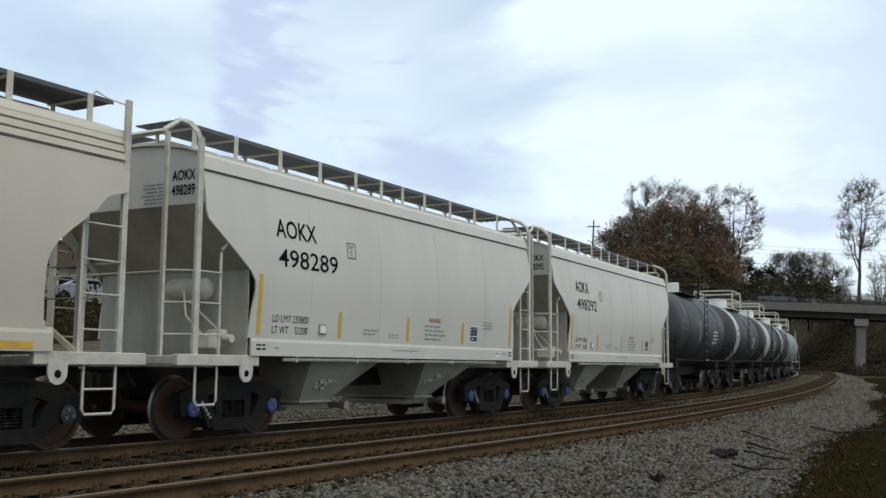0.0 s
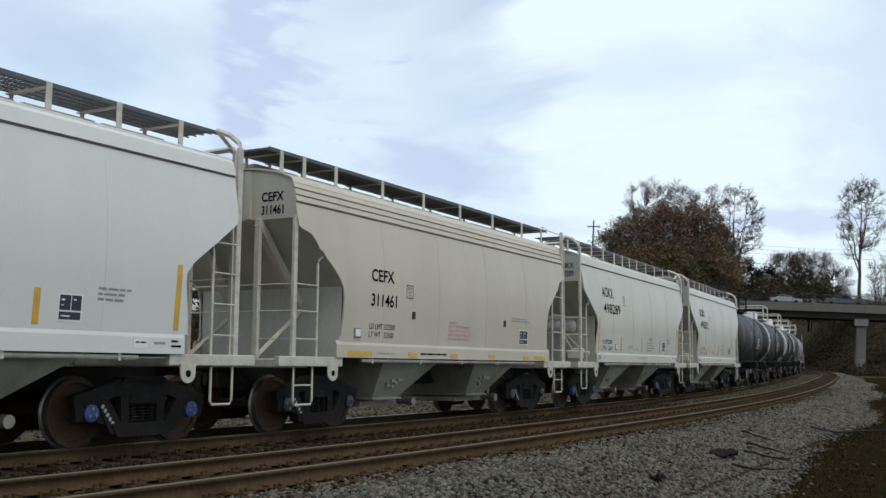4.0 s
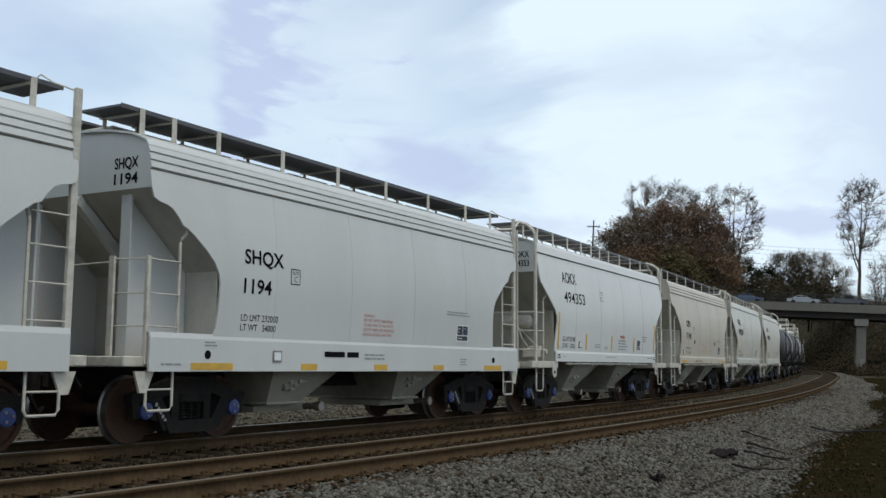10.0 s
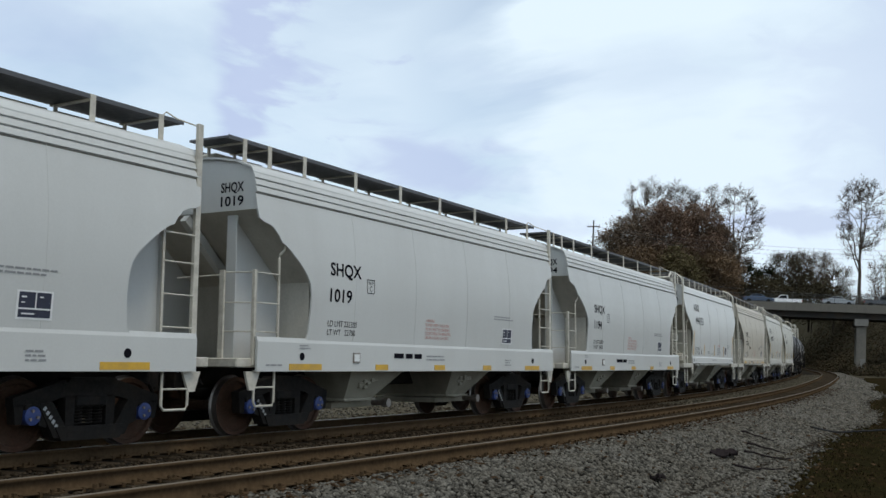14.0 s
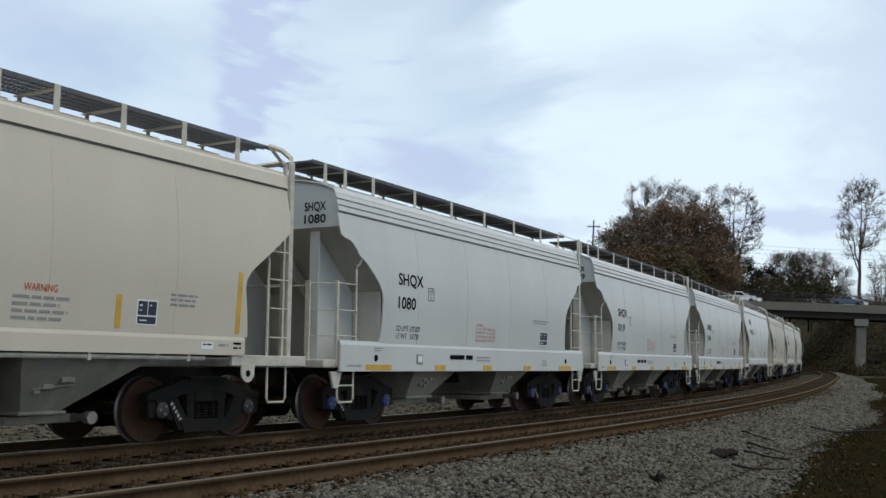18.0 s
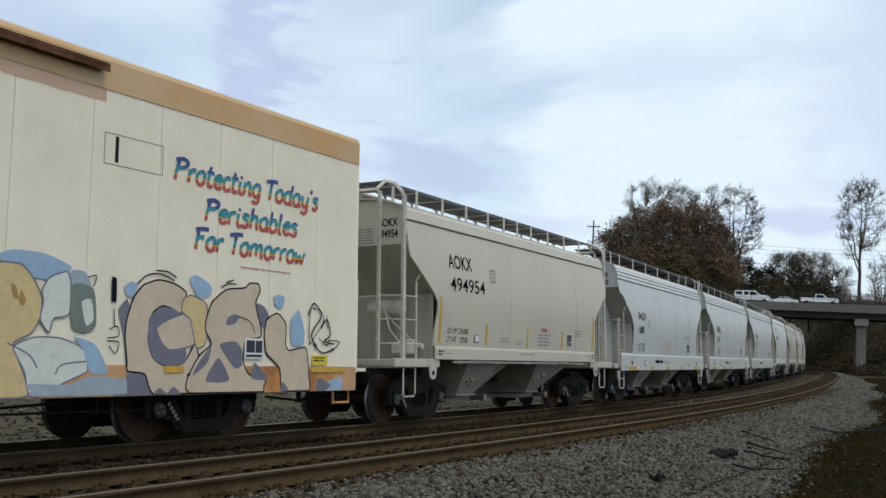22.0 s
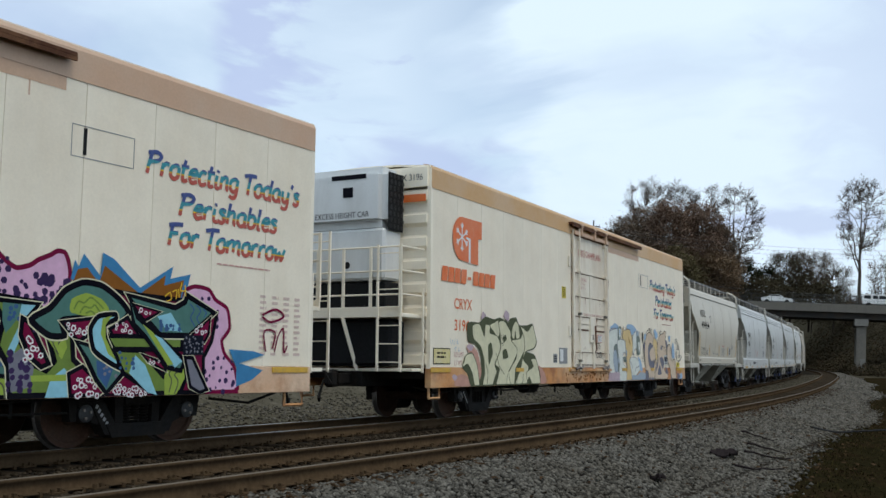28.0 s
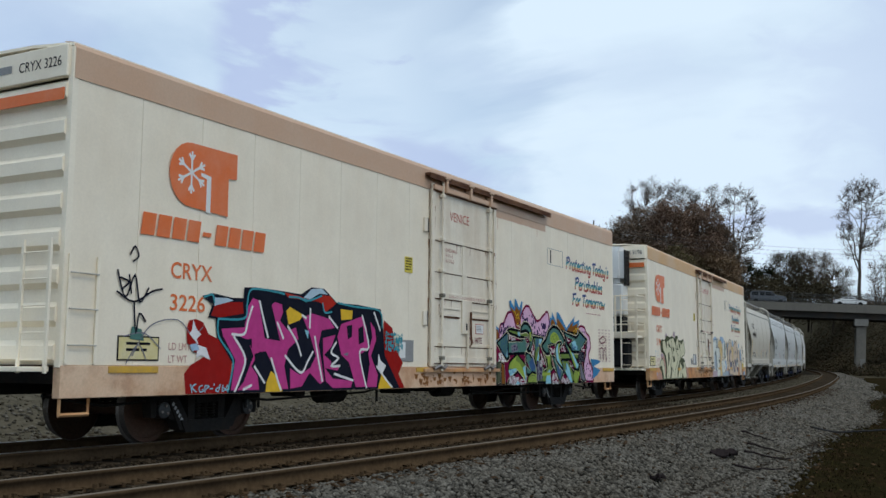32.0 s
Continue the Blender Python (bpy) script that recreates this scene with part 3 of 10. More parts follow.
def wheelset_mesh(cap):
    bm = bmesh.new()
    for d in (-1, 1):
        y = 0.7535 * d
        o = lambda v: y + v * d
        lathe(bm, [(o(-0.075), 0.475), (o(-0.062), 0.487), (o(-0.045), 0.478), (o(-0.034), 0.458)], 36, mi=1, caps=False)
        lathe(bm, [(o(-0.034), 0.458), (o(0.062), 0.452)], 36, mi=1, caps=False)
        lathe(bm, [(o(0.062), 0.452), (o(0.062), 0.392), (o(0.028), 0.372), (o(0.010), 0.25), (o(0.045), 0.16), (o(0.085), 0.14), (o(0.085), 0.07)], 36, caps=False)
        lathe(bm, [(o(-0.075), 0.475), (o(-0.070), 0.39), (o(-0.045), 0.37), (o(-0.040), 0.22), (o(-0.08), 0.14), (o(-0.08), 0.07)], 36, caps=False)
        lathe(bm, [(o(0.20), 0.0), (o(0.20), 0.115), (o(0.375), 0.115), (o(0.385), 0.095), (o(0.385), 0.0)], 20, mi=2)
        for k in range(3):
            a = k * 2.094 + 0.4
            lathe(bm, [(o(0.384), 0.020), (o(0.402), 0.020), (o(0.402), 0.0)], 6, mi=3, centre=(0.062 * math.cos(a), 0, 0.062 * math.sin(a)))
    lathe(bm, [(-1.0, 0.075), (-0.8, 0.085), (0.8, 0.085), (1.0, 0.075)], 12)
    bmesh.ops.rotate(bm, verts=bm.verts, matrix=Matrix.Identity(3), cent=(0, 0, 0))
    me = finish("wheelset", bm, [WHEEL, TREAD, cap, STEEL], True)
    me.set_sharp_from_angle(angle=0.6)
    return me


def side_frame_mesh():
    bm = bmesh.new()
    y0, y1 = -0.075, 0.075
    plate(bm, [(-0.42, 0.89), (0.42, 0.89), (0.66, 0.82), (1.00, 0.72), (1.15, 0.68), (1.15, 0.575), (0.74, 0.58), (0.46, 0.67), (-0.46, 0.67), (-0.74, 0.58), (-1.15, 0.575), (-1.15, 0.68), (-1.00, 0.72), (-0.66, 0.82)], y0, y1)
    plate(bm, [(-0.36, 0.92), (0.36, 0.92), (0.40, 0.86), (-0.40, 0.86)], y0 - 0.04, y1 + 0.04)
    for d in (-1, 1):
        o = lambda pts: [(x * d, z) for x, z in pts]
        plate(bm, o([(0.25, 0.69), (0.40, 0.69), (0.38, 0.28), (0.25, 0.28)]), y0, y1)
        plate(bm, o([(0.60, 0.62), (0.80, 0.59), (0.56, 0.17), (0.30, 0.17)]), y0 - 0.02, y1 + 0.02)
        plate(bm, o([(0.68, 0.61), (0.775, 0.61), (0.775, 0.34), (0.66, 0.30)]), y0, y1)
        plate(bm, o([(1.00, 0.60), (1.14, 0.60), (1.11, 0.36), (1.02, 0.36)]), y0, y1)
        bx(bm, 0.79 * d if d > 0 else -0.99, 0.99 if d > 0 else -0.79, -0.10, 0.10, 0.53, 0.60, 0.01)
    plate(bm, [(-0.56, 0.31), (0.56, 0.31), (0.46, 0.13), (-0.46, 0.13)], y0 - 0.04, y1 + 0.04)
    return finish("side_frame", bm, IRON)


def frame_stencil_mesh():
    """Stencilled writing too small to read, along the slant of the side frame."""
    bm = bmesh.new()
    for k in range(6):
        u = k / 6.0
        cx, cz = -0.72 + 0.26 * u, 0.55 - 0.33 * u
        bm.faces.new([bm.verts.new((cx + a, -0.099, cz + b)) for a, b in ((-0.022, -0.018), (0.012, -0.045), (0.040, -0.004), (0.006, 0.022))])
    return finish("frame_stencil", bm, FADEDWHITE)


def spring_mesh():
    bm = bmesh.new()
    for x in (0.0,):
        turns, n = 6, 60
        path = [(x + 0.065 * math.cos(2 * math.pi * turns * i / n), 0.065 * math.sin(2 * math.pi * turns * i / n), 0.31 + 0.24 * i / n) for i in range(n + 1)]
        tube(bm, path, 0.013, 4)
    return finish("coil_spring", bm, IRON)


def bolster_mesh():
    bm = bmesh.new()
    bx(bm, -0.25, 0.25, -1.12, 1.12, 0.55, 0.70, 0.02)
    bx(bm, -0.28, 0.28, -0.30, 0.30, 0.60, 0.78, 0.02)
    for d in (-1, 1):
        bx(bm, 0.36 * d - 0.04, 0.36 * d + 0.04, -0.85, 0.85, 0.40, 0.48)
        for y in (-0.7535, 0.7535):
            plate(bm, [(0.40 * d, 0.62), (0.44 * d, 0.62), (0.415 * d, 0.45), (0.42 * d, 0.30), (0.37 * d, 0.30), (0.36 * d, 0.45)], y - 0.05, y + 0.05)
    tube(bm, [(-0.4, 0.25, 0.5), (0.4, 0.25, 0.56)], 0.025)
    return finish("truck", bm, IRON)


def truck(car, x, cap, number=0):
    """A two-axle truck under a car, its wheelsets left to be turned."""
    t = part("truck", kept("bolster", bolster_mesh), None, car, "black cast-iron two-axle truck")
    t.location = (x, 0, 0)
    for d in (-1, 1):
        f = part("side_frame", kept("side_frame", side_frame_mesh), None, t)
        f.location = (0, 1.02 * d, 0)
        if d < 0:
            part("frame_stencil", kept("frame_stencil", frame_stencil_mesh), None, t, "white stencilled marks as plain bars").location = (0, -1.02, 0)
        for x in (-0.16, 0.0, 0.16):
            g = part("coil_spring", kept("springs", spring_mesh), None, t, "rusty coil spring")
            g.location = (x, 1.02 * d, 0)
        ws = part("wheelset", kept(("wheelset", cap.name), lambda: wheelset_mesh(cap)), None, t, "rusty steel wheels on one axle")
        ws.location = (0.889 * d, 0, 0.457)
        WHEELSETS.append((ws, 0.889 * d, random.uniform(0, 6.28)))
    return t


def coupler_mesh():
    bm = bmesh.new()
    bx(bm, -0.75, -0.15, -0.09, 0.09, -0.10, 0.10, 0.02)
    plate(bm, [(-0.20, -0.16), (-0.02, -0.17), (0.06, -0.10), (0.06, 0.10), (-0.02, 0.17), (-0.20, 0.16)], -0.12, 0.02)
    bx(bm, -0.02, 0.12, 0.0, 0.14, -0.14, 0.14, 0.03)
    tube(bm, [(-0.5, -0.32, 0.0), (-0.25, -0.35, -0.05), (-0.05, -0.30, -0.30), (0.10, -0.2, -0.42), (0.2, -0.15, -0.35)], 0.028, 6)
    tube(bm, [(-0.2, -0.05, 0.12), (-0.25, -0.5, 0.15), (-0.27, -1.3, 0.12), (-0.2, -1.38, -0.05)], 0.014, 5)
    return finish("coupler", bm, IRON)


def couplers(car, reach):
    for d in (-1, 1):
        c = part("coupler", kept("coupler", coupler_mesh), None, car, "black knuckle coupler with air hose")
        c.matrix_local = pose(reach * d, 0, 0.86, 0, 0, 0 if d > 0 else 180)


def rung_mesh(length):
    bm = bmesh.new()
    tube(bm, [(0, 0, 0), (length, 0, 0)], 0.011, 6)
    return finish("rung", bm, RAILPAINT)


def ladder(car, x0, x1, z0, z1, y, rungs, material=None, stile=0.022, name="ladder"):
    """A ladder flat on a side at y, between two uprights."""
    bm = bmesh.new()
    for x in (x0, x1):
        bx(bm, x - stile, x + stile, y - 0.012, y + 0.012, z0, z1)
    l = part(name, bm, material or RAILPAINT, car, "pale painted steel ladder")
    key = ("rung", round(abs(x1 - x0), 2))
    for i in range(rungs):
        r = part("rung", kept(key, lambda: rung_mesh(abs(x1 - x0))), None, l)
        r.location = (min(x0, x1), y - 0.02 if y < 0 else y + 0.02, z0 + (z1 - z0) * (i + 0.5) / rungs)
    return l


def end_ladder(car, x, y0, y1, z0, z1, rungs, material=None):
    """A ladder on an end, its rungs across the car."""
    bm = bmesh.new()
    for y in (y0, y1):
        bx(bm, x - 0.015, x + 0.015, y - 0.022, y + 0.022, z0, z1)
    for i in range(rungs):
        z = z0 + (z1 - z0) * (i + 0.5) / rungs
        tube(bm, [(x, y0, z), (x, y1, z)], 0.011, 6)
    return part("end_ladder", bm, material or RAILPAINT, car)


def stirrup(car, x0, x1, z0, z1, y):
    bm = bmesh.new()
    tube(bm, [(x0, y, z1), (x0, y, z0 + 0.06), (x0 + 0.04, y, z0), (x1 - 0.04, y, z0), (x1, y, z0 + 0.06), (x1, y, z1)], 0.020, 6)
    part("stirrup_step", bm, RAILPAINT, car)

# ---- covered hopper cars ----


def barrel(z):
    """Half width of a hopper's bulging side at height z."""
    return float(np.interp(z, [1.0, 1.5, 1.9, 2.3, 2.7, 3.1, 3.5, 3.8, 3.95, 4.17], [1.585, 1.585, 1.61, 1.635, 1.635, 1.605, 1.55, 1.495, 1.465, 1.40]))


def hopper_body(car, paint, ends, eave, ribbed):
    """Side sheets with cut-away ends, roof, end bulkheads and slope sheets. ends: rows of (z, half length), from the bottom."""
    zs = [z for z, _ in ends]
    for d in (-1, 1):
        bm = bmesh.new()
        rows = []
        fine = sorted(set(zs + [1.7, 1.9, 2.1, 2.5, 2.9, 3.2, 3.5, 3.7]))
        for z in fine:
            half = float(np.interp(z, zs, [e for _, e in ends]))
            rows.append([(half * (k / 9.0 - 1), d * barrel(z), z) for k in range(19)])
        sheet(bm, rows, (0, -0.03 * d, 0))
        side = part("side_sheet", bm, paint, car, "", True)
        side.data.shade_smooth()
        for x in (-3.1, -1.05, 1.05, 3.1):
            bm = bmesh.new()
            rows = [[(x - 0.007, d * (barrel(z) + 0.0035), z), (x + 0.007, d * (barrel(z) + 0.0035), z)] for z in fine if 1.5 <= z <= 3.75]
            sheet(bm, rows, (0, -0.004 * d, 0))
            part("weld_seam", bm, paint, car)
        x = eave
        if ribbed:
            for k in range(3):
                z0 = 3.73 + 0.112 * k
                b0, b1 = barrel(z0), barrel(z0 + 0.112)
                bm = bmesh.new()
                rows = [[(-x, d * (b0 + 0.004), z0), (x, d * (b0 + 0.004), z0)], [(-x, d * (b0 + 0.026), z0 + 0.014), (x, d * (b0 + 0.026), z0 + 0.014)],
                        [(-x, d * (b1 + 0.026), z0 + 0.082), (x, d * (b1 + 0.026), z0 + 0.082)], [(-x, d * (b1 + 0.004), z0 + 0.109), (x, d * (b1 + 0.004), z0 + 0.109)]]
                sheet(bm, rows, (0, -0.03 * d, 0))
                part("eave_rib", bm, paint, car)
            # shadow below the ribs, modelled as a thin dark strip
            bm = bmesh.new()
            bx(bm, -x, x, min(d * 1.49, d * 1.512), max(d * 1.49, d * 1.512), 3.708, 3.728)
            part("drip_line", bm, SHADE_AND_GRIME, car, "painted shadow line under the ribbed eave")
        else:
            bm = bmesh.new()
            rows = [[(-x, d * 1.476, 3.895), (x, d * 1.476, 3.895)], [(-x, d * 1.508, 3.90), (x, d * 1.508, 3.90)], [(-x, d * 1.500, 3.93), (x, d * 1.500, 3.93)],
                    [(-x, d * 1.455, 4.095), (x, d * 1.455, 4.095)], [(-x, d * 1.425, 4.128), (x, d * 1.425, 4.128)], [(-x, d * 1.36, 4.185), (x, d * 1.36, 4.185)]]
            sheet(bm, rows, (0, -0.03 * d, 0))
            part("eave", bm, paint, car, "folded sheet eave")
            # shadow line under the eave lip, modelled as a thin dark strip
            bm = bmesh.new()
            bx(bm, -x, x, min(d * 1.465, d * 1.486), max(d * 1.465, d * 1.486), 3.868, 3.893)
            part("drip_line", bm, SHADE_AND_GRIME, car, "painted shadow line under the folded eave")
    bm = bmesh.new()
    rim = [(1.452, 4.062), (1.40, 4.15)] if ribbed else [(1.40, 4.17)]
    arc = [(-y, z) for y, z in rim] + [(-1.1, 4.27), (-0.7, 4.345), (-0.3, 4.38), (0, 4.39), (0.3, 4.38), (0.7, 4.345), (1.1, 4.27)] + rim[::-1]
    sheet(bm, [[(-eave, y, z) for y, z in arc], [(eave, y, z) for y, z in arc]], (0, 0, -0.03))
    part("roof", bm, paint, car, "", True)
    bm = bmesh.new()
    bx(bm, -eave + 0.5, eave - 0.5, -0.30, 0.30, 4.36, 4.46, 0.02)
    hatch = part("hatch_coaming", bm, UNDER, car)
    for k in range(8):
        bm = bmesh.new()
        x = -eave + 0.95 + k * (2 * eave - 1.9) / 7
        bx(bm, x - 0.6, x + 0.6, -0.36, 0.36, 4.46, 4.52, 0.02)
        part("hatch_cover", bm, RAILPAINT, hatch)
    for d in (-1, 1):
        bm = bmesh.new()
        low = 3.48 if ribbed else 3.42
        top = [(-1.46, 3.95), (-1.40, 4.16), (-0.7, 4.33), (0, 4.375), (0.7, 4.33), (1.40, 4.16), (1.46, 3.95), (1.53, 3.6), (barrel(low) - 0.01, low), (0.01 - barrel(low), low), (-1.53, 3.6)]
        xa, xb = d * (eave - 0.06), d * (eave - 0.10)
        a, b = [bm.verts.new((xa, y, z)) for y, z in top], [bm.verts.new((xb, y, z)) for y, z in top]
        bm.faces.new(a), bm.faces.new(b[::-1])
        for i in range(len(a)):
            bm.faces.new((a[i], b[i], b[(i + 1) % len(a)], a[(i + 1) % len(a)]))
        part("end_bulkhead", bm, paint, car)
        low_x, low_z = (4.33, 2.42) if ribbed else (4.56, 2.50)
        end_paint = DUSTYPALE if ribbed else SHADED_DUSTY
        bm = bmesh.new()
        steps = [(eave - 0.07, low + 0.005)] + [(low_x + (eave - 0.07 - low_x) * k / 4, low_z + (low - low_z) * k / 4) for k in (3, 2, 1)] + [(low_x, low_z), (3.3, 1.62), (2.85, 1.2)]
        sheet(bm, [[(d * x, -barrel(z) + 0.028, z), (d * x, barrel(z) - 0.028, z)] for x, z in steps], (-0.03 * d, 0, 0.03))
        part("slope_sheet", bm, end_paint, car, "sloping end sheet")
        bm = bmesh.new()
        bx(bm, *sorted((d * low_x, d * (low_x + 0.02))), -1.555, 1.555, 1.2, low_z + 0.02, 0.003)
        part("lower_bulkhead", bm, end_paint, car, "dusty lower bulkhead in darker end paint")


def hopper_bays(car, bays):
    """Discharge hoppers under the car with their sliding gates."""
    for x0, x1, b0, b1 in bays:
        bm = bmesh.new()
        a = [bm.verts.new(p) for p in ((x0, -1.52, 1.25), (x1, -1.52, 1.25), (x1, 1.52, 1.25), (x0, 1.52, 1.25))]
        b = [bm.verts.new(p) for p in ((b0, -1.0, 0.50), (b1, -1.0, 0.50), (b1, 1.0, 0.50), (b0, 1.0, 0.50))]
        for i in range(4):
            bm.faces.new((a[i], a[(i + 1) % 4], b[(i + 1) % 4], b[i]))
        bm.faces.new(a), bm.faces.new(b[::-1])
        bay = part("hopper_bay", bm, UNDER, car, "dusty grey discharge hopper")
        bm = bmesh.new()
        bx(bm, b0 - 0.06, b1 + 0.06, -1.06, 1.06, 0.46, 0.505, 0.01)
        bx(bm, b0 - 0.02, b1 + 0.5, -0.75, 0.75, 0.33, 0.44, 0.01)
        part("outlet_gate", bm, UNDER, bay)
        bm = bmesh.new()
        lathe(bm, [(-1.12, 0.05), (-1.12, 0.085), (-1.0, 0.085), (-1.0, 0.055), (1.0, 0.055), (1.0, 0.085), (1.12, 0.085)], 10, centre=(b1 + 0.42, 0, 0.40))
        part("gate_capstan", bm, STEEL, bay, "worn steel capstan")
        bm = bmesh.new()
        rnd = random.Random(int(x0 * 100))
        for k in range(7):
            cx, cz = (b0 + b1) / 2 + rnd.uniform(-0.25, 0.25), 0.80 + rnd.uniform(-0.09, 0.10)
            cy = -1.0 - 0.52 * (cz - 0.5) / 0.75
            bx(bm, cx - 0.05, cx + 0.05, cy - 0.04, cy + 0.03, cz - 0.035, cz + 0.035, 0.008)
        tube(bm, [((b0 + b1) / 2 - 0.3, -1.22, 0.78), ((b0 + b1) / 2 + 0.3, -1.24, 0.83)], 0.014)
        part("gate_lock", bm, UNDER, bay)
        print_lines(bay, b0 - 0.12, 1.0, 0.75, 0.12, 2, FADED, lambda z: 1.0 + 0.52 * (z - 0.5) / 0.75 + 0.012)


def running_boards(car, posts, half, open_grate, z=4.645):
    for d in (-1, 1):
        bm = bmesh.new()
        y0, y1 = sorted((0.22 * d, 1.02 * d))
        if open_grate:
            n = int(half * 2 / 0.062)
            for i in range(n):
                x = -half + i * 0.062
                bx(bm, x, x + 0.026, y0, y1, z - 0.014, z)
            for k in range(6):
                y = y0 + (y1 - y0) * k / 5
                bx(bm, -half, half, y - 0.005, y + 0.005, z - 0.018, z + 0.003)
        else:
            bx(bm, -half, half, y0, y1, z - 0.035, z)
        board = part("running_board", bm, GRATING if open_grate else DARKBOARD, car, "dark steel roof walkway")
        bm = bmesh.new()
        bx(bm, -half, half, min(1.02 * d, 1.035 * d), max(1.02 * d, 1.035 * d), z - 0.05, z + 0.012)
        part("edge_angle", bm, GRATING if open_grate else DARKBOARD, board)
        for x in posts:
            bm = bmesh.new()
            bx(bm, x - 0.045, x + 0.045, min(1.036 * d, 1.05 * d), max(1.036 * d, 1.05 * d), 4.27, z + 0.01)
            bx(bm, x - 0.045, x + 0.045, min(0.22 * d, 1.036 * d), max(0.22 * d, 1.036 * d), z - 0.055, z - 0.04)
            bx(bm, x - 0.03, x + 0.03, min(0.28 * d, 0.30 * d), max(0.28 * d, 0.30 * d), 4.36, z - 0.04)
            part("post", bm, RAILPAINT, board)


def air_brake(car, x):
    """Brake cylinder, reservoir and valve on the end platform."""
    bm = bmesh.new()
    lathe(bm, [(-0.40, 0.0), (-0.39, 0.12), (-0.33, 0.165), (0.33, 0.165), (0.39, 0.12), (0.40, 0.0)], 16, "y", centre=(x + 0.05, -0.72, 2.22))
    part("air_reservoir", bm, RAILPAINT, car, "pale dusty air tank", True)
    bm = bmesh.new()
    bx(bm, x - 0.16, x + 0.10, -1.35, -0.95, 1.32, 1.56, 0.03)
    bx(bm, x + 0.12, x + 0.30, -1.30, -1.0, 1.36, 1.62, 0.03)
    lathe(bm, [(-1.46, 0.06), (-1.36, 0.075), (-1.3, 0.075)], 10, "y", centre=(x + 0.2, 0, 1.48))
    tube(bm, [(x, -1.1, 1.5), (x - 0.3, -1.0, 1.8), (x - 0.15, -0.8, 2.2)], 0.02)
    tube(bm, [(x + 0.2, -1.2, 1.6), (x - 0.1, -0.9, 2.0), (x + 0.05, -0.7, 2.15)], 0.016)
    part("brake_valve", bm, RAILPAINT, car, "dusty brake valve with pipes")


def hopper_frame(car, style, paint):
    sill_half = 5.65 if style == "sill" else 4.53
    bm = bmesh.new()
    bx(bm, -6.0, 6.0, -0.30, 0.30, 0.72, 1.06, 0.02)
    part("centre_sill", bm, IRON, car)
    for d in (-1, 1):
        bm = bmesh.new()
        y = 1.60 * d
        zlow = 1.0 if style == "sill" else 1.235
        sheet(bm, [[(-sill_half, y * 0.985, 1.525), (sill_half, y * 0.985, 1.525)], [(-sill_half, y, 1.45), (sill_half, y, 1.45)], [(-sill_half, y, zlow), (sill_half, y, zlow)],
                   [(-sill_half, y * 0.95, zlow), (sill_half, y * 0.95, zlow)]], (0, -0.04 * d, 0.0))
        part("side_sill", bm, paint, car)
        bm = bmesh.new()
        bx(bm, 5.2 * d if d > 0 else -6.0, 6.0 if d > 0 else -5.2, -1.50, 1.50, 1.06, 1.20, 0.015)
        part("end_platform", bm, RAILPAINT, car)
        if style != "sill":
            for e in (-1, 1):
                bm = bmesh.new()
                xa, xb = sorted((4.30 * e, 6.02 * e))
                ya, yb = sorted((1.47 * d, 1.57 * d))
                bx(bm, xa, xb, ya, yb, 1.08, 1.24, 0.01)
                part("end_sill", bm, RAILPAINT, car)
                bm = bmesh.new()
                cx = 4.62 * e
                hole = [(cx + 0.14 * math.cos(a), 0.98 + 0.14 * math.sin(a)) for a in [math.pi + i * math.pi / 8 for i in range(9)]]
                plate(bm, [(cx - 0.14, 1.10)] + hole + [(cx + 0.14, 1.10)], *sorted((1.575 * d, 1.60 * d)))
                lug = part("pull_lug", bm, RAILPAINT, car)
                bm = bmesh.new()
                lathe(bm, [(1.601 * d, 0.0), (1.603 * d, 0.05), (1.590 * d, 0.05)], 12, "y", centre=(cx, 0, 0.97))
                part("hole", bm, INK, lug)
            bm = bmesh.new()
            tube(bm, [(-3.7, 1.54 * d, 1.185), (3.75, 1.54 * d, 1.185)], 0.03)
            for k in range(5):
                bx(bm, -3.4 + k * 1.7, -3.35 + k * 1.7, min(1.50 * d, 1.575 * d), max(1.50 * d, 1.575 * d), 1.14, 1.236)
            part("train_line_pipe", bm, RAILPAINT, car)


def flat_post(car, x, y, z0, z1, wide=0.045, name="end_post", paint=None):
    bm = bmesh.new()
    bx(bm, x - wide, x + wide, y - 0.03, y + 0.03, z0, z1, 0.006)
    return part(name, bm, paint or RAILPAINT, car)


def bent_stile(car, x, y, z0, z1, outward):
    """A ladder stile whose top is bent back to the side sheet."""
    bm = bmesh.new()
    tube(bm, [(x, y, z0), (x, y, z1 - 0.14), (x - 0.02 * outward, y, z1 - 0.07), (x - 0.07 * outward, y * 1.03, z1), (x - 0.07 * outward, y * 1.045, z1 + 0.10)], 0.024, 6)
    part("ladder_stile", bm, RAILPAINT, car)


def rungs(car, path, heights):
    """Round rungs that follow a path of (x, y) at several heights."""
    for z in heights:
        bm = bmesh.new()
        tube(bm, [(x, y, z) for x, y in path], 0.013, 6)
        part("rung", bm, RAILPAINT, car)


def step_stirrup(car, x0, x1, z0, z1, y, mid):
    stirrup(car, x0, x1, z0, z1, y)
    if mid:
        bm = bmesh.new()
        tube(bm, [(x0, y, mid), (x1, y, mid)], 0.016, 6)
        part("step_rung", bm, RAILPAINT, car)


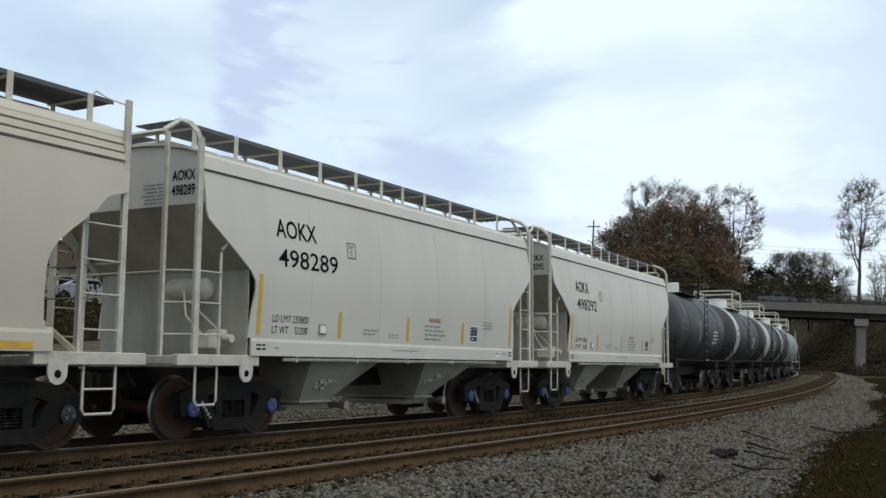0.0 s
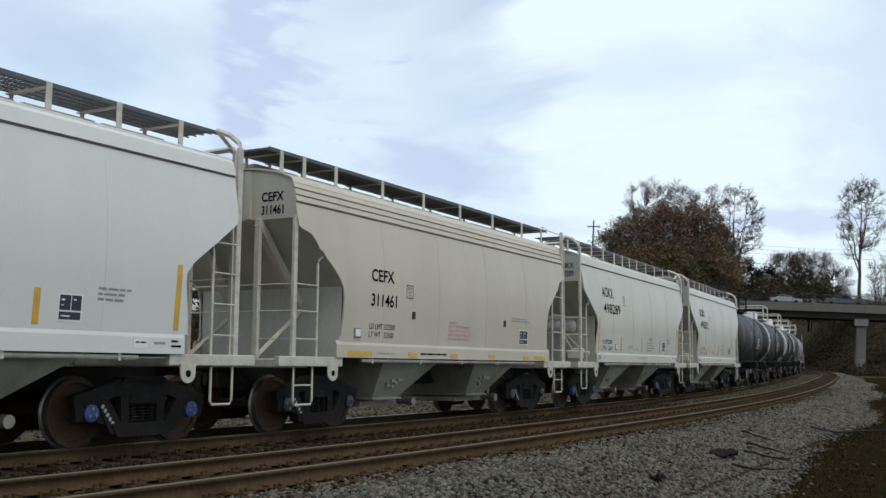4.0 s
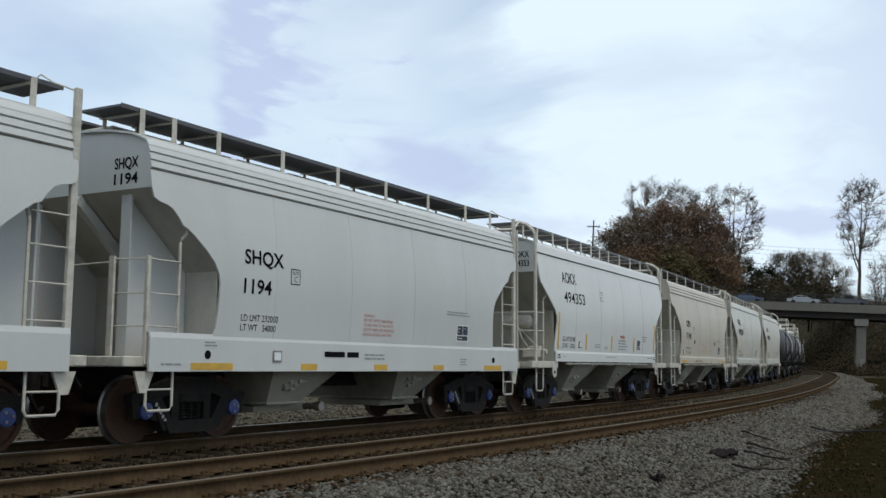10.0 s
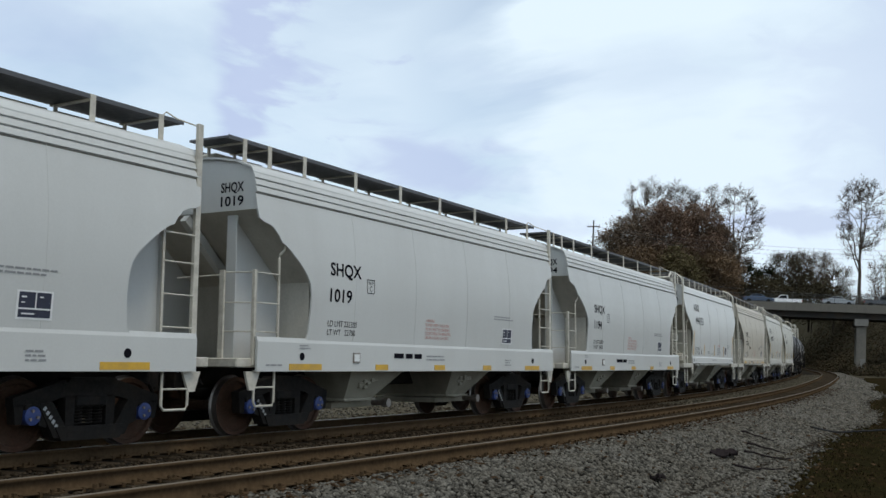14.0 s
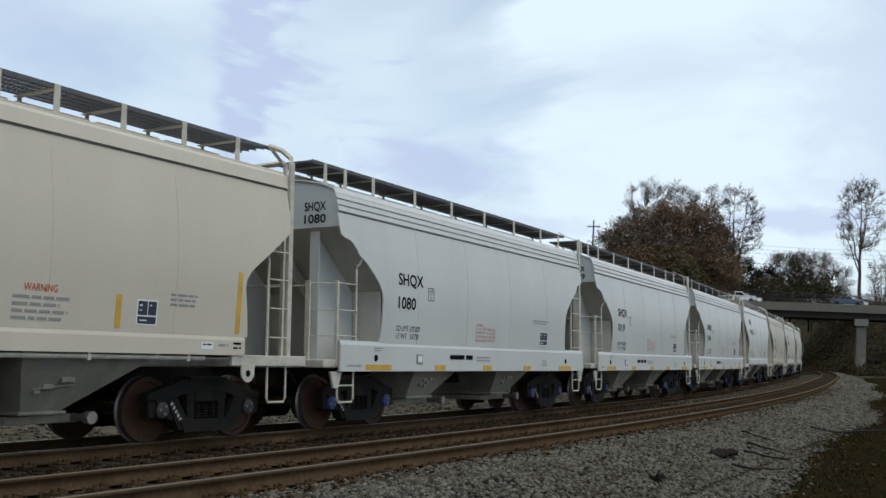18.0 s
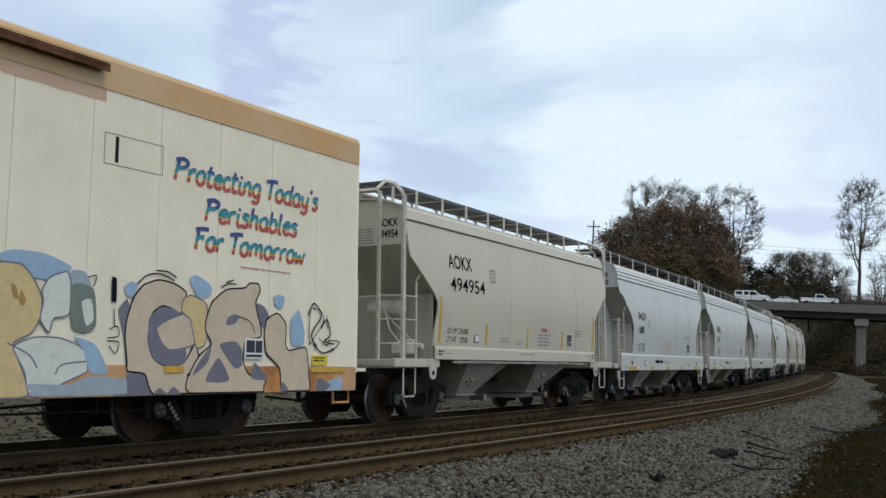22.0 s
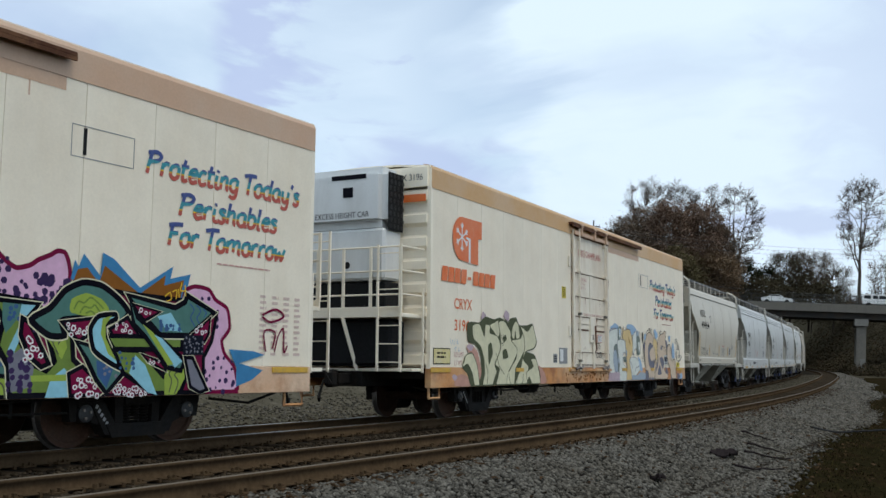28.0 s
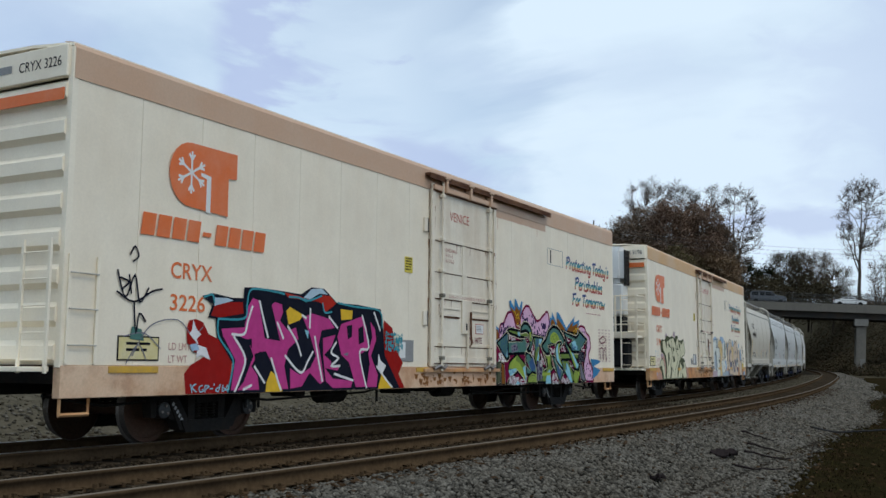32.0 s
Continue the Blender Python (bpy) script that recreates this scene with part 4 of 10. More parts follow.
def slope_brace(car, e, y, eave, low, foot, paint):
    """A channel that stiffens the sloping end sheet."""
    bm = bmesh.new()
    a, b = Vector((e * (eave - 0.07), y, low)), Vector((e * foot[0], y, foot[1]))
    out = Vector((e * 0.10, 0, -0.10))
    ring = [[bm.verts.new(p + Vector((0, q, 0)) + o) for q, o in ((-0.06, Vector()), (0.06, Vector()), (0.06, out), (-0.06, out))] for p in (a, b)]
    for k in range(4):
        bm.faces.new((ring[0][k], ring[0][(k + 1) % 4], ring[1][(k + 1) % 4], ring[1][k]))
    bm.faces.new(ring[0]), bm.faces.new(ring[1][::-1])
    part("slope_brace", bm, paint, car, "diagonal channel brace")


def hopper_ends(car, style, paint):
    """End posts, ladders, grabs and steps: a full ladder at each right-hand corner, grab irons at each left-hand one."""
    for d in (-1, 1):
        for e in (-1, 1):
            y = 1.50 * d
            tall = e * d < 0
            if style == "post":
                bm = bmesh.new()
                bx(bm, 5.63 * e - 0.05, 5.63 * e + 0.05, y - 0.03, y + 0.03, 1.2, 4.34, 0.006)
                tube(bm, [(5.63 * e, y, 4.30), (5.66 * e, y * 0.97, 4.42), (5.62 * e, y * 0.86, 4.56), (5.56 * e, y * 0.72, 4.64)], 0.042, 4)
                part("end_post", bm, RAILPAINT, car)
                bent_stile(car, 5.14 * e, y, 1.22, 2.84, e)
                path = [(5.14 * e, y * 1.013), (5.63 * e, y * 1.013)] + ([] if tall else [(5.90 * e, 1.13 * d)])
                rungs(car, path, (1.52, 1.97, 2.42, 2.86)[:4 if tall else 3])
                step_stirrup(car, *sorted((5.16 * e, 5.60 * e)), 0.53, 1.12, y, 0.0)
            elif style == "sill":
                bent_stile(car, 5.06 * e, y, 1.18, 2.90, e)
                if tall:
                    flat_post(car, 5.66 * e, y, 1.15, 4.52, 0.05)
                    rungs(car, [(5.06 * e, y * 1.013), (5.66 * e, y * 1.013)], (1.60, 2.05, 2.50, 2.90))
                else:
                    flat_post(car, 5.64 * e, y, 1.09, 2.54, 0.03)
                    bm = bmesh.new()
                    bx(bm, *sorted((5.80 * e, 5.84 * e)), 1.02 * d - 0.05, 1.02 * d + 0.05, 1.09, 2.54, 0.006)
                    part("end_post", bm, RAILPAINT, car)
                    rungs(car, [(5.06 * e, y * 1.013), (5.64 * e, y * 1.013), (5.82 * e, 1.02 * d)], (1.60, 2.04, 2.50))
                    rungs(car, [(5.82 * e, 1.02 * d), (5.72 * e, 0.0)], (2.46,))
                step_stirrup(car, 5.36 * e - 0.24, 5.36 * e + 0.24, 0.48, 1.02, y, 0.76)
                bm = bmesh.new()
                plate(bm, [(5.48 * e, 1.0), (5.82 * e, 1.0), (5.72 * e, 0.72), (5.60 * e, 0.72)], y - 0.02, y + 0.02)
                part("step_bracket", bm, RAILPAINT, car)
            else:
                flat_post(car, 5.60 * e, y, 1.2, 4.56 if tall else 3.50, 0.045)
                bent_stile(car, 4.97 * e, y, 1.22, 2.90, e)
                rungs(car, [(4.97 * e, y * 1.013), (5.60 * e, y * 1.013)] + ([] if tall else [(5.60 * e, 0.74 * d)]), (1.52, 1.97, 2.40, 2.86)[:4 if tall else 3])
                step_stirrup(car, 5.32 * e - 0.25, 5.32 * e + 0.25, 0.47, 1.12, y, 0.78)
            if tall and style != "post":
                bm = bmesh.new()
                tube(bm, [(5.40 * e, 1.0 * d, 4.64), (5.46 * e, 1.02 * d, 4.72), (5.55 * e, 1.15 * d, 4.62), (5.64 * e, y, 4.48)], 0.012)
                part("grab_hoop", bm, RAILPAINT, car)
    for e in (-1, 1):
        if style == "post":
            for d in (-1, 1):
                bm = bmesh.new()
                bx(bm, 5.92 * e - 0.025, 5.92 * e + 0.025, 1.13 * d - 0.03, 1.13 * d + 0.03, 1.15, 4.40)
                part("inner_post", bm, RAILPAINT, car)
                bm = bmesh.new()
                tube(bm, [(5.58 * e, 1.05 * d, 4.66), (5.92 * e, 1.05 * d, 4.44)], 0.04, 4)
                part("top_beam", bm, RAILPAINT, car)
            bm = bmesh.new()
            tube(bm, [(5.92 * e, -1.1, 4.42), (5.92 * e, 1.1, 4.42)], 0.045, 4)
            part("top_beam", bm, RAILPAINT, car)
            rungs(car, [(5.92 * e, -1.13), (5.92 * e, 1.13)], (2.40,))
            bm = bmesh.new()
            bx(bm, *sorted((5.86 * e, 6.02 * e)), -1.50, 1.50, 1.10, 1.22, 0.01)
            part("end_sill", bm, RAILPAINT, car)
        elif style == "sill":
            for y in (-0.93, 0.93):
                bm = bmesh.new()
                plate(bm, [(5.50 * e, 3.46), (5.50 * e, 1.2), (4.36 * e, 1.2), (4.36 * e, 2.42)], y - 0.012, y + 0.012)
                web = part("end_web", bm, paint, car, "pale triangular end web")
                bm = bmesh.new()
                bx(bm, 5.52 * e - 0.018, 5.52 * e + 0.018, y - 0.10, y + 0.10, 1.2, 3.47, 0.005)
                part("flange", bm, paint, web)
            slope_brace(car, e, -0.05, 5.68, 3.47, (4.40, 2.42), paint)
        else:
            for y in (-0.74, 0.74):
                bm = bmesh.new()
                bx(bm, 5.60 * e - 0.04, 5.60 * e + 0.04, y - 0.05, y + 0.05, 1.15, 3.50, 0.006)
                part("inner_post", bm, RAILPAINT, car)
                slope_brace(car, e, y, 5.62, 3.47, (4.42, 2.20), paint)
                bm = bmesh.new()
                tube(bm, [(5.55 * e, y, 1.25), (4.45 * e, y, 2.0)], 0.045, 4)
                part("low_brace", bm, paint, car)
            rungs(car, [(5.60 * e, -1.5), (5.60 * e, 1.5)], (2.40, 1.97))
            bm = bmesh.new()
            bx(bm, 5.57 * e - 0.03, 5.57 * e + 0.03, -0.56, -0.42, 3.48, 4.33, 0.02)
            part("bulkhead_rib", bm, paint, car)


def card_holder(car, x, z, out):
    """A small framed card holder on a side sheet."""
    bm = bmesh.new()
    y = -out(z + 0.08)
    bx(bm, x, x + 0.20, y - 0.022, y + 0.01, z, z + 0.17, 0.006)
    holder = part("card_holder", bm, STEEL, car, "small metal card holder")
    bm = bmesh.new()
    bx(bm, x + 0.025, x + 0.175, y - 0.026, y - 0.0225, z + 0.025, z + 0.145)
    part("card", bm, LABELWHITE, holder)


def hopper_marks(car, style, mark, number, loads, paint):
    out = barrel
    if style == "post":
        big = 0.285
        up, box_x = (0.17, -1.08) if number == "494353" else (0.0, -2.10)
        part("lettering", laid(words(mark, big, INK, 1.06, bold=0.012), -4.02, 3.09 + up, out), None, car, "black reporting letters")
        part("lettering", laid(words(number, big, INK, 1.58, bold=0.004), -3.98, 2.63 + 0.7 * up, out), None, car, "black car number")
        small = 0.115
        part("lettering", laid(words("LD LMT " + loads[0], small, INK, 0.90), -4.06, 1.76, out), None, car)
        part("lettering", laid(words("LT WT    " + loads[1], small, INK, 0.90), -4.06, 1.585, out), None, car)
        for x, z1 in ((-4.38, 2.47), (-2.27, 1.99), (-0.06, 1.99), (2.12, 1.98), (4.36, 2.45)):
            bm = bmesh.new()
            rows = []
            z0 = 1.555
            for k in range(7):
                z = z0 + (z1 - z0) * k / 6
                rows.append([(x - 0.045, -barrel(z) - 0.006, z), (x + 0.045, -barrel(z) - 0.006, z)])
            sheet(bm, rows, (0, 0.004, 0))
            part("reflector_strip", bm, YELLOW, car, "amber reflective strip")
        print_lines(car, 0.56, 1.555, 0.86, 0.33, 4, FADED, out)
        print_lines(car, -1.55, 1.60, 0.50, 0.13, 2, FADED, out)
        print_lines(car, -0.72, 1.58, 0.42, 0.09, 2, FADED, out)
        part("lettering", laid(words("WARNING", 0.09, REDINK, 0.47, bold=0.01), 0.70, 1.94, out), None, car, "small red warning")
        decal = (2.42, 1.60, 0.36, 0.34)
        print_lines(car, 3.0, 1.85, 0.55, 0.20, 3, FADED, out)
        box_at, box_size = (box_x, 2.93), (0.26, 0.27)
        card_holder(car, -2.86, 1.60, out)
        end_x = 5.496
        flat = lambda z: 1.599
        bm = bmesh.new()
        bx(bm, 3.62, 3.86, -1.606, -1.6005, 1.31, 1.41)
        tag = part("tag", bm, LABELWHITE, car, "small white sill label")
        print_lines(tag, 3.65, 1.34, 0.18, 0.05, 1, INK, lambda z: 1.602, uneven=False)
        print_lines(car, 3.97, 1.32, 0.2, 0.07, 1, FADED, flat, uneven=False)
        print_lines(car, 4.28, 1.29, 0.2, 0.13, 2, INK, flat)
        print_lines(car, -4.42, 1.29, 0.24, 0.12, 2, INK, flat)
        print_lines(car, -4.0, 1.31, 0.18, 0.06, 1, FADED, flat)
        print_lines(car, -0.6, 1.34, 1.2, 0.05, 1, FADED, flat)
    else:
        shift = 0.0 if style == "sill" else 0.32
        part("lettering", laid(words(mark, 0.215, INK, bold=0.02, width= 0.92 if style == "sill" else 0.76), -3.86 + shift, 2.60, out), None, car, "black reporting letters")
        wide = 0.64 if len(number) == 4 else 0.86
        part("lettering", laid(words(number, 0.215, INK, wide, bold=0.02), -3.86 + shift, 2.16, out), None, car, "black car number")
        part("lettering", laid(words("LD LMT " + loads[0], 0.10, INK, 0.86), -3.88 + shift, 1.745, out), None, car)
        part("lettering", laid(words("LT WT   " + loads[1], 0.10, INK, 0.82), -3.88 + shift, 1.60, out), None, car)
        for k, (text, wide) in enumerate((("WARNING", 0.34), ("DO NOT APPLY VIBRATORS", 0.95), ("TO ANY PART OF CAR BODY", 0.98), ("EXCEPT VIBRATOR BRACKETS", 1.02), ("USE ON LOADED CAR ONLY", 0.95))):
            part("lettering", laid(words(text, 0.052, PALERED, wide, bold=0.014), -0.66, 1.95 - 0.082 * k, out), None, car, "red warning notice")
        print_lines(car, 2.30, 2.09, 1.10, 0.11, 2, FADED, out)
        decal = (2.74, 1.60, 0.50, 0.34)
        box_at, box_size = (-2.76 if style == "sill" else -2.34, 2.36), (0.24, 0.25)
        end_x = 5.626 if style == "sill" else 5.566
        if style == "sill":
            flat = lambda z: 1.601
            for x0, x1 in ((-4.88, -4.02), (-2.40, -1.98), (-0.28, 0.14), (1.82, 2.22), (3.98, 4.80)):
                bm = bmesh.new()
                bx(bm, x0, x1, -1.606, -1.6015, 1.02, 1.12)
                part("reflector_strip", bm, YELLOW, car, "amber reflective strip")
            print_lines(car, -1.78, 1.125, 1.0, 0.2, 1, INK, flat, label="dark maker's mark as a plain bar", uneven=False)
            print_lines(car, -0.60, 1.17, 0.80, 0.13, 2, FADED, flat)
            print_lines(car, 2.9, 1.09, 0.32, 0.16, 3, FADED, flat)
            print_lines(car, -5.45, 1.05, 0.5, 0.06, 1, FADED, flat)
            print_lines(car, -4.62, 1.33, 0.32, 0.09, 2, FADED, flat)
            for x in (-4.55, 4.42):
                bm = bmesh.new()
                lathe(bm, [(-1.607, 0.0), (-1.606, 0.062), (-1.600, 0.062)], 14, "y", centre=(x, 0, 1.235))
                part("jacking_hole", bm, INK, car, "dark lifting hole")
            bm = bmesh.new()
            bx(bm, -3.12, -2.90, -1.615, -1.6015, 1.14, 1.32, 0.004)
            tag = part("tag_holder", bm, STEEL, car)
            bm = bmesh.new()
            bx(bm, -3.09, -2.93, -1.620, -1.6155, 1.17, 1.29)
            part("card", bm, LABELWHITE, tag)
        else:
            flat = lambda z: 1.601
            for x0, x1 in ((-4.2, -3.45), (-2.2, -1.9), (-0.55, -0.25), (1.2, 1.5), (3.0, 3.3), (3.6, 4.25)):
                bm = bmesh.new()
                bx(bm, x0, x1, -1.606, -1.6015, 1.26, 1.35)
                part("reflector_strip", bm, YELLOW, car, "amber reflective strip")
            print_lines(car, -1.75, 1.27, 1.05, 0.075, 1, INK, flat, label="dark maker's mark as a plain bar", uneven=False)
            print_lines(car, -3.3, 1.28, 0.7, 0.05, 1, FADED, flat)
            card_holder(car, -4.02, 1.58, out)
            for x, z in ((-2.1, 1.98), (1.9, 1.98)):
                bm = bmesh.new()
                bx(bm, x, x + 0.1, -barrel(z) - 0.02, -barrel(z), z, z + 0.14)
                part("bracket", bm, WHEEL, car)
    x, z, w, h = decal
    def stuck(x0, x1, z0, z1, proud):
        bm_ = bmesh.new()
        rows_ = [[(x0, -out(q) - proud, q), (x1, -out(q) - proud, q)] for q in (z0, (z0 + z1) / 2, z1)]
        sheet(bm_, rows_, (0, 0.002, 0))
        return bm_

    card = part("inspection_decal", stuck(x, x + w, z, z + h, 0.005), LABELWHITE, car, "white-edged black inspection stencil")
    for u0, u1, v0, v1 in ((0.06, 0.50, 0.40, 0.94), (0.54, 0.94, 0.40, 0.94), (0.06, 0.94, 0.07, 0.34)):
        part("stencil_block", stuck(x + w * u0, x + w * u1, z + h * v0, z + h * v1, 0.008), STENCIL, card)
    bm = bmesh.new()
    for u0, u1, v0, v1 in ((0.12, 0.26, 0.74, 0.80), (0.62, 0.72, 0.76, 0.81), (0.12, 0.22, 0.56, 0.60), (0.15, 0.50, 0.17, 0.22)):
        bm.faces.new([bm.verts.new((x + w * u, -out(z + h * v) - 0.0095, z + h * v)) for u, v in ((u0, v0), (u1, v0), (u1, v1), (u0, v1))])
    part("decal_print", bm, LABELWHITE, card)["kind"] = "stuff"
    x, z = box_at
    w, h = box_size
    bm = bmesh.new()
    t = 0.014
    for x0, x1, z0, z1 in ((x, x + w, z, z + t), (x, x + w, z + h - t, z + h), (x, x + t, z + t, z + h - t), (x + w - t, x + w, z + t, z + h - t)):
        vs = [bm.verts.new((px, -out(pz) - 0.005, pz)) for px, pz in ((x0, z0), (x1, z0), (x1, z1), (x0, z1))]
        bm.faces.new(vs)
    part("plate_box", bm, INK, car)
    part("lettering", laid(words("PLATE", 0.05, INK, 0.15), x + 0.05, z + h * 0.64, out), None, car)
    part("lettering", laid(words("C", 0.09, INK), x + 0.085, z + h * 0.18, out), None, car)
    if style == "post":
        bm = bmesh.new()
        for k in range(6):
            a = -0.75 + 0.03 * (k % 3)
            for y0, y1 in ((a, a + 0.18), (a + 0.21, a + 0.48 - 0.04 * (k % 2))):
                bm.faces.new([bm.verts.new((-end_x, y, z)) for y, z in ((y0, 3.46 + k * 0.055), (y1, 3.46 + k * 0.055), (y1, 3.485 + k * 0.055), (y0, 3.485 + k * 0.055))])
        part("small_print", bm, FADED, car)["kind"] = "stuff"
        bm = bmesh.new()
        bx(bm, -end_x - 0.02, -end_x + 0.004, 0.1, 0.55, 3.98, 4.08, 0.004)
        part("end_plate", bm, paint, car)
    for text, z in ((mark, 3.78), (number, 3.56)):
        me = words(text, 0.15, INK, 0.46, bold=0.02)
        for v in me.vertices:
            v.co = (-end_x, (-1.28 if style == "post" else -1.22) + 0.46 - v.co.x, z + v.co.z)
        part("lettering", me, None, car, "black end lettering")


def hopper(style, paint, mark, number, loads, label, open_grate=False, cap=CAPBLUE):
    car = tagged(empty("hopper_car"), label, "hopper car", "cars of the freight train")
    if style == "post":
        ends, eave = [(1.5, 4.60), (1.9, 4.55), (2.2, 4.49), (2.35, 4.50), (2.51, 4.63), (2.81, 5.04), (3.12, 5.46), (3.17, 5.52), (3.30, 5.55), (3.91, 5.55)], 5.55
        bays = [(-2.90, -0.72, -2.55, -1.75), (0.80, 3.02, 1.20, 1.78)]
        posts = [-5.3, -4.37, -3.27, -2.16, -1.05, -0.18, 0.60, 1.46, 2.56, 3.70, 4.85]
    else:
        ends = [(1.5, 4.45), (1.6, 4.39), (1.95, 4.36), (2.25, 4.365), (2.40, 4.40), (2.55, 4.50), (2.72, 4.69), (2.88, 4.90), (2.97, 5.04), (3.0, 5.13), (3.10, 5.20), (3.21, 5.31), (3.26, 5.42), (3.28, 5.55), (3.33, 5.65), (3.48, 5.68), (3.74, 5.68)]
        eave = 5.68
        if style != "sill":
            ends = [(z, x - 0.06 * (x > 5)) for z, x in ends]
            eave = 5.62
        bays = [(-2.9, -0.75, -2.5, -1.6), (0.75, 2.9, 1.25, 2.1)]
        posts = [-5.42, -4.80, -3.86, -2.30, -0.72, 0.88, 2.50, 4.14, 5.35]
    hopper_body(car, paint, ends, eave, style != "post")
    hopper_frame(car, style, paint)
    hopper_bays(car, bays)
    running_boards(car, posts, eave + 0.12, open_grate)
    hopper_ends(car, style, paint)
    if style == "post":
        air_brake(car, -5.0)
    hopper_marks(car, style, mark, number, loads, paint)
    for x in (-4.30, 4.30):
        truck(car, x, cap)
    couplers(car, 6.22)
    return car


TRAIN = []
TRAIN.append((hopper("post", PAINT["grey"], "AOKX", "498292", ("233500", "52200"), "pale grey two-bay hopper car with black lettering", True), 28.54, 8.6))
TRAIN.append((hopper("post", PAINT["grey"], "AOKX", "498289", ("233800", "52200"), "clean pale grey hopper car with amber strips", True), 15.99, 8.6))
TRAIN.append((hopper("ribbed", PAINT["cream"], "CEFX", "311461", ("232500", "53500"), "dusty cream hopper car with ribbed eaves", False, CAPDARK), 3.44, 8.6))
TRAIN.append((hopper("post", PAINT["white"], "AOKX", "494353", ("233500", "52500"), "bright white hopper car with amber strips", True), -9.11, 8.6))
TRAIN.append((hopper("sill", PAINT["cool"], "SHQX", "1194", ("232000", "54000"), "white hopper car with deep side sill"), -21.63, 8.6))
TRAIN.append((hopper("sill", PAINT["cool"], "SHQX", "1019", ("232300", "53700"), "white hopper car with deep side sill"), -34.16, 8.6))
TRAIN.append((hopper("sill", PAINT["cool"], "SHQX", "1080", ("232300", "53700"), "white hopper car with deep side sill"), -46.69, 8.6))
TRAIN.append((hopper("post", PAINT["beige"], "AOKX", "494954", ("233500", "52500"), "beige-white hopper car with amber strips", True, CAPDARK), -59.22, 8.6))

# ---- refrigerated boxcars ----
REEFER = surface("chalky_white_paint", (0.917, 0.831, 0.672), 0.55, grain=0.04, stain=(0.62, 0.47, 0.29), stain_amount=0.26, stain_size=0.8, streak=3.5, second=(0.812, 0.735, 0.59), second_amount=0.5, second_size=0.9, vary=0.02)
TANBAND = surface("tan_band_paint", (0.60, 0.35, 0.145), 0.55, grain=0.05, stain=(0.62, 0.47, 0.32), stain_amount=0.5, stain_size=0.7, streak=1)
PEACH = surface("faded_orange_band", (0.58, 0.37, 0.24), 0.55, grain=0.06, stain=(0.60, 0.45, 0.33), stain_amount=0.6, stain_size=1.0)
SILLORANGE = surface("orange_sill_paint", (0.58, 0.25, 0.07), 0.6, grain=0.12, stain=(0.62, 0.44, 0.26), stain_amount=0.85, stain_size=0.7, second=(0.26, 0.085, 0.03), second_amount=0.75, second_size=2.4)
SILLPEACH = surface("peach_sill_paint", (0.70, 0.50, 0.34), 0.6, grain=0.1, stain=(0.56, 0.24, 0.08), stain_amount=0.55, stain_size=0.8, second=(0.30, 0.12, 0.05), second_amount=0.45, second_size=2.6)
DOORPAINT = surface("rust_streaked_white_paint", (0.82, 0.75, 0.62), 0.55, grain=0.06, stain=(0.46, 0.29, 0.14), stain_amount=0.5, stain_size=1.4, streak=6, second=(0.72, 0.65, 0.52), second_amount=0.6, second_size=2.2)
RUSTRUN = surface("brown_rust_run", (0.27, 0.12, 0.045), 0.86, grain=0.25, stain=(0.17, 0.07, 0.03), stain_amount=0.6, stain_size=4)
# rust brown, also used for shade painted under door rails, ribs and header
RUST_AND_SHADE = surface("rust_and_shade_brown", (0.085, 0.036, 0.02), 0.75, grain=0.2, stain=(0.30, 0.16, 0.08), stain_amount=0.5, stain_size=3)
LOGO = surface("orange_logo_paint", (0.72, 0.145, 0.02), 0.5, grain=0.05, stain=(0.7, 0.4, 0.25), stain_amount=0.25, stain_size=2)
UNITWHITE = surface("moulded_white_shell", (0.70, 0.71, 0.70), 0.35, grain=0.03, stain=GRIME, stain_amount=0.2, stain_size=2, streak=3)
VOID = surface("black_machinery", (0.015, 0.015, 0.016), 0.7, grain=0.3)
SPRAY = {n: surface("spray_" + n, c, 0.86, grain=0.10, grain_size=9, stain=tuple(v * 0.78 + 0.012 for v in c), stain_amount=0.5, stain_size=3) for n, c in {
    "magenta": (0.50, 0.055, 0.235), "red": (0.30, 0.016, 0.014), "cyan": (0.06, 0.30, 0.36), "navy": (0.012, 0.014, 0.024), "black": (0.006, 0.006, 0.010), "yellow": (0.75, 0.47, 0.04), "white": (0.75, 0.74, 0.74),
    "green": (0.16, 0.235, 0.055), "teal": (0.085, 0.19, 0.165), "pink": (0.68, 0.42, 0.58), "violet": (0.045, 0.028, 0.085), "brown": (0.24, 0.095, 0.022), "blue": (0.06, 0.22, 0.42), "pale_blue": (0.44, 0.57, 0.66),
    "sage": (0.20, 0.235, 0.21), "ochre": (0.40, 0.25, 0.10), "mauve": (0.48, 0.38, 0.42), "haze": (0.34, 0.47, 0.62), "mist": (0.40, 0.44, 0.41), "greyblue": (0.36, 0.42, 0.48), "scarlet": (0.42, 0.03, 0.02), "lime": (0.30, 0.40, 0.07), "sky": (0.27, 0.54, 0.64), "ink_blue": (0.05, 0.11, 0.24),
    "maroon": (0.17, 0.010, 0.045), "cream": (0.66, 0.63, 0.44), "moss": (0.095, 0.105, 0.065), "peach": (0.62, 0.50, 0.38), "slate": (0.19, 0.19, 0.23), "amber": (0.66, 0.50, 0.26), "pale": (0.68, 0.70, 0.64), "rose": (0.52, 0.30, 0.24)}.items()}
RH = 9.75
FLAT = lambda z: 1.582


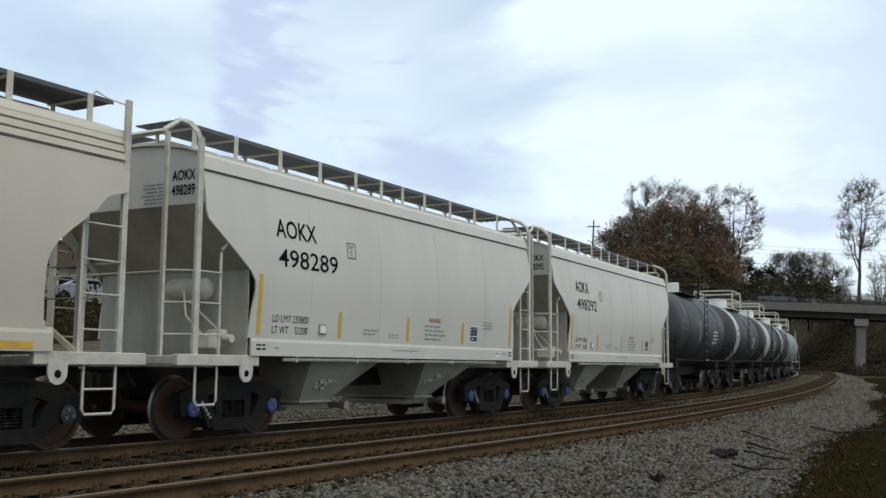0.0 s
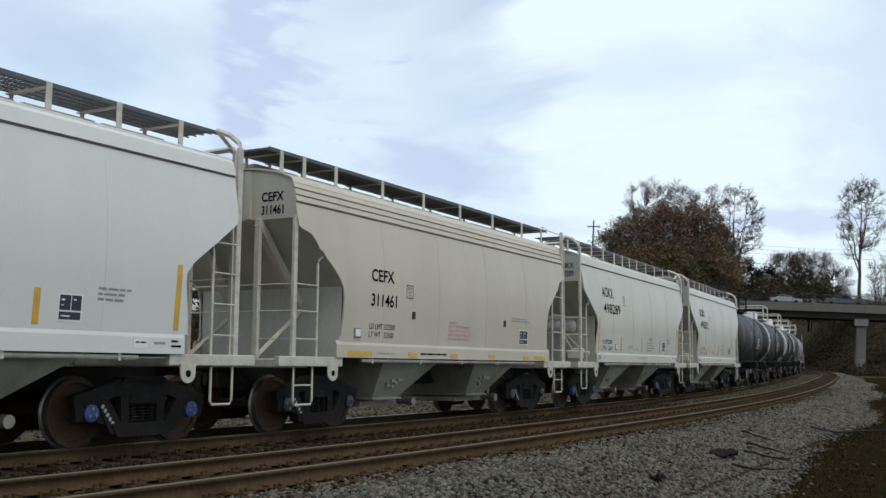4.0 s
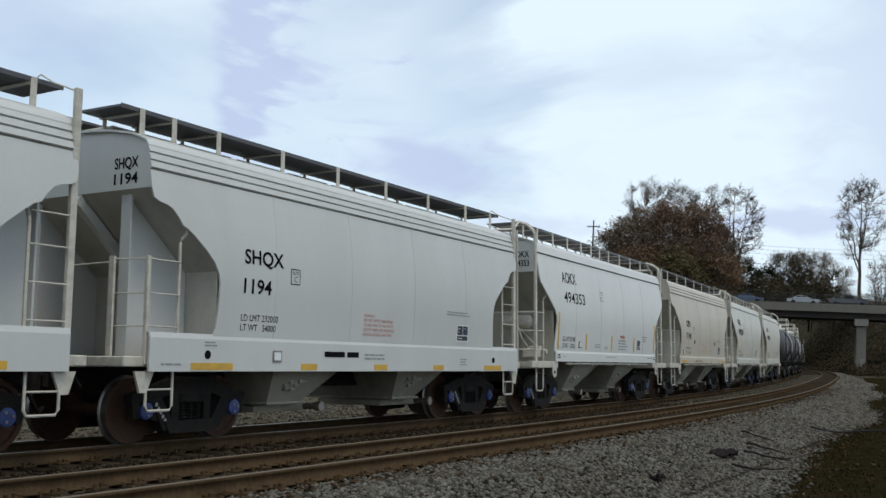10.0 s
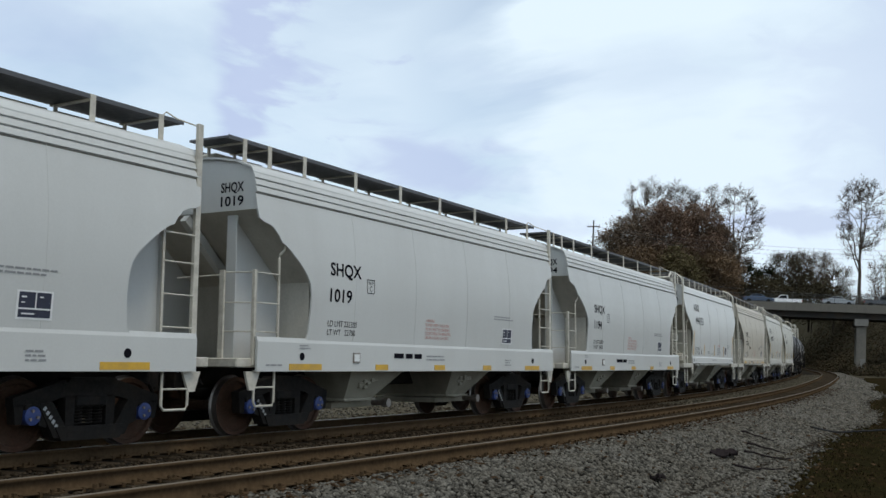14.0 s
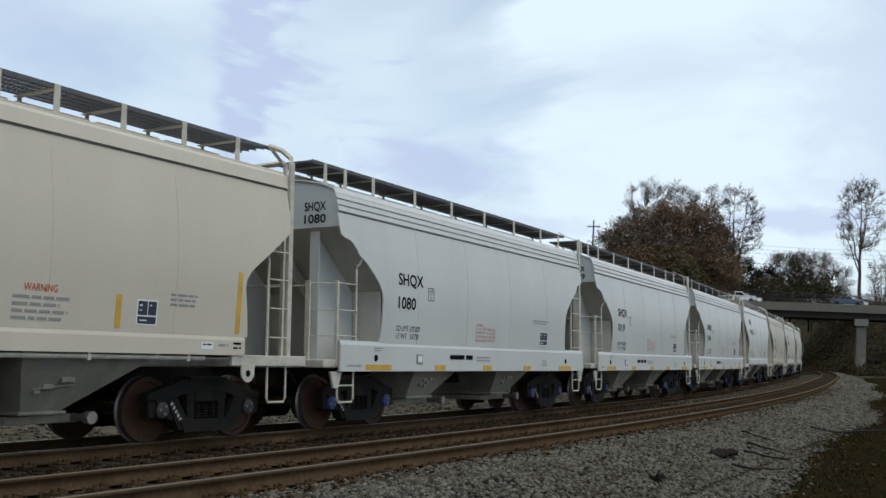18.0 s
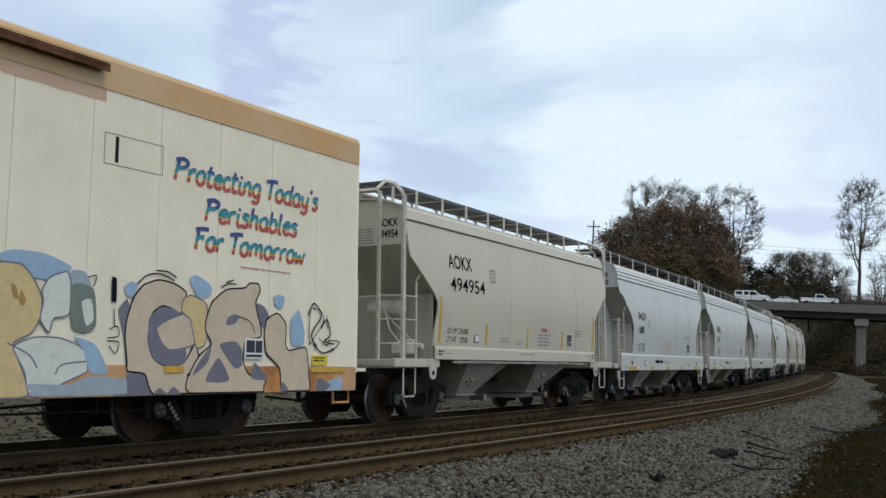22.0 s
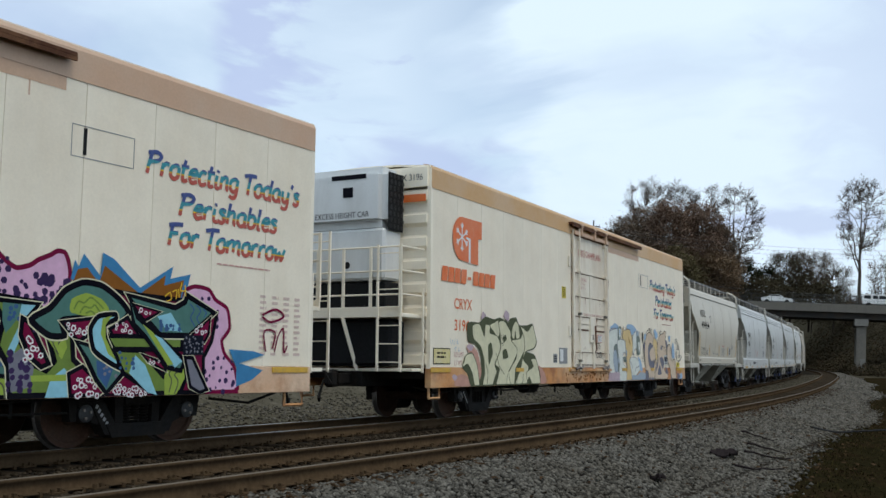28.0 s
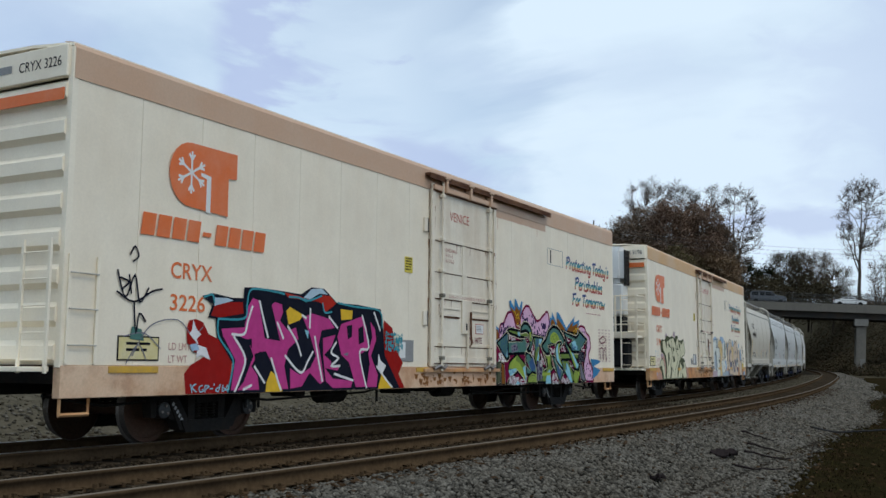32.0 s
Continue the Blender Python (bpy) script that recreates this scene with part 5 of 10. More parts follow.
def ribbon(points, width, closed=False):
    """Corners of a flat stroke of that width along points in the x-z plane: pairs left and right of the path."""
    pts = [Vector((p[0], p[1])) for p in points]
    n = len(pts)
    out = []
    for i, p in enumerate(pts):
        a = pts[i] - pts[i - 1] if closed or i else pts[1] - pts[0]
        b = pts[(i + 1) % n] - pts[i] if closed or i < n - 1 else a
        a, b = a.normalized(), b.normalized()
        d = (a + b).normalized() if (a + b).length > 0.01 else b
        nrm = Vector((-d.y, d.x)) * width / 2 * min(1.7, 1.0 / max(d.dot(b), 0.3))
        out.append((p + nrm, p - nrm))
    return out


def strokes(car, lines, width, material, layer, name, label="", dx=0.0, dz=0.0, closed=False, z_low=0.685, base=1.598):
    """Sprayed strokes on the camera's side of a car, each a flat ribbon, each layer a little proud of the last."""
    y = -base - 0.00012 * layer
    for pts in lines:
        bm = bmesh.new()
        pairs = ribbon([(a + dx, max(b + dz, z_low + width / 2 * 0.9)) for a, b in pts], width, closed)
        vs = [(bm.verts.new((l.x, y, max(l.y, z_low))), bm.verts.new((r.x, y, max(r.y, z_low)))) for l, r in pairs]
        ring = list(zip(vs, vs[1:])) + ([(vs[-1], vs[0])] if closed else [])
        for (a, b), (c, d) in ring:
            try:
                bm.faces.new((a, b, d, c))
            except ValueError:
                pass
        y -= 0.00002
        part(name, bm, material, car, label)


def patch(car, outline, material, layer, name, label="", base=1.598):
    bm = bmesh.new()
    f = bm.faces.new([bm.verts.new((x, -base - 0.00012 * layer, z)) for x, z in outline])
    f.normal_update()
    bmesh.ops.triangulate(bm, faces=[f])
    return part(name, bm, material, car, label)


def soft(outline, low=0.69):
    """A rounder closed outline through the given corners."""
    k = len(outline)
    out = []
    for i in range(k):
        a, b, c, d = (Vector(outline[(i + j) % k]) for j in (-1, 0, 1, 2))
        if b.y <= low + 0.01 and c.y <= low + 0.01:
            out.append(tuple(b))
            continue
        for t in (0.0, 0.25, 0.5, 0.75):
            q = 0.5 * ((2 * b) + (c - a) * 0.8 * t + (1.6 * a - 4.6 * b + 3.8 * c - 0.8 * d + 0.4 * (c - b)) * t * t + (0.8 * (d - a) + 2.4 * (b - c) + 0.0 * a) * t ** 3)
            lin = b.lerp(c, t)
            q = lin + (q - lin) * 0.9 if (q - lin).length < (c - b).length * 0.35 else lin
            out.append((q.x, max(q.y, low)))
    return out


def dots(car, x0, x1, z0, z1, count, size, material, layer, seed, name="spatter", base=1.598):
    r = random.Random(seed)
    bm = bmesh.new()
    across_ = max(1, round(math.sqrt(count * (x1 - x0) / max(z1 - z0, 0.01))))
    down = max(1, math.ceil(count / across_))
    for i in range(count):
        cx = x0 + (x1 - x0) * (i % across_ + 0.5 + r.uniform(-0.38, 0.38)) / across_
        cz, s = z0 + (z1 - z0) * (i // across_ + 0.5 + r.uniform(-0.38, 0.38)) / down, size * r.uniform(0.5, 1.15)
        k = r.uniform(0, 6)
        y = -base - 0.00012 * layer - 0.000008 * i
        vs = [bm.verts.new((cx + s * math.cos(k + a) * r.uniform(0.75, 1.1), y, cz + s * 0.9 * math.sin(k + a))) for a in [j * 1.047 for j in range(6)]]
        bm.faces.new(vs)
    ob = part(name, bm, material, car)
    ob["kind"] = "stuff"
    return ob


def rounded(points, n=4):
    """A smoother path through points (Catmull-Rom)."""
    p = [Vector(q) for q in points]
    out = []
    for i in range(len(p) - 1):
        a, b, c, d = p[max(i - 1, 0)], p[i], p[i + 1], p[min(i + 2, len(p) - 1)]
        for k in range(n):
            t = k / n
            out.append(tuple(0.5 * ((2 * b) + (c - a) * t + (2 * a - 5 * b + 4 * c - d) * t * t + (3 * b - a - 3 * c + d) * t ** 3)))
    out.append(tuple(p[-1]))
    return out


def reefer_body(car):
    out = RH
    for d in (-1, 1):
        edges = [-out + 2 * out * k / 17 for k in range(18)]
        for i in range(17):
            key = ("panel", d)

            def make():
                bm = bmesh.new()
                w = 2 * out / 17
                bx(bm, 0.003, w - 0.003, *sorted((1.50 * d, 1.58 * d)), 1.08, 4.66, 0.003)
                return finish("side_panel", bm, REEFER)

            p = part("side_panel", kept(key, make), None, car)
            p.location.x = edges[i]
        bm = bmesh.new()
        sheet(bm, [[(-out, d * 1.592, 4.60), (out, d * 1.592, 4.60)], [(-out, d * 1.592, 4.98), (out, d * 1.592, 4.98)], [(-out, d * 1.55, 5.06), (out, d * 1.55, 5.06)], [(-out, d * 1.40, 5.09), (out, d * 1.40, 5.09)]], (0, -0.03 * d, 0))
        part("roof_band", bm, car["band"] and TANBAND or PEACH, car, "tan painted band along the roof edge")
        bm = bmesh.new()
        bx(bm, -out, out, *sorted((1.46 * d, 1.596 * d)), 0.68, 1.076, 0.008)
        part("side_sill", bm, SILLORANGE if car["band"] else SILLPEACH, car, "worn rust-stained orange side sill")
    bm = bmesh.new()
    arc = [(-1.56, 5.05), (-0.8, 5.12), (0, 5.14), (0.8, 5.12), (1.56, 5.05)]
    sheet(bm, [[(-out - 0.02, y, z) for y, z in arc], [(out + 0.02, y, z) for y, z in arc]], (0, 0, -0.04))
    part("roof", bm, REEFER, car)
    bm = bmesh.new()
    bx(bm, -out + 0.1, out - 0.1, -1.45, 1.45, 0.85, 1.05)
    bx(bm, -out - 0.45, out + 0.45, -0.32, 0.32, 0.70, 1.0, 0.02)
    part("underframe", bm, IRON, car)
    for e in (-1, 1):
        bm = bmesh.new()
        rows = []
        z = 1.08
        k = 0
        while z < 4.62:
            rows += [[(e * (out - 0.04), -1.50, z), (e * (out - 0.04), 1.50, z)], [(e * (out + 0.05), -1.50, z + 0.07), (e * (out + 0.05), 1.50, z + 0.07)],
                     [(e * (out + 0.05), -1.50, z + 0.23), (e * (out + 0.05), 1.50, z + 0.23)], [(e * (out - 0.04), -1.50, z + 0.30), (e * (out - 0.04), 1.50, z + 0.30)]]
            z += 0.46
        sheet(bm, rows, (-0.03 * e, 0, 0))
        part("end_wall", bm, REEFER, car, "ribbed white end wall")
        bm = bmesh.new()
        bx(bm, *sorted((e * (out - 0.02), e * (out + 0.07))), -1.52, 1.52, 4.62, 5.03, 0.01)
        part("end_top", bm, REEFER, car)
        bm = bmesh.new()
        bx(bm, *sorted((e * (out + 0.052), e * (out + 0.064))), -1.48, 1.48, 4.33, 4.48)
        part("end_stripe", bm, LOGO, car, "faded orange stripe")
        for d in (-1, 1):
            bm = bmesh.new()
            bx(bm, *sorted((e * (out - 0.07), e * (out + 0.02))), *sorted((1.49 * d, 1.584 * d)), 1.05, 5.0, 0.006)
            part("corner_post", bm, REEFER, car)
            if e < 0 and not car["band"]:
                ladder(car, e * (out - 0.50), e * (out - 0.06), 1.10, 2.42, 1.60 * d, 3, REEFER)
            bm = bmesh.new()
            tube(bm, [(e * (out - 0.52), 1.50 * d, 0.80), (e * (out - 0.52), 1.50 * d, 0.48), (e * (out - 0.08), 1.50 * d, 0.48), (e * (out - 0.08), 1.50 * d, 0.80)], 0.03, 4)
            part("stirrup_step", bm, SILLORANGE, car)
        end_ladder(car, e * (out + 0.14), -1.48, -1.0, 0.98, 2.6, 5, REEFER)
        bm = bmesh.new()
        bx(bm, *sorted((e * (out + 0.05), e * (out + 0.5))), -1.45, 1.45, 1.00, 1.06, 0.006)
        part("end_platform", bm, REEFER, car)


def reefer_door(car, name, dx):
    """The plug door with its rails, lock rods, hangers and tracks, dx off the middle."""
    y = -1.585
    x0, x1 = -1.50 + dx, 1.34 + dx

    def bar(name_, a, b, out_, z0, z1, paint, parent, label="", edge=0.004, back=0.036):
        bm_ = bmesh.new()
        bx(bm_, a, b, y - out_, y - back, z0, z1, edge)
        return part(name_, bm_, paint, parent, label)

    door = bar("plug_door", x0, x1, 0.035, 1.09, 4.62, DOORPAINT, car, "white plug door with rusty locking gear", 0.006, 0.0)
    for a in (x0 - 0.02, x1 - 0.10):
        bar("door_post", a, a + 0.12, 0.070, 1.09, 4.72, DOORPAINT, door)
    for a in (x0 - 0.036, x0 + 0.103, x1 - 0.116, x1 + 0.024):
        bar("door_seam", a, a + 0.006, 0.004, 1.09, 4.62, RUST_AND_SHADE, door, "rusty door seam", 0.0, -0.003)
    for z, h, deep in ((3.60, 0.07, 0.052), (2.97, 0.03, 0.046), (2.44, 0.13, 0.056), (1.49, 0.05, 0.046), (1.16, 0.12, 0.060)):
        bar("door_rail", x0 + 0.12, x1 - 0.12, deep, z, z + h, DOORPAINT, door)
        # dark bar below each rail: rusty joint and the rail's shade in one colour
        bar("rail_joint", x0 + 0.12, x1 - 0.12, deep - 0.008, z - 0.018, z - 0.001, RUST_AND_SHADE, door, "rusty joint under a door rail, shade painted in", 0.0)
    for a, b in ((-1.12, -0.32), (0.22, 1.02)):
        bar("cross_rib", a + dx, b + dx, 0.060, 2.10, 2.16, DOORPAINT, door)
        # shade below the rib, put in as a dark bar
        bar("rib_shadow", a + dx, b + dx, 0.048, 2.065, 2.099, RUST_AND_SHADE, door, "", 0.0)
        bar("cross_rib", a + dx, b + dx, 0.056, 2.24, 2.28, DOORPAINT, door)
    bar("door_stile", -0.20 + dx, 0.0 + dx, 0.050, 2.58, 3.59, DOORPAINT, door)
    for a in (-1.14, 0.97):
        bm = bmesh.new()
        tube(bm, [(a + dx, y - 0.10, 1.0), (a + dx, y - 0.10, 4.80)], 0.026, 8)
        rod = part("lock_rod", bm, DOORPAINT, door)
        for z in (1.26, 1.52, 2.50, 3.00, 3.63, 4.5):
            bar("rod_clamp", a + dx - 0.055, a + dx + 0.055, 0.14, z - 0.035, z + 0.035, SHADE_AND_GRIME if z in (2.50, 1.26) else DOORPAINT, rod, "", 0.008)
    lock = bar("lock_plate", -0.23 + dx, 0.20 + dx, 0.075, 1.76, 2.46, DOORPAINT, door, "worn locking plate", 0.01)
    bar("lock_slot", -0.08 + dx, -0.02 + dx, 0.078, 1.84, 1.98, VOID, lock, "", 0.0, 0.074)
    bm = bmesh.new()
    tube(bm, [(0.10 + dx, y - 0.10, 2.22), (0.06 + dx, y - 0.12, 1.75), (0.08 + dx, y - 0.13, 1.58), (0.02 + dx, y - 0.11, 1.50)], 0.022)
    part("door_handle", bm, RUST_AND_SHADE, lock, "rusty locking handle")
    bm = bmesh.new()
    tube(bm, [(-0.02 + dx, y - 0.09, 1.78), (-0.04 + dx, y - 0.09, 1.05)], 0.03)
    part("lock_link", bm, DOORPAINT, lock)
    card = bar("notice_plate", 0.42 + dx, 0.79 + dx, 0.040, 1.78, 1.99, REDINK, door, "dark red framed notice", 0.0, 0.0355)
    bar("notice_face", 0.435 + dx, 0.775 + dx, 0.043, 1.795, 1.975, LABELWHITE, card, "", 0.0, 0.0405)
    print_lines(card, 0.46 + dx, 1.82, 0.28, 0.13, 4, FADED, lambda z: 1.6245)
    wide = len(name) > 8
    part("lettering", laid(words(name, 0.19, REDINK, 1.78 if wide else 0.85), (-1.07 if wide else -0.75) + dx, 4.06, lambda z: 1.62), None, door, "red door lettering")
    for text, z in (("OPENING", 3.40), ("H 11-3", 3.29), ("W 10-0", 3.18)):
        part("lettering", laid(words(text, 0.08, PALERED), -0.92 + dx, z, lambda v: 1.62), None, door)
    part("lettering", laid(words("CLOSE AND LOCK DOOR BEFORE MOVING CAR", 0.06, PALERED, 1.65), -0.80 + dx, 2.475, lambda v: 1.638), None, door, "small red instruction line")
    if wide:
        for text, z, w in (("ITS", 1.60, 0.34), ("OVER", 1.34, 0.52)):
            part("tag", laid(words(text, 0.17, SPRAY["navy"], w), 0.28 + dx, z, lambda v: 1.63), None, door, "thin black scrawl")
    else:
        part("tag", laid(words("Yo, HITE", 0.13, SPRAY["maroon"], 0.6), 0.1 + dx, 1.58, lambda v: 1.63), None, door, "thin maroon scrawl")
    bm = bmesh.new()
    rnd = random.Random(len(name) + 5)
    for k in range(150 if wide else 90):
        u = rnd.choice((x0 - 0.03, x0 + 0.11, x1 - 0.11, x1 + 0.03, rnd.uniform(x0, x1))) + rnd.uniform(-0.02, 0.02)
        z = rnd.choice((3.60, 2.97, 2.44, 1.49, 1.16, rnd.uniform(1.2, 4.5))) - 0.01
        tall, thick = rnd.uniform(0.05, 0.26), rnd.uniform(0.005, 0.018)
        v = 1.6215 if x0 + 0.12 < u < x1 - 0.12 else 1.6562 if u < x0 + 0.10 and u > x0 or x1 - 0.1 < u < x1 + 0.02 else 1.5838
        z_low = max(z - tall, 1.10)
        bm.faces.new([bm.verts.new(p) for p in ((u - thick, -v, z), (u - thick * 0.2, -v, z_low), (u + thick * 0.3, -v, z_low), (u + thick, -v, z))])
    part("rust_run", bm, RUSTRUN, door, "thin brown rust runs")["kind"] = "stuff"
    bm = bmesh.new()
    for k in range(60):
        u = rnd.uniform(x0 - 0.5, x1 + 0.3)
        tall, thick, top = rnd.uniform(0.02, 0.11), rnd.uniform(0.01, 0.09), rnd.uniform(0.76, 0.98)
        bm.faces.new([bm.verts.new(p) for p in ((u - thick, -1.5992, top), (u - thick * 0.3, -1.5992, max(top - tall, 0.69)), (u + thick * 0.4, -1.5992, max(top - tall, 0.69)), (u + thick, -1.5992, top))])
    part("rust_run", bm, RUSTRUN, car, "brown rust marks on the sill")["kind"] = "stuff"
    for z in (3.72, 1.88):
        b = bar("hinge_bracket", -1.76 + dx, -1.62 + dx, 0.03, z, z + 0.28, DOORPAINT, car, "", 0.006, 0.0)
        bar("bracket_edge", -1.625 + dx, -1.60 + dx, 0.036, z, z + 0.28, VOID, b, "", 0.0, 0.0)
    bm = bmesh.new()
    bx(bm, -1.72 + dx, 4.32, y - 0.14, y - 0.005, 4.845, 4.90, 0.006)
    bx(bm, -1.72 + dx, 4.32, y - 0.14, y - 0.115, 4.79, 4.845)
    part("door_track", bm, RUST_AND_SHADE, car, "rusty overhead door track")
    bar("hanger_bar", x0, x1, 0.11, 4.60, 4.70, PEACH, car, "faded orange door header", 0.005)
    # shadow below the header, put in as a dark strip
    bar("hanger_shadow_strip", x0, x1, 0.09, 4.575, 4.598, RUST_AND_SHADE, car, "painted shadow strip under the door header", 0.0)
    bm = bmesh.new()
    edge = x1 + 0.06
    rnd = random.Random(len(name))
    while edge < 4.25:
        deep = rnd.uniform(0.0, 0.012) + (rnd.uniform(0.08, 0.35) if rnd.random() < 0.08 else 0.0)
        step_ = rnd.uniform(0.015, 0.03) if deep > 0.06 else rnd.uniform(0.08, 0.25)
        bm.faces.new([bm.verts.new(v) for v in ((edge, -1.5835, 4.62), (edge + step_, -1.5835, 4.62), (edge + step_, -1.5835, 4.44 - deep), (edge, -1.5835, 4.44 - deep))])
        edge += step_
    part("rust_stain", bm, PEACH, car, "faded rusty runs below the door track")["kind"] = "stuff"
    for x in (-1.05, 0.0, 0.97):
        bm = bmesh.new()
        bx(bm, x + dx - 0.035, x + dx + 0.035, y - 0.165, y - 0.02, 4.58, 4.84, 0.01)
        bx(bm, x + dx - 0.10, x + dx + 0.10, y - 0.175, y - 0.14, 4.845, 4.905, 0.01)
        part("hanger", bm, PEACH, car)
    bm = bmesh.new()
    bx(bm, -1.75 + dx, 1.55 + dx, -1.66, -1.597, 0.98, 1.05, 0.005)
    part("lower_track", bm, SILLORANGE, car, "rusty orange lower door track")
    for x in (-1.2, 0.98):
        bm = bmesh.new()
        tube(bm, [(x - 0.25 + dx, -1.68, 1.04), (x - 0.05 + dx, -1.69, 1.10), (x + 0.12 + dx, -1.69, 1.05), (x + 0.25 + dx, -1.68, 1.12)], 0.035)
        part("roller", bm, STEEL, car, "grimy door roller")


def reefer_unit(car, end=-1):
    """The refrigeration unit on the rear end with its platform, railing and fuel tank."""
    e = -RH
    before = set(car.children)
    bm = bmesh.new()
    bx(bm, e - 0.78, e - 0.06, -0.98, 0.98, 3.78, 4.98, 0.0)
    bmesh.ops.bevel(bm, geom=[g for g in bm.edges if (g.verts[0].co - g.verts[1].co).length > 0.5 and (g.verts[0].co.x + g.verts[1].co.x) / 2 < e - 0.3], offset=0.16, segments=4, affect="EDGES")
    unit = part("cooling_unit", bm, UNITWHITE, car, "moulded white refrigeration unit")
    bm = bmesh.new()
    bx(bm, e - 0.72, e - 0.06, -0.94, 0.94, 2.75, 3.76, 0.05)
    part("lower_shell", bm, UNITWHITE, unit)
    for d in (-1, 1):
        bm = bmesh.new()
        ya, yb = sorted((0.975 * d, 1.0 * d))
        bx(bm, e - 0.66, e - 0.10, ya, yb, 3.72, 4.86, 0.01)
        part("grille", bm, VOID, unit, "black air grille")
        bm = bmesh.new()
        for i in range(9):
            for k in range(4):
                lathe(bm, [(1.002 * d, 0.050), (1.010 * d, 0.050), (1.010 * d, 0.036), (1.002 * d, 0.036)], 6, "y", centre=(e - 0.60 + k * 0.145 + (i % 2) * 0.03, 0, 3.80 + i * 0.125))
        ob = part("grille_mesh", bm, CAPDARK, unit)
        ob["kind"] = "stuff"
    part("lettering", end_words(words("EXCESS HEIGHT CAR", 0.11, INK, 1.25), e - 0.785, -0.62, 3.98), None, unit, "black warning lettering")
    bm = bmesh.new()
    bx(bm, e - 0.792, e - 0.782, -0.55, 0.25, 4.74, 4.83)
    part("maker_mark", bm, INK, unit, "dark maker's mark as a plain bar")
    bm = bmesh.new()
    bx(bm, e - 0.792, e - 0.782, -0.25, -0.02, 4.38, 4.58, 0.003)
    part("badge", bm, INK, unit)
    bm = bmesh.new()
    lathe(bm, [(e - 0.735, 0.0), (e - 0.732, 0.07), (e - 0.72, 0.07)], 12, "x", centre=(0, -0.1, 3.05))
    part("port", bm, VOID, unit)
    bm = bmesh.new()
    bx(bm, e - 0.62, e - 0.08, -0.92, 0.92, 2.12, 2.72, 0.02)
    part("engine_bay", bm, VOID, unit, "dark open engine bay")
    bm = bmesh.new()
    bx(bm, e - 0.85, e - 0.05, -1.40, 1.10, 2.02, 2.10, 0.01)
    bx(bm, e - 0.86, e - 0.82, -1.40, 1.10, 2.02, 2.22, 0.006)
    plat = part("unit_platform", bm, REEFER, car, "white railed service platform")
    for y in (-1.38, -0.72, -0.1, 0.5, 1.08):
        bm = bmesh.new()
        bx(bm, e - 0.86, e - 0.82, y - 0.03, y + 0.03, 2.2, 3.38, 0.004)
        part("rail_post", bm, REEFER, plat)
    for z in (2.45, 2.9, 3.36):
        bm = bmesh.new()
        tube(bm, [(e - 0.84, -1.40, z), (e - 0.84, 1.10, z)], 0.02)
        tube(bm, [(e - 0.84, -1.40, z), (e - 0.05, -1.45, z)], 0.02)
        part("hand_rail", bm, REEFER, plat)
    bm = bmesh.new()
    tube(bm, [(e - 0.85, -0.1, 2.02), (e - 0.55, -0.25, 1.02)], 0.045, 4)
    part("brace", bm, REEFER, plat)
    end_ladder(car, e - 0.90, -1.42, -0.92, 1.0, 3.4, 7, REEFER)
    end_ladder(car, e - 0.90, 0.75, 1.25, 1.0, 3.4, 7, REEFER)
    bm = bmesh.new()
    bx(bm, e - 0.62, e - 0.06, -1.05, 1.05, 1.10, 2.0, 0.06)
    part("fuel_tank", bm, VOID, car, "black fuel tank")
    if end > 0:
        for ob in set(car.children) - before:
            ob.matrix_local = Matrix.Rotation(math.pi, 4, "Z") @ ob.matrix_local


def end_words(me, x, y_start, z):
    """Turns flat lettering to read from behind the car, on the plane at x."""
    wide = max(v.co.x for v in me.vertices)
    for v in me.vertices:
        v.co = (x, y_start + wide - v.co.x, z + v.co.z)
    return me


LOOP = [(0.38, 0.5), (0.25, 0.58), (0.06, 0.42), (0.06, 0.15), (0.2, 0.0), (0.36, 0.12), (0.39, 0.42)]
HUMP = [(0.07, 0.36), (0.22, 0.57), (0.34, 0.48), (0.34, 0.1), (0.43, 0.0)]
HOOK_ = [(0.4, 0.56), (0.36, -0.2), (0.2, -0.34), (0.04, -0.24)]
BRUSH = {}
BRUSH["P"] = 0.55, [[(0.0, 0.0), (0.12, 1.0)], [(-0.04, 0.9), (0.3, 1.0), (0.5, 0.85), (0.4, 0.6), (0.1, 0.5)]]
BRUSH["r"] = 0.38, [[(0.05, 0.0), (0.08, 0.56)], [(0.08, 0.38), (0.2, 0.56), (0.34, 0.52)]]
BRUSH["o"] = 0.47, [LOOP + LOOP[:1]]
BRUSH["t"] = 0.36, [[(0.16, 0.95), (0.1, 0.15), (0.2, 0.0), (0.32, 0.08)], [(0.0, 0.6), (0.34, 0.63)]]
BRUSH["e"] = 0.43, [[(0.08, 0.3), (0.36, 0.36), (0.3, 0.57), (0.12, 0.5), (0.05, 0.22), (0.18, 0.0), (0.4, 0.1)]]
BRUSH["c"] = 0.41, [[(0.36, 0.5), (0.2, 0.58), (0.06, 0.35), (0.1, 0.08), (0.22, 0.0), (0.4, 0.1)]]
BRUSH["i"] = 0.26, [[(0.09, 0.56), (0.08, 0.1), (0.18, 0.0), (0.25, 0.05)], [(0.1, 0.72), (0.13, 0.84)]]
BRUSH["n"] = 0.47, [[(0.05, 0.0), (0.08, 0.56)], HUMP]
BRUSH["g"] = 0.48, [LOOP, HOOK_]
BRUSH["T"] = 0.52, [[(0.27, 0.95), (0.2, 0.0)], [(-0.04, 0.88), (0.25, 0.97), (0.58, 0.98)]]
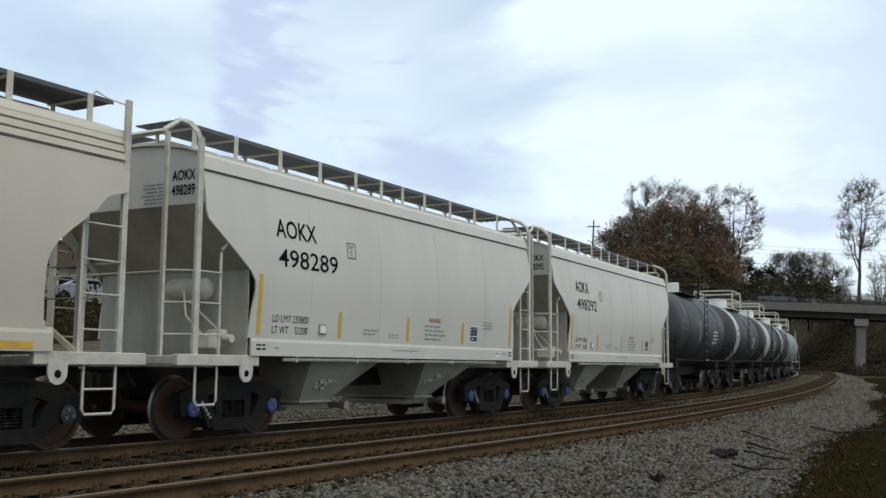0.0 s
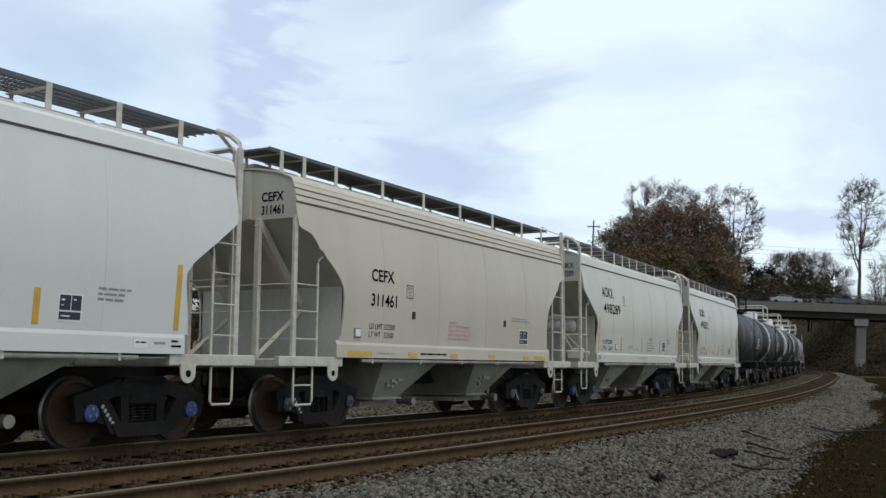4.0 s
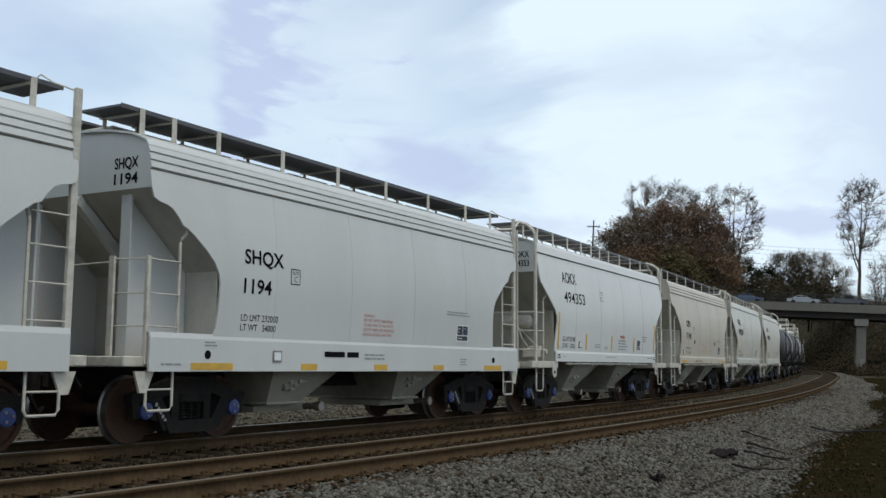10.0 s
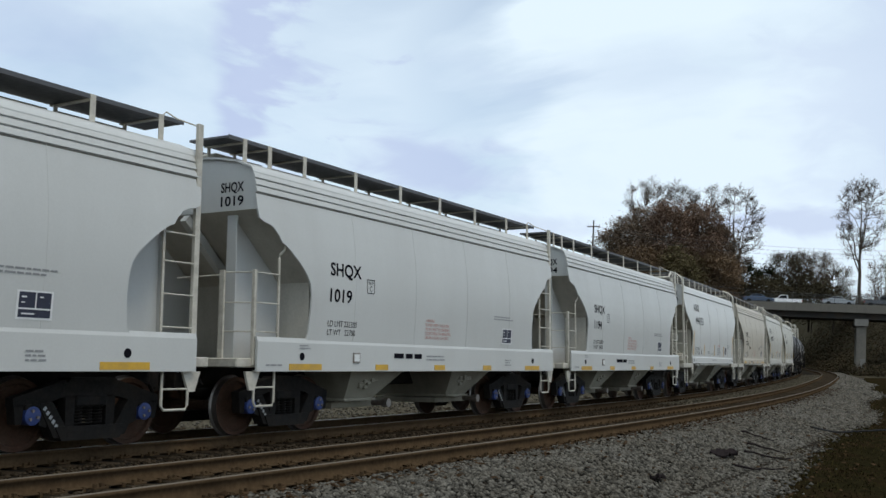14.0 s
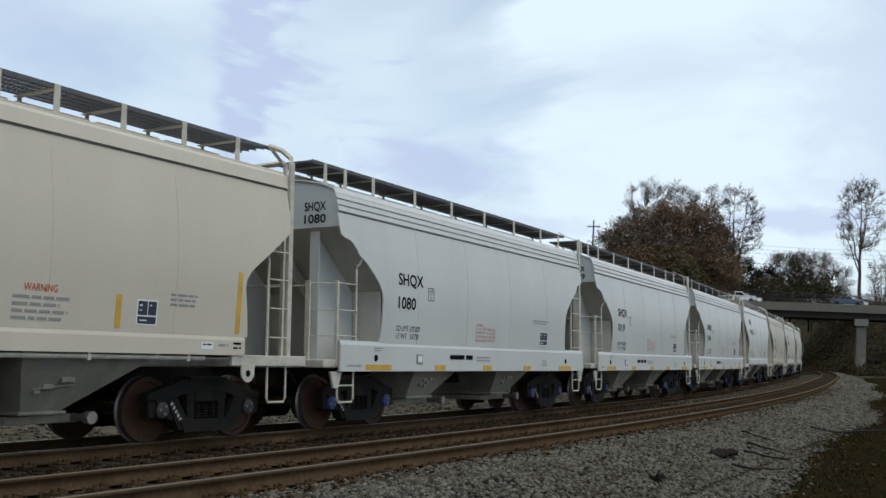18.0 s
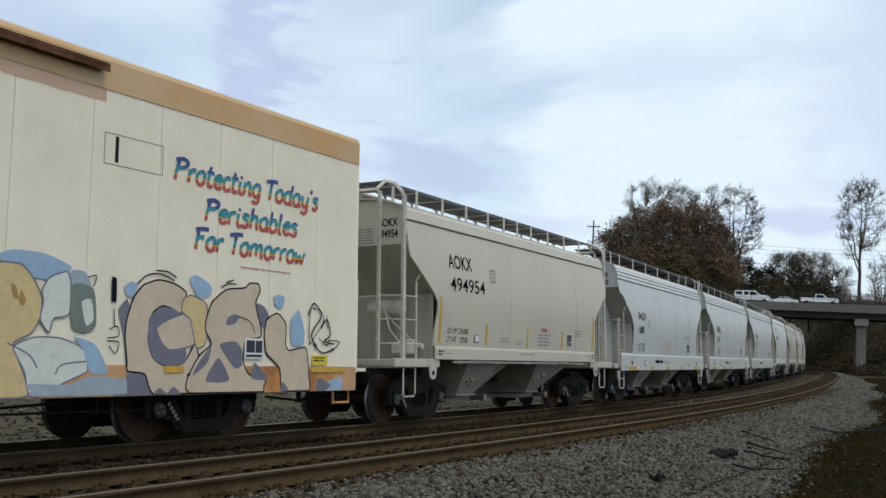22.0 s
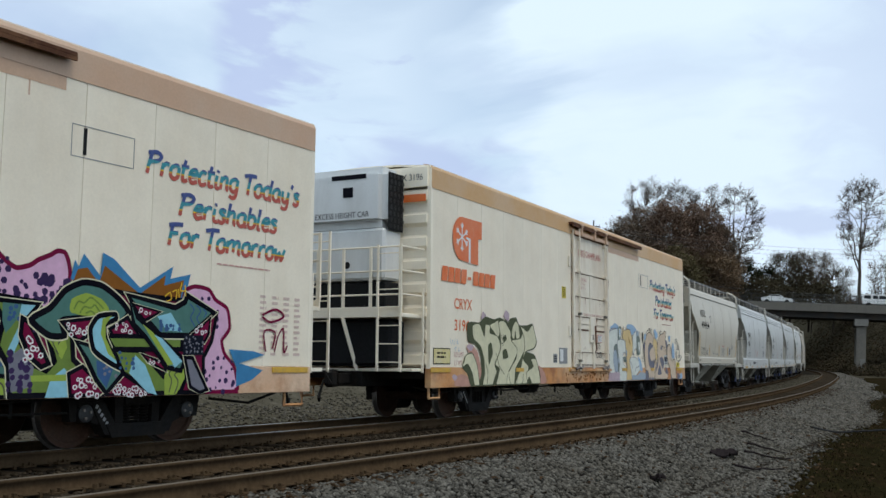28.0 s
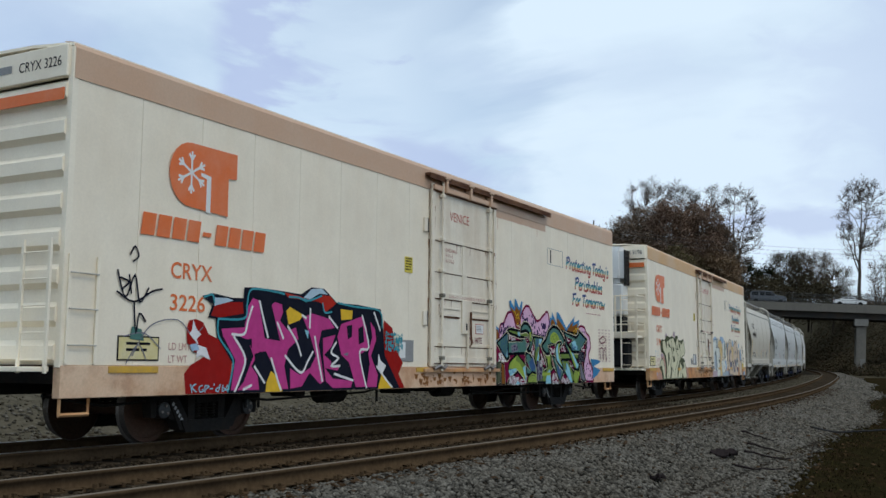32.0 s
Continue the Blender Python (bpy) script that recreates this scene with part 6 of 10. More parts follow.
BRUSH["d"] = 0.51, [LOOP, [(0.44, 1.0), (0.38, 0.1), (0.48, 0.0)]]
BRUSH["a"] = 0.49, [LOOP, [(0.39, 0.56), (0.37, 0.1), (0.48, 0.0)]]
BRUSH["y"] = 0.48, [[(0.06, 0.56), (0.1, 0.15), (0.24, 0.05), (0.37, 0.22)], HOOK_]
BRUSH["'"] = 0.20, [[(0.1, 1.0), (0.05, 0.78)]]
BRUSH["s"] = 0.40, [[(0.34, 0.5), (0.18, 0.58), (0.08, 0.44), (0.3, 0.2), (0.2, 0.0), (0.0, 0.08)]]
BRUSH["h"] = 0.47, [[(0.1, 1.0), (0.04, 0.0)], HUMP]
BRUSH["b"] = 0.46, [[(0.1, 1.0), (0.05, 0.05)], [(0.06, 0.4), (0.24, 0.58), (0.38, 0.4), (0.34, 0.1), (0.18, 0.0), (0.05, 0.08)]]
BRUSH["l"] = 0.25, [[(0.12, 1.0), (0.07, 0.1), (0.2, 0.0)]]
BRUSH["F"] = 0.50, [[(0.12, 0.95), (0.05, 0.0)], [(-0.04, 0.88), (0.25, 0.96), (0.54, 0.98)], [(0.08, 0.5), (0.38, 0.54)]]
BRUSH["m"] = 0.75, [[(0.05, 0.0), (0.08, 0.56)], HUMP[:-1], [(a + 0.27, b) for a, b in HUMP]]
BRUSH["w"] = 0.58, [[(0.04, 0.56), (0.1, 0.05), (0.26, 0.32), (0.38, 0.04), (0.54, 0.54)]]
BRUSH[" "] = 0.26, []


def brushed(text, size, wide, paint):
    """Brush-script lettering as a mesh in the x-z plane, its lower left corner at the origin."""
    bm = bmesh.new()
    stretch = wide / sum(BRUSH[c][0] for c in text)
    x, lift = 0.0, 0
    for c in text:
        step_, lines = BRUSH[c]
        for line in lines:
            pts = rounded([((x + a) * stretch + 0.14 * b * size, b * size) for a, b in line]) if len(line) > 2 else [((x + a) * stretch + 0.14 * b * size, b * size) for a, b in line]
            lift += 1
            pairs = [(bm.verts.new((l.x, -0.00002 * lift, l.y)), bm.verts.new((r.x, -0.00002 * lift, r.y))) for l, r in ribbon(pts, 0.058)]
            for (a, b), (c_, d) in zip(pairs, pairs[1:]):
                bm.faces.new((a, b, d, c_))
        x += step_
    return finish("lettering", bm, paint)


def slogan(car):
    for text, x, w, z in (("Protecting Today's", 5.62, 3.20, 3.66), ("Perishables", 6.24, 2.06, 3.17), ("For Tomorrow", 6.04, 2.45, 2.74)):
        for k, (paint, low, high, drop) in enumerate(((REDINK, -0.16, 0.04, 0.03), (SPRAY["yellow"], 0.04, 0.062, 0.0), (TEALINK, 0.06, 0.17, 0.0), (BLUEINK, 0.165, 0.42, 0.0))):
            part("lettering", banded(laid(brushed(text, 0.28, w, paint), x, z - drop, lambda v: 1.5825 + 0.0008 * k), z + low, z + high), None, car, "slogan lettering shaded from blue to red" if k == 3 else "")
    print_lines(car, 7.0, 2.50, 1.15, 0.05, 1, PALERED, FLAT, uneven=False)


def banded(me, low, high):
    """Cuts flat lettering to the band between two heights."""
    bm = bmesh.new()
    bm.from_mesh(me)
    for z, up in ((low, -1), (high, 1)):
        bmesh.ops.bisect_plane(bm, geom=bm.verts[:] + bm.edges[:] + bm.faces[:], plane_co=(0, 0, z), plane_no=(0, 0, up), clear_outer=True)
    bm.to_mesh(me)
    bm.free()
    return me


TEALINK = surface("teal_slogan_paint", (0.03, 0.25, 0.30), 0.5, grain=0.15)
BLUEINK = surface("blue_slogan_paint", (0.035, 0.06, 0.22), 0.5, grain=0.15)


def logo(car):
    x, z = -8.66, 3.22
    arc = [(x + 0.42 + 0.42 * math.cos(a), z + 0.515 + 0.455 * math.sin(a)) for a in [math.pi / 2 + k * math.pi / 12 for k in range(13)]]
    shape = [(x + 1.38, z + 0.97), (x + 1.38, z + 0.60), (x + 1.20, z + 0.58), (x + 1.20, z + 0.02), (x + 0.42, z + 0.06)] + arc[::-1][:-1] + [(x + 0.42, z + 0.97)]
    patch(car, shape, LOGO, 0, "logo", "orange company logo as a plain shape")
    patch(car, [(x + 0.74, z + 0.03), (x + 0.83, z + 0.02), (x + 0.83, z + 0.55), (x + 0.62, z + 0.58), (x + 0.62, z + 0.53), (x + 0.74, z + 0.50)], LABELWHITE, 1, "logo_slot")
    cx, cz = x + 0.43, z + 0.55
    lines = []
    for k in range(6):
        a = k * math.pi / 3 + math.pi / 6
        lines.append([(cx, cz), (cx + 0.30 * math.cos(a), cz + 0.30 * math.sin(a))])
        for b in (-0.6, 0.6):
            mx, mz = cx + 0.18 * math.cos(a), cz + 0.18 * math.sin(a)
            lines.append([(mx, mz), (mx + 0.10 * math.cos(a + b), mz + 0.10 * math.sin(a + b))])
    strokes(car, lines, 0.035, LABELWHITE, 2, "snowflake", "white snowflake mark")
    bars = 9
    for i in range(bars):
        u = -9.14 + i * 0.285
        if i == 4:
            patch(car, [(u + 0.03, 2.90), (u + 0.2, 2.90), (u + 0.215, 2.96), (u + 0.045, 2.96)], LOGO, 0, "brand_block")
            continue
        patch(car, [(u, 2.80), (u + 0.245, 2.80), (u + 0.285, 3.10), (u + 0.04, 3.10)], LOGO, 0, "brand_block")


def reefer_marks(car, number, strips):
    part("lettering", laid(words("CRYX", 0.22, LOGO, 0.82, bold=0.01), -8.55, 2.27, FLAT), None, car, "orange reporting letters")
    part("lettering", laid(words(number, 0.22, LOGO, 0.68, bold=0.01), -8.54, 1.83, FLAT), None, car, "orange car number")
    part("lettering", laid(words("LD LMT", 0.10, PALERED, 0.42), -8.54, 1.29, FLAT), None, car)
    part("lettering", laid(words("LT WT", 0.10, PALERED, 0.36), -8.54, 1.12, FLAT), None, car)
    for x0, x1 in strips:
        bm = bmesh.new()
        bx(bm, x0, x1, -1.6135, -1.5975, 0.985, 1.07)
        part("reflector_strip", bm, YELLOW, car, "amber reflective strip")
    bm = bmesh.new()
    bx(bm, -9.44, -8.72, -1.589, -1.5805, 1.14, 1.46)
    card = part("warning_label", bm, INK, car, "yellow label with a black border")
    bm = bmesh.new()
    bx(bm, -9.42, -8.74, -1.592, -1.5895, 1.16, 1.44)
    part("label_face", bm, PALEYELLOW, card)
    print_lines(card, -9.3, 1.22, 0.45, 0.16, 2, INK, lambda z: 1.5875)
    bm = bmesh.new()
    bx(bm, -2.44, -2.16, -1.590, -1.5805, 2.86, 3.16)
    card = part("hazard_label", bm, LABELYELLOW, car, "small yellow placard")
    print_lines(card, -2.42, 2.88, 0.24, 0.26, 5, INK, lambda z: 1.5875)
    bm = bmesh.new()
    bx(bm, -2.66, -2.10, -1.592, -1.5805, 1.18, 1.58)
    card = part("document_box", bm, FADED, car, "grey document holder")
    bm = bmesh.new()
    bx(bm, -2.62, -2.40, -1.597, -1.5925, 1.24, 1.54)
    part("card", bm, LABELWHITE, card)
    bm = bmesh.new()
    bx(bm, -3.06, -2.82, -1.592, -1.5805, 1.20, 1.42, 0.004)
    vent = part("vent_box", bm, FADED, car, "small grey vent plate")
    for k in range(3):
        bm = bmesh.new()
        bx(bm, -3.03, -2.85, -1.596, -1.5925, 1.23 + k * 0.06, 1.255 + k * 0.06)
        part("louvre", bm, VOID, vent)
    bm = bmesh.new()
    bx(bm, 4.58, 4.63, -1.588, -1.5805, 3.68, 4.02)
    part("vent_slot", bm, VOID, car, "black vent slot")
    bm = bmesh.new()
    for x0, x1, z0, z1 in ((4.4, 5.4, 4.04, 4.05), (4.4, 5.4, 3.64, 3.65), (5.39, 5.4, 3.65, 4.04), (4.4, 4.41, 3.65, 4.04)):
        bx(bm, x0, x1, -1.5845, -1.5805, z0, z1)
    part("hatch_outline", bm, FADED, car)
    if car["band"]:
        bm = bmesh.new()
        bx(bm, 8.72, 9.12, -1.612, -1.609, 1.10, 1.26)
        card = part("warning_label", bm, LABELYELLOW, car, "small yellow label")
        print_lines(card, 8.76, 1.14, 0.32, 0.09, 2, INK, lambda z: 1.6075)
        strokes(car, [rounded([(8.6, 1.9), (8.75, 2.1), (8.95, 1.9), (8.7, 1.6), (8.85, 1.4)]), rounded([(8.95, 1.7), (9.1, 1.85), (9.2, 1.6), (9.05, 1.5), (9.3, 1.45)]), rounded([(8.75, 1.45), (9.0, 1.3), (9.3, 1.38)])], 0.025, SPRAY["navy"], 40, "tag", "thin black sprayed tag")
    for col in range(0 if car["band"] else 4):
        print_lines(car, 7.95 + col * 0.27, 1.2, 0.16, 0.95, 11, TINYRED, FLAT)


def print_lines_end(car, x, y, z, w, h):
    bm = bmesh.new()
    for k in range(1):
        vs = [bm.verts.new((x, y + a * w, z + b * h)) for a, b in ((0, 0), (1, 0), (1, 1), (0, 1))]
        bm.faces.new(vs)
    return part("small_print", bm, FADED, car)


TINYRED = surface("bleached_red_print", (0.62, 0.47, 0.40), 0.6, grain=0.15)
PALEYELLOW = surface("sun_bleached_yellow", (0.66, 0.56, 0.22), 0.5, grain=0.08, stain=(0.7, 0.64, 0.5), stain_amount=0.6, stain_size=3)
LABELYELLOW = surface("yellow_label", (0.70, 0.55, 0.03), 0.5, grain=0.06, stain=GRIME, stain_amount=0.3, stain_size=4)


def reefer_gear(car):
    """Pipes, rods and tanks hung under the floor."""
    for path, r in (([(-6.1, -1.2, 0.62), (-5.4, -1.2, 0.55), (-2.6, -1.2, 0.62), (-1.5, -1.1, 0.75)], 0.022), ([(1.5, -1.2, 0.58), (2.2, -1.2, 0.52), (5.6, -1.2, 0.68)], 0.02), ([(1.6, -1.2, 0.50), (5.4, -1.2, 0.48)], 0.018),
                    ([(-9.6, -1.1, 0.7), (-8.6, -1.1, 0.55), (-7.6, -1.0, 0.6)], 0.02), ([(8.0, -1.1, 0.6), (8.8, -1.15, 0.52), (9.6, -1.0, 0.66)], 0.022)):
        bm = bmesh.new()
        tube(bm, path, r)
        part("brake_rod", bm, IRON, car)
    for x in (-5.9, -5.6, -2.2, 2.4, 4.6, 4.9):
        bm = bmesh.new()
        tube(bm, [(x, -1.2, 0.80), (x, -1.2, 0.44)], 0.025, 5)
        part("hanger_strap", bm, IRON, car)
    for x, y, r, l in ((-3.3, -0.9, 0.18, 0.36), (0.9, -0.85, 0.17, 0.34), (2.9, -0.6, 0.15, 0.4)):
        bm = bmesh.new()
        lathe(bm, [(-l, 0.0), (-l + 0.05, r), (l - 0.05, r), (l, 0.0)], 14, "x", centre=(x, y, 0.62))
        part("air_reservoir", bm, IRON, car)
    for x0, x1, z in ((-1.2, -0.85, 0.56), (-0.1, 0.15, 0.58), (1.7, 1.95, 0.60), (-4.6, -4.3, 0.58)):
        bm = bmesh.new()
        bx(bm, x0, x1, -1.15, -0.6, z, 0.85, 0.03)
        part("valve_box", bm, IRON, car)
    for d in (-1, 1):
        for x in (-4.9, -2.9, -1.6, 0.4, 1.6, 2.9, 4.9):
            bm = bmesh.new()
            plate(bm, [(x - 0.06, 0.86), (x + 0.06, 0.86), (x + 0.05, 0.66), (x - 0.05, 0.66)], *sorted((1.30 * d, 1.34 * d)))
            part("floor_bracket", bm, IRON, car)


def graffiti_cream(car):
    """Pale cream letters with moss green shadows."""
    n = 0

    def piece(colour, outline, edge="", wide=0.0, label=""):
        nonlocal n
        outline = soft(outline)
        patch(car, outline, SPRAY[colour], n, "graffito_patch", label)
        n += 1
        if edge:
            strokes(car, [outline], wide, SPRAY[edge], n, "graffito_outline", closed=True)
            n += 1

    piece("rose", [(-8.01, 1.5), (-7.74, 1.55), (-7.45, 1.37), (-7.3, 0.99), (-7.37, 0.69), (-7.62, 0.69), (-7.72, 1.15)], label="faded rose sprayed cloud")
    piece("rose", [(-8.54, 0.72), (-8.48, 0.89), (-8.23, 0.94), (-7.97, 0.89), (-7.84, 0.69)])
    piece("rose", [(-4.41, 1.04), (-4.02, 1.12), (-3.68, 0.92), (-3.61, 0.71), (-4.21, 0.69)])
    piece("mauve", [(-7.31, 2.14), (-7.21, 2.27), (-7.05, 2.18), (-7.1, 2.02)])
    piece("mauve", [(-6.13, 2.23), (-6.0, 2.36), (-5.82, 2.27), (-5.89, 2.12)])
    piece("mauve", [(-8.01, 1.5), (-7.88, 1.56), (-7.67, 1.52), (-7.8, 1.42)])
    piece("mauve", [(-8.66, 0.9), (-8.55, 0.94), (-8.42, 0.88), (-8.54, 0.81)])
    piece("moss", [(-7.98, 1.98), (-7.77, 2.03), (-7.41, 2.03), (-7.27, 2.09), (-7.07, 2.17), (-6.66, 2.13), (-6.33, 2.18), (-5.9, 2.11), (-5.78, 2.18), (-5.44, 2.22), (-5.25, 2.06), (-4.78, 2.07), (-4.46, 2.12), (-4.35, 1.96), (-4.19, 1.69), (-4.35, 1.53), (-4.85, 1.45), (-4.32, 1.37), (-3.99, 0.92), (-4.03, 0.69), (-6.5, 0.69), (-7.41, 0.69), (-7.29, 0.94), (-7.34, 1.36), (-7.59, 1.56), (-7.93, 1.62)], label="dark moss green sprayed shadow")
    piece("moss", [(-8.2, 1.07), (-7.95, 1.13), (-7.72, 0.94), (-7.61, 0.69), (-7.81, 0.69), (-7.97, 0.94)])
    piece("cream", [(-8.04, 1.32), (-7.73, 1.37), (-7.49, 1.1), (-7.39, 0.69), (-7.61, 0.69), (-7.72, 0.94), (-7.95, 1.14), (-8.19, 1.08)], "moss", 0.025, label="pale cream sprayed loop")
    piece("cream", [(-7.72, 1.96), (-7.38, 2.0), (-7.15, 1.75), (-7.09, 2.0), (-6.85, 1.98), (-6.86, 1.83), (-6.48, 1.77), (-6.31, 1.57), (-6.38, 1.38), (-6.61, 1.15), (-6.5, 0.98), (-6.64, 0.69), (-7.21, 0.69), (-7.13, 0.94), (-7.17, 1.26), (-7.35, 1.53), (-7.68, 1.68)], "moss", 0.03, label="pale cream sprayed letter")
    piece("moss", [(-6.95, 1.54), (-6.79, 1.61), (-6.72, 1.38), (-6.92, 1.13)])
    piece("cream", [(-6.87, 1.98), (-6.65, 2.06), (-6.43, 2.11), (-6.35, 1.85), (-6.46, 1.75)], "moss", 0.025)
    piece("cream", [(-6.41, 2.08), (-6.08, 2.11), (-5.75, 1.88), (-5.74, 1.73), (-5.47, 1.65), (-5.39, 1.4), (-5.68, 1.13), (-5.85, 0.98), (-5.73, 0.69), (-6.52, 0.69), (-6.36, 1.04), (-6.59, 1.15), (-6.3, 1.5), (-6.32, 1.8)], "moss", 0.03, label="pale cream sprayed letter")
    piece("moss", [(-6.19, 1.44), (-6.0, 1.49), (-5.89, 1.31), (-6.16, 1.27)])
    piece("moss", [(-6.17, 1.74), (-6.05, 1.81), (-5.97, 1.71), (-6.14, 1.64)])
    piece("cream", [(-5.69, 1.79), (-5.63, 2.01), (-5.46, 2.14), (-5.3, 2.06), (-5.23, 1.77), (-5.42, 1.73), (-5.48, 1.9), (-5.55, 1.72)], "moss", 0.025, label="pale cream sprayed letter")
    piece("cream", [(-5.71, 1.69), (-5.19, 1.75), (-5.01, 1.92), (-4.74, 1.62), (-5.03, 1.41), (-5.21, 1.26), (-5.48, 1.04), (-5.55, 0.69), (-5.73, 0.69), (-5.85, 0.98), (-5.45, 1.28), (-5.4, 1.52)], "moss", 0.025)
    piece("cream", [(-5.17, 2.03), (-4.77, 1.93), (-4.48, 2.09), (-4.36, 1.96), (-4.23, 1.69), (-4.4, 1.53), (-4.85, 1.45), (-5.02, 1.26), (-4.72, 1.1), (-4.8, 0.69), (-5.5, 0.69), (-5.2, 1.04), (-4.94, 1.54), (-5.0, 1.8)], "moss", 0.03, label="pale cream sprayed letter")
    piece("cream", [(-4.57, 1.27), (-4.24, 1.27), (-4.04, 0.92), (-4.03, 0.69), (-4.72, 0.69), (-4.81, 0.98), (-4.42, 1.1)], "moss", 0.025)
    piece("moss", [(-4.82, 0.69), (-4.68, 0.87), (-4.5, 0.69)])
    piece("moss", [(-6.74, 0.69), (-6.52, 0.98), (-6.39, 0.94), (-6.58, 0.69)])
    strokes(car, [rounded([(-6.27, 1.8), (-6.21, 1.7), (-6.13, 1.82)]), rounded([(-6.09, 1.7), (-6.05, 1.8), (-5.99, 1.71)]), rounded([(-6.26, 1.61), (-6.1, 1.63)]), rounded([(-6.22, 1.57), (-6.14, 1.58)])], 0.016, SPRAY["navy"], n, "graffito_line", "thin black sprayed scrawl")
    n += 1
    strokes(car, [rounded([(-6.54, 1.39), (-6.36, 1.1), (-6.1, 0.93)]), rounded([(-7.07, 1.16), (-6.97, 0.94), (-7.02, 0.69)]), rounded([(-5.93, 0.93), (-5.99, 0.69)]), rounded([(-5.02, 0.93), (-5.09, 0.69)]), rounded([(-5.31, 0.99), (-5.43, 0.69)])], 0.02, SPRAY["moss"], n, "graffito_line")
    n += 1
    strokes(car, [rounded([(-8.77, 1.65), (-8.7, 1.54), (-8.65, 1.63), (-8.58, 1.54), (-8.53, 1.66)]), rounded([(-8.49, 1.6), (-8.41, 1.55), (-8.45, 1.64)]), rounded([(-8.58, 1.44), (-8.49, 1.49), (-8.5, 1.4)]), rounded([(-8.36, 1.5), (-8.38, 1.4), (-8.3, 1.45)])], 0.012, SPRAY["haze"], n, "graffito_line", "thin blue scrawl")
    n += 1


def graffiti_pale(car):
    """Chalky white, grey-blue and yellow letters."""
    n = 0

    def piece(colour, outline, edge="", wide=0.0, label=""):
        nonlocal n
        outline = soft(outline)
        patch(car, outline, SPRAY[colour], n, "graffito_patch", label)
        n += 1
        if edge:
            strokes(car, [outline], wide, SPRAY[edge], n, "graffito_outline", closed=True)
            n += 1

    piece("haze", [(1.42, 2.25), (1.64, 2.31), (1.83, 2.38), (2.09, 2.34), (2.19, 2.26), (2.08, 2.18), (1.43, 2.13)], label="pale blue sprayed haze")
    piece("haze", [(2.97, 2.31), (3.18, 2.4), (3.61, 2.39), (3.98, 2.26), (3.8, 2.09), (3.28, 2.12)], label="pale blue sprayed haze")
    piece("greyblue", [(3.95, 2.18), (4.19, 2.22), (4.29, 2.04), (4.34, 1.56), (4.07, 1.51)])
    piece("pale", [(1.32, 2.12), (2.03, 2.22), (2.11, 2.16), (2.09, 1.88), (2.14, 1.63), (2.27, 1.25), (2.26, 0.94), (1.38, 0.95)], "slate", 0.02, label="chalky white sprayed letter")
    piece("sage", [(1.71, 1.65), (1.85, 1.76), (2.03, 1.76), (2.1, 1.65), (2.14, 1.46), (2.26, 1.17), (2.21, 0.97), (2.08, 0.96), (2.04, 1.35), (1.97, 1.55), (1.84, 1.6), (1.72, 1.54)])
    piece("greyblue", [(1.67, 1.46), (1.75, 1.57), (1.87, 1.6), (1.97, 1.54), (2.05, 1.35), (2.09, 0.98), (1.86, 0.96), (1.75, 1.07), (1.67, 1.27)], "slate", 0.018, label="grey-blue sprayed oval")
    piece("sage", [(2.1, 2.21), (2.16, 2.26), (2.37, 2.32), (2.46, 2.23), (2.45, 2.05), (2.34, 1.91), (2.14, 1.89), (2.1, 1.99)])
    piece("pale", [(2.23, 2.21), (2.34, 2.25), (2.41, 2.17), (2.41, 2.03), (2.31, 1.96), (2.23, 2.03)], "slate", 0.015)
    piece("haze", [(2.27, 2.18), (2.33, 2.2), (2.36, 2.08), (2.29, 2.04)])
    piece("pale", [(2.08, 1.87), (2.77, 1.9), (2.83, 1.53), (2.61, 1.51), (2.62, 1.21), (2.87, 1.09), (2.9, 0.94), (2.23, 0.94), (2.27, 1.17), (2.15, 1.46)], "slate", 0.02, label="chalky white sprayed letter")
    piece("sage", [(2.58, 1.39), (2.91, 1.4), (2.92, 1.27), (2.72, 1.26)])
    piece("greyblue", [(2.1, 1.33), (2.22, 1.39), (2.25, 1.23), (2.15, 1.2)])
    piece("pale", [(2.26, 0.93), (2.93, 0.93), (2.95, 0.69), (2.24, 0.69)])
    piece("mauve", [(1.23, 0.91), (2.24, 0.93), (2.23, 0.69), (1.24, 0.69)])
    piece("amber", [(2.56, 2.09), (2.62, 2.18), (2.67, 2.31), (2.74, 2.2), (3.0, 2.24), (3.29, 2.23), (3.48, 2.04), (3.58, 1.84), (3.56, 1.61), (3.45, 1.44), (3.23, 1.31), (3.39, 0.96), (3.44, 0.71), (2.93, 0.7), (2.98, 0.96), (2.99, 1.11), (2.91, 1.48), (2.83, 1.88), (2.64, 1.9), (2.56, 1.98)], "slate", 0.022, label="faded yellow sprayed letter")
    piece("ochre", [(3.15, 2.0), (3.22, 1.97), (3.27, 1.83), (3.19, 1.85)])
    piece("ochre", [(3.29, 1.95), (3.36, 1.82), (3.31, 1.75), (3.27, 1.81)])
    piece("haze", [(2.92, 1.62), (2.99, 1.59), (2.98, 1.44), (2.92, 1.48)])
    piece("pale", [(3.58, 1.97), (3.68, 2.12), (3.92, 2.2), (3.98, 2.03), (3.97, 1.69), (3.76, 1.63), (3.7, 1.46), (3.57, 1.61), (3.6, 1.81)], "slate", 0.02, label="chalky sprayed letter")
    piece("pale", [(3.23, 1.28), (3.54, 1.4), (3.89, 1.39), (4.18, 1.29), (4.28, 1.12), (4.27, 0.99), (3.97, 0.87), (3.63, 0.71), (3.47, 0.73), (3.39, 1.0)], "slate", 0.02, label="chalky sprayed letter")
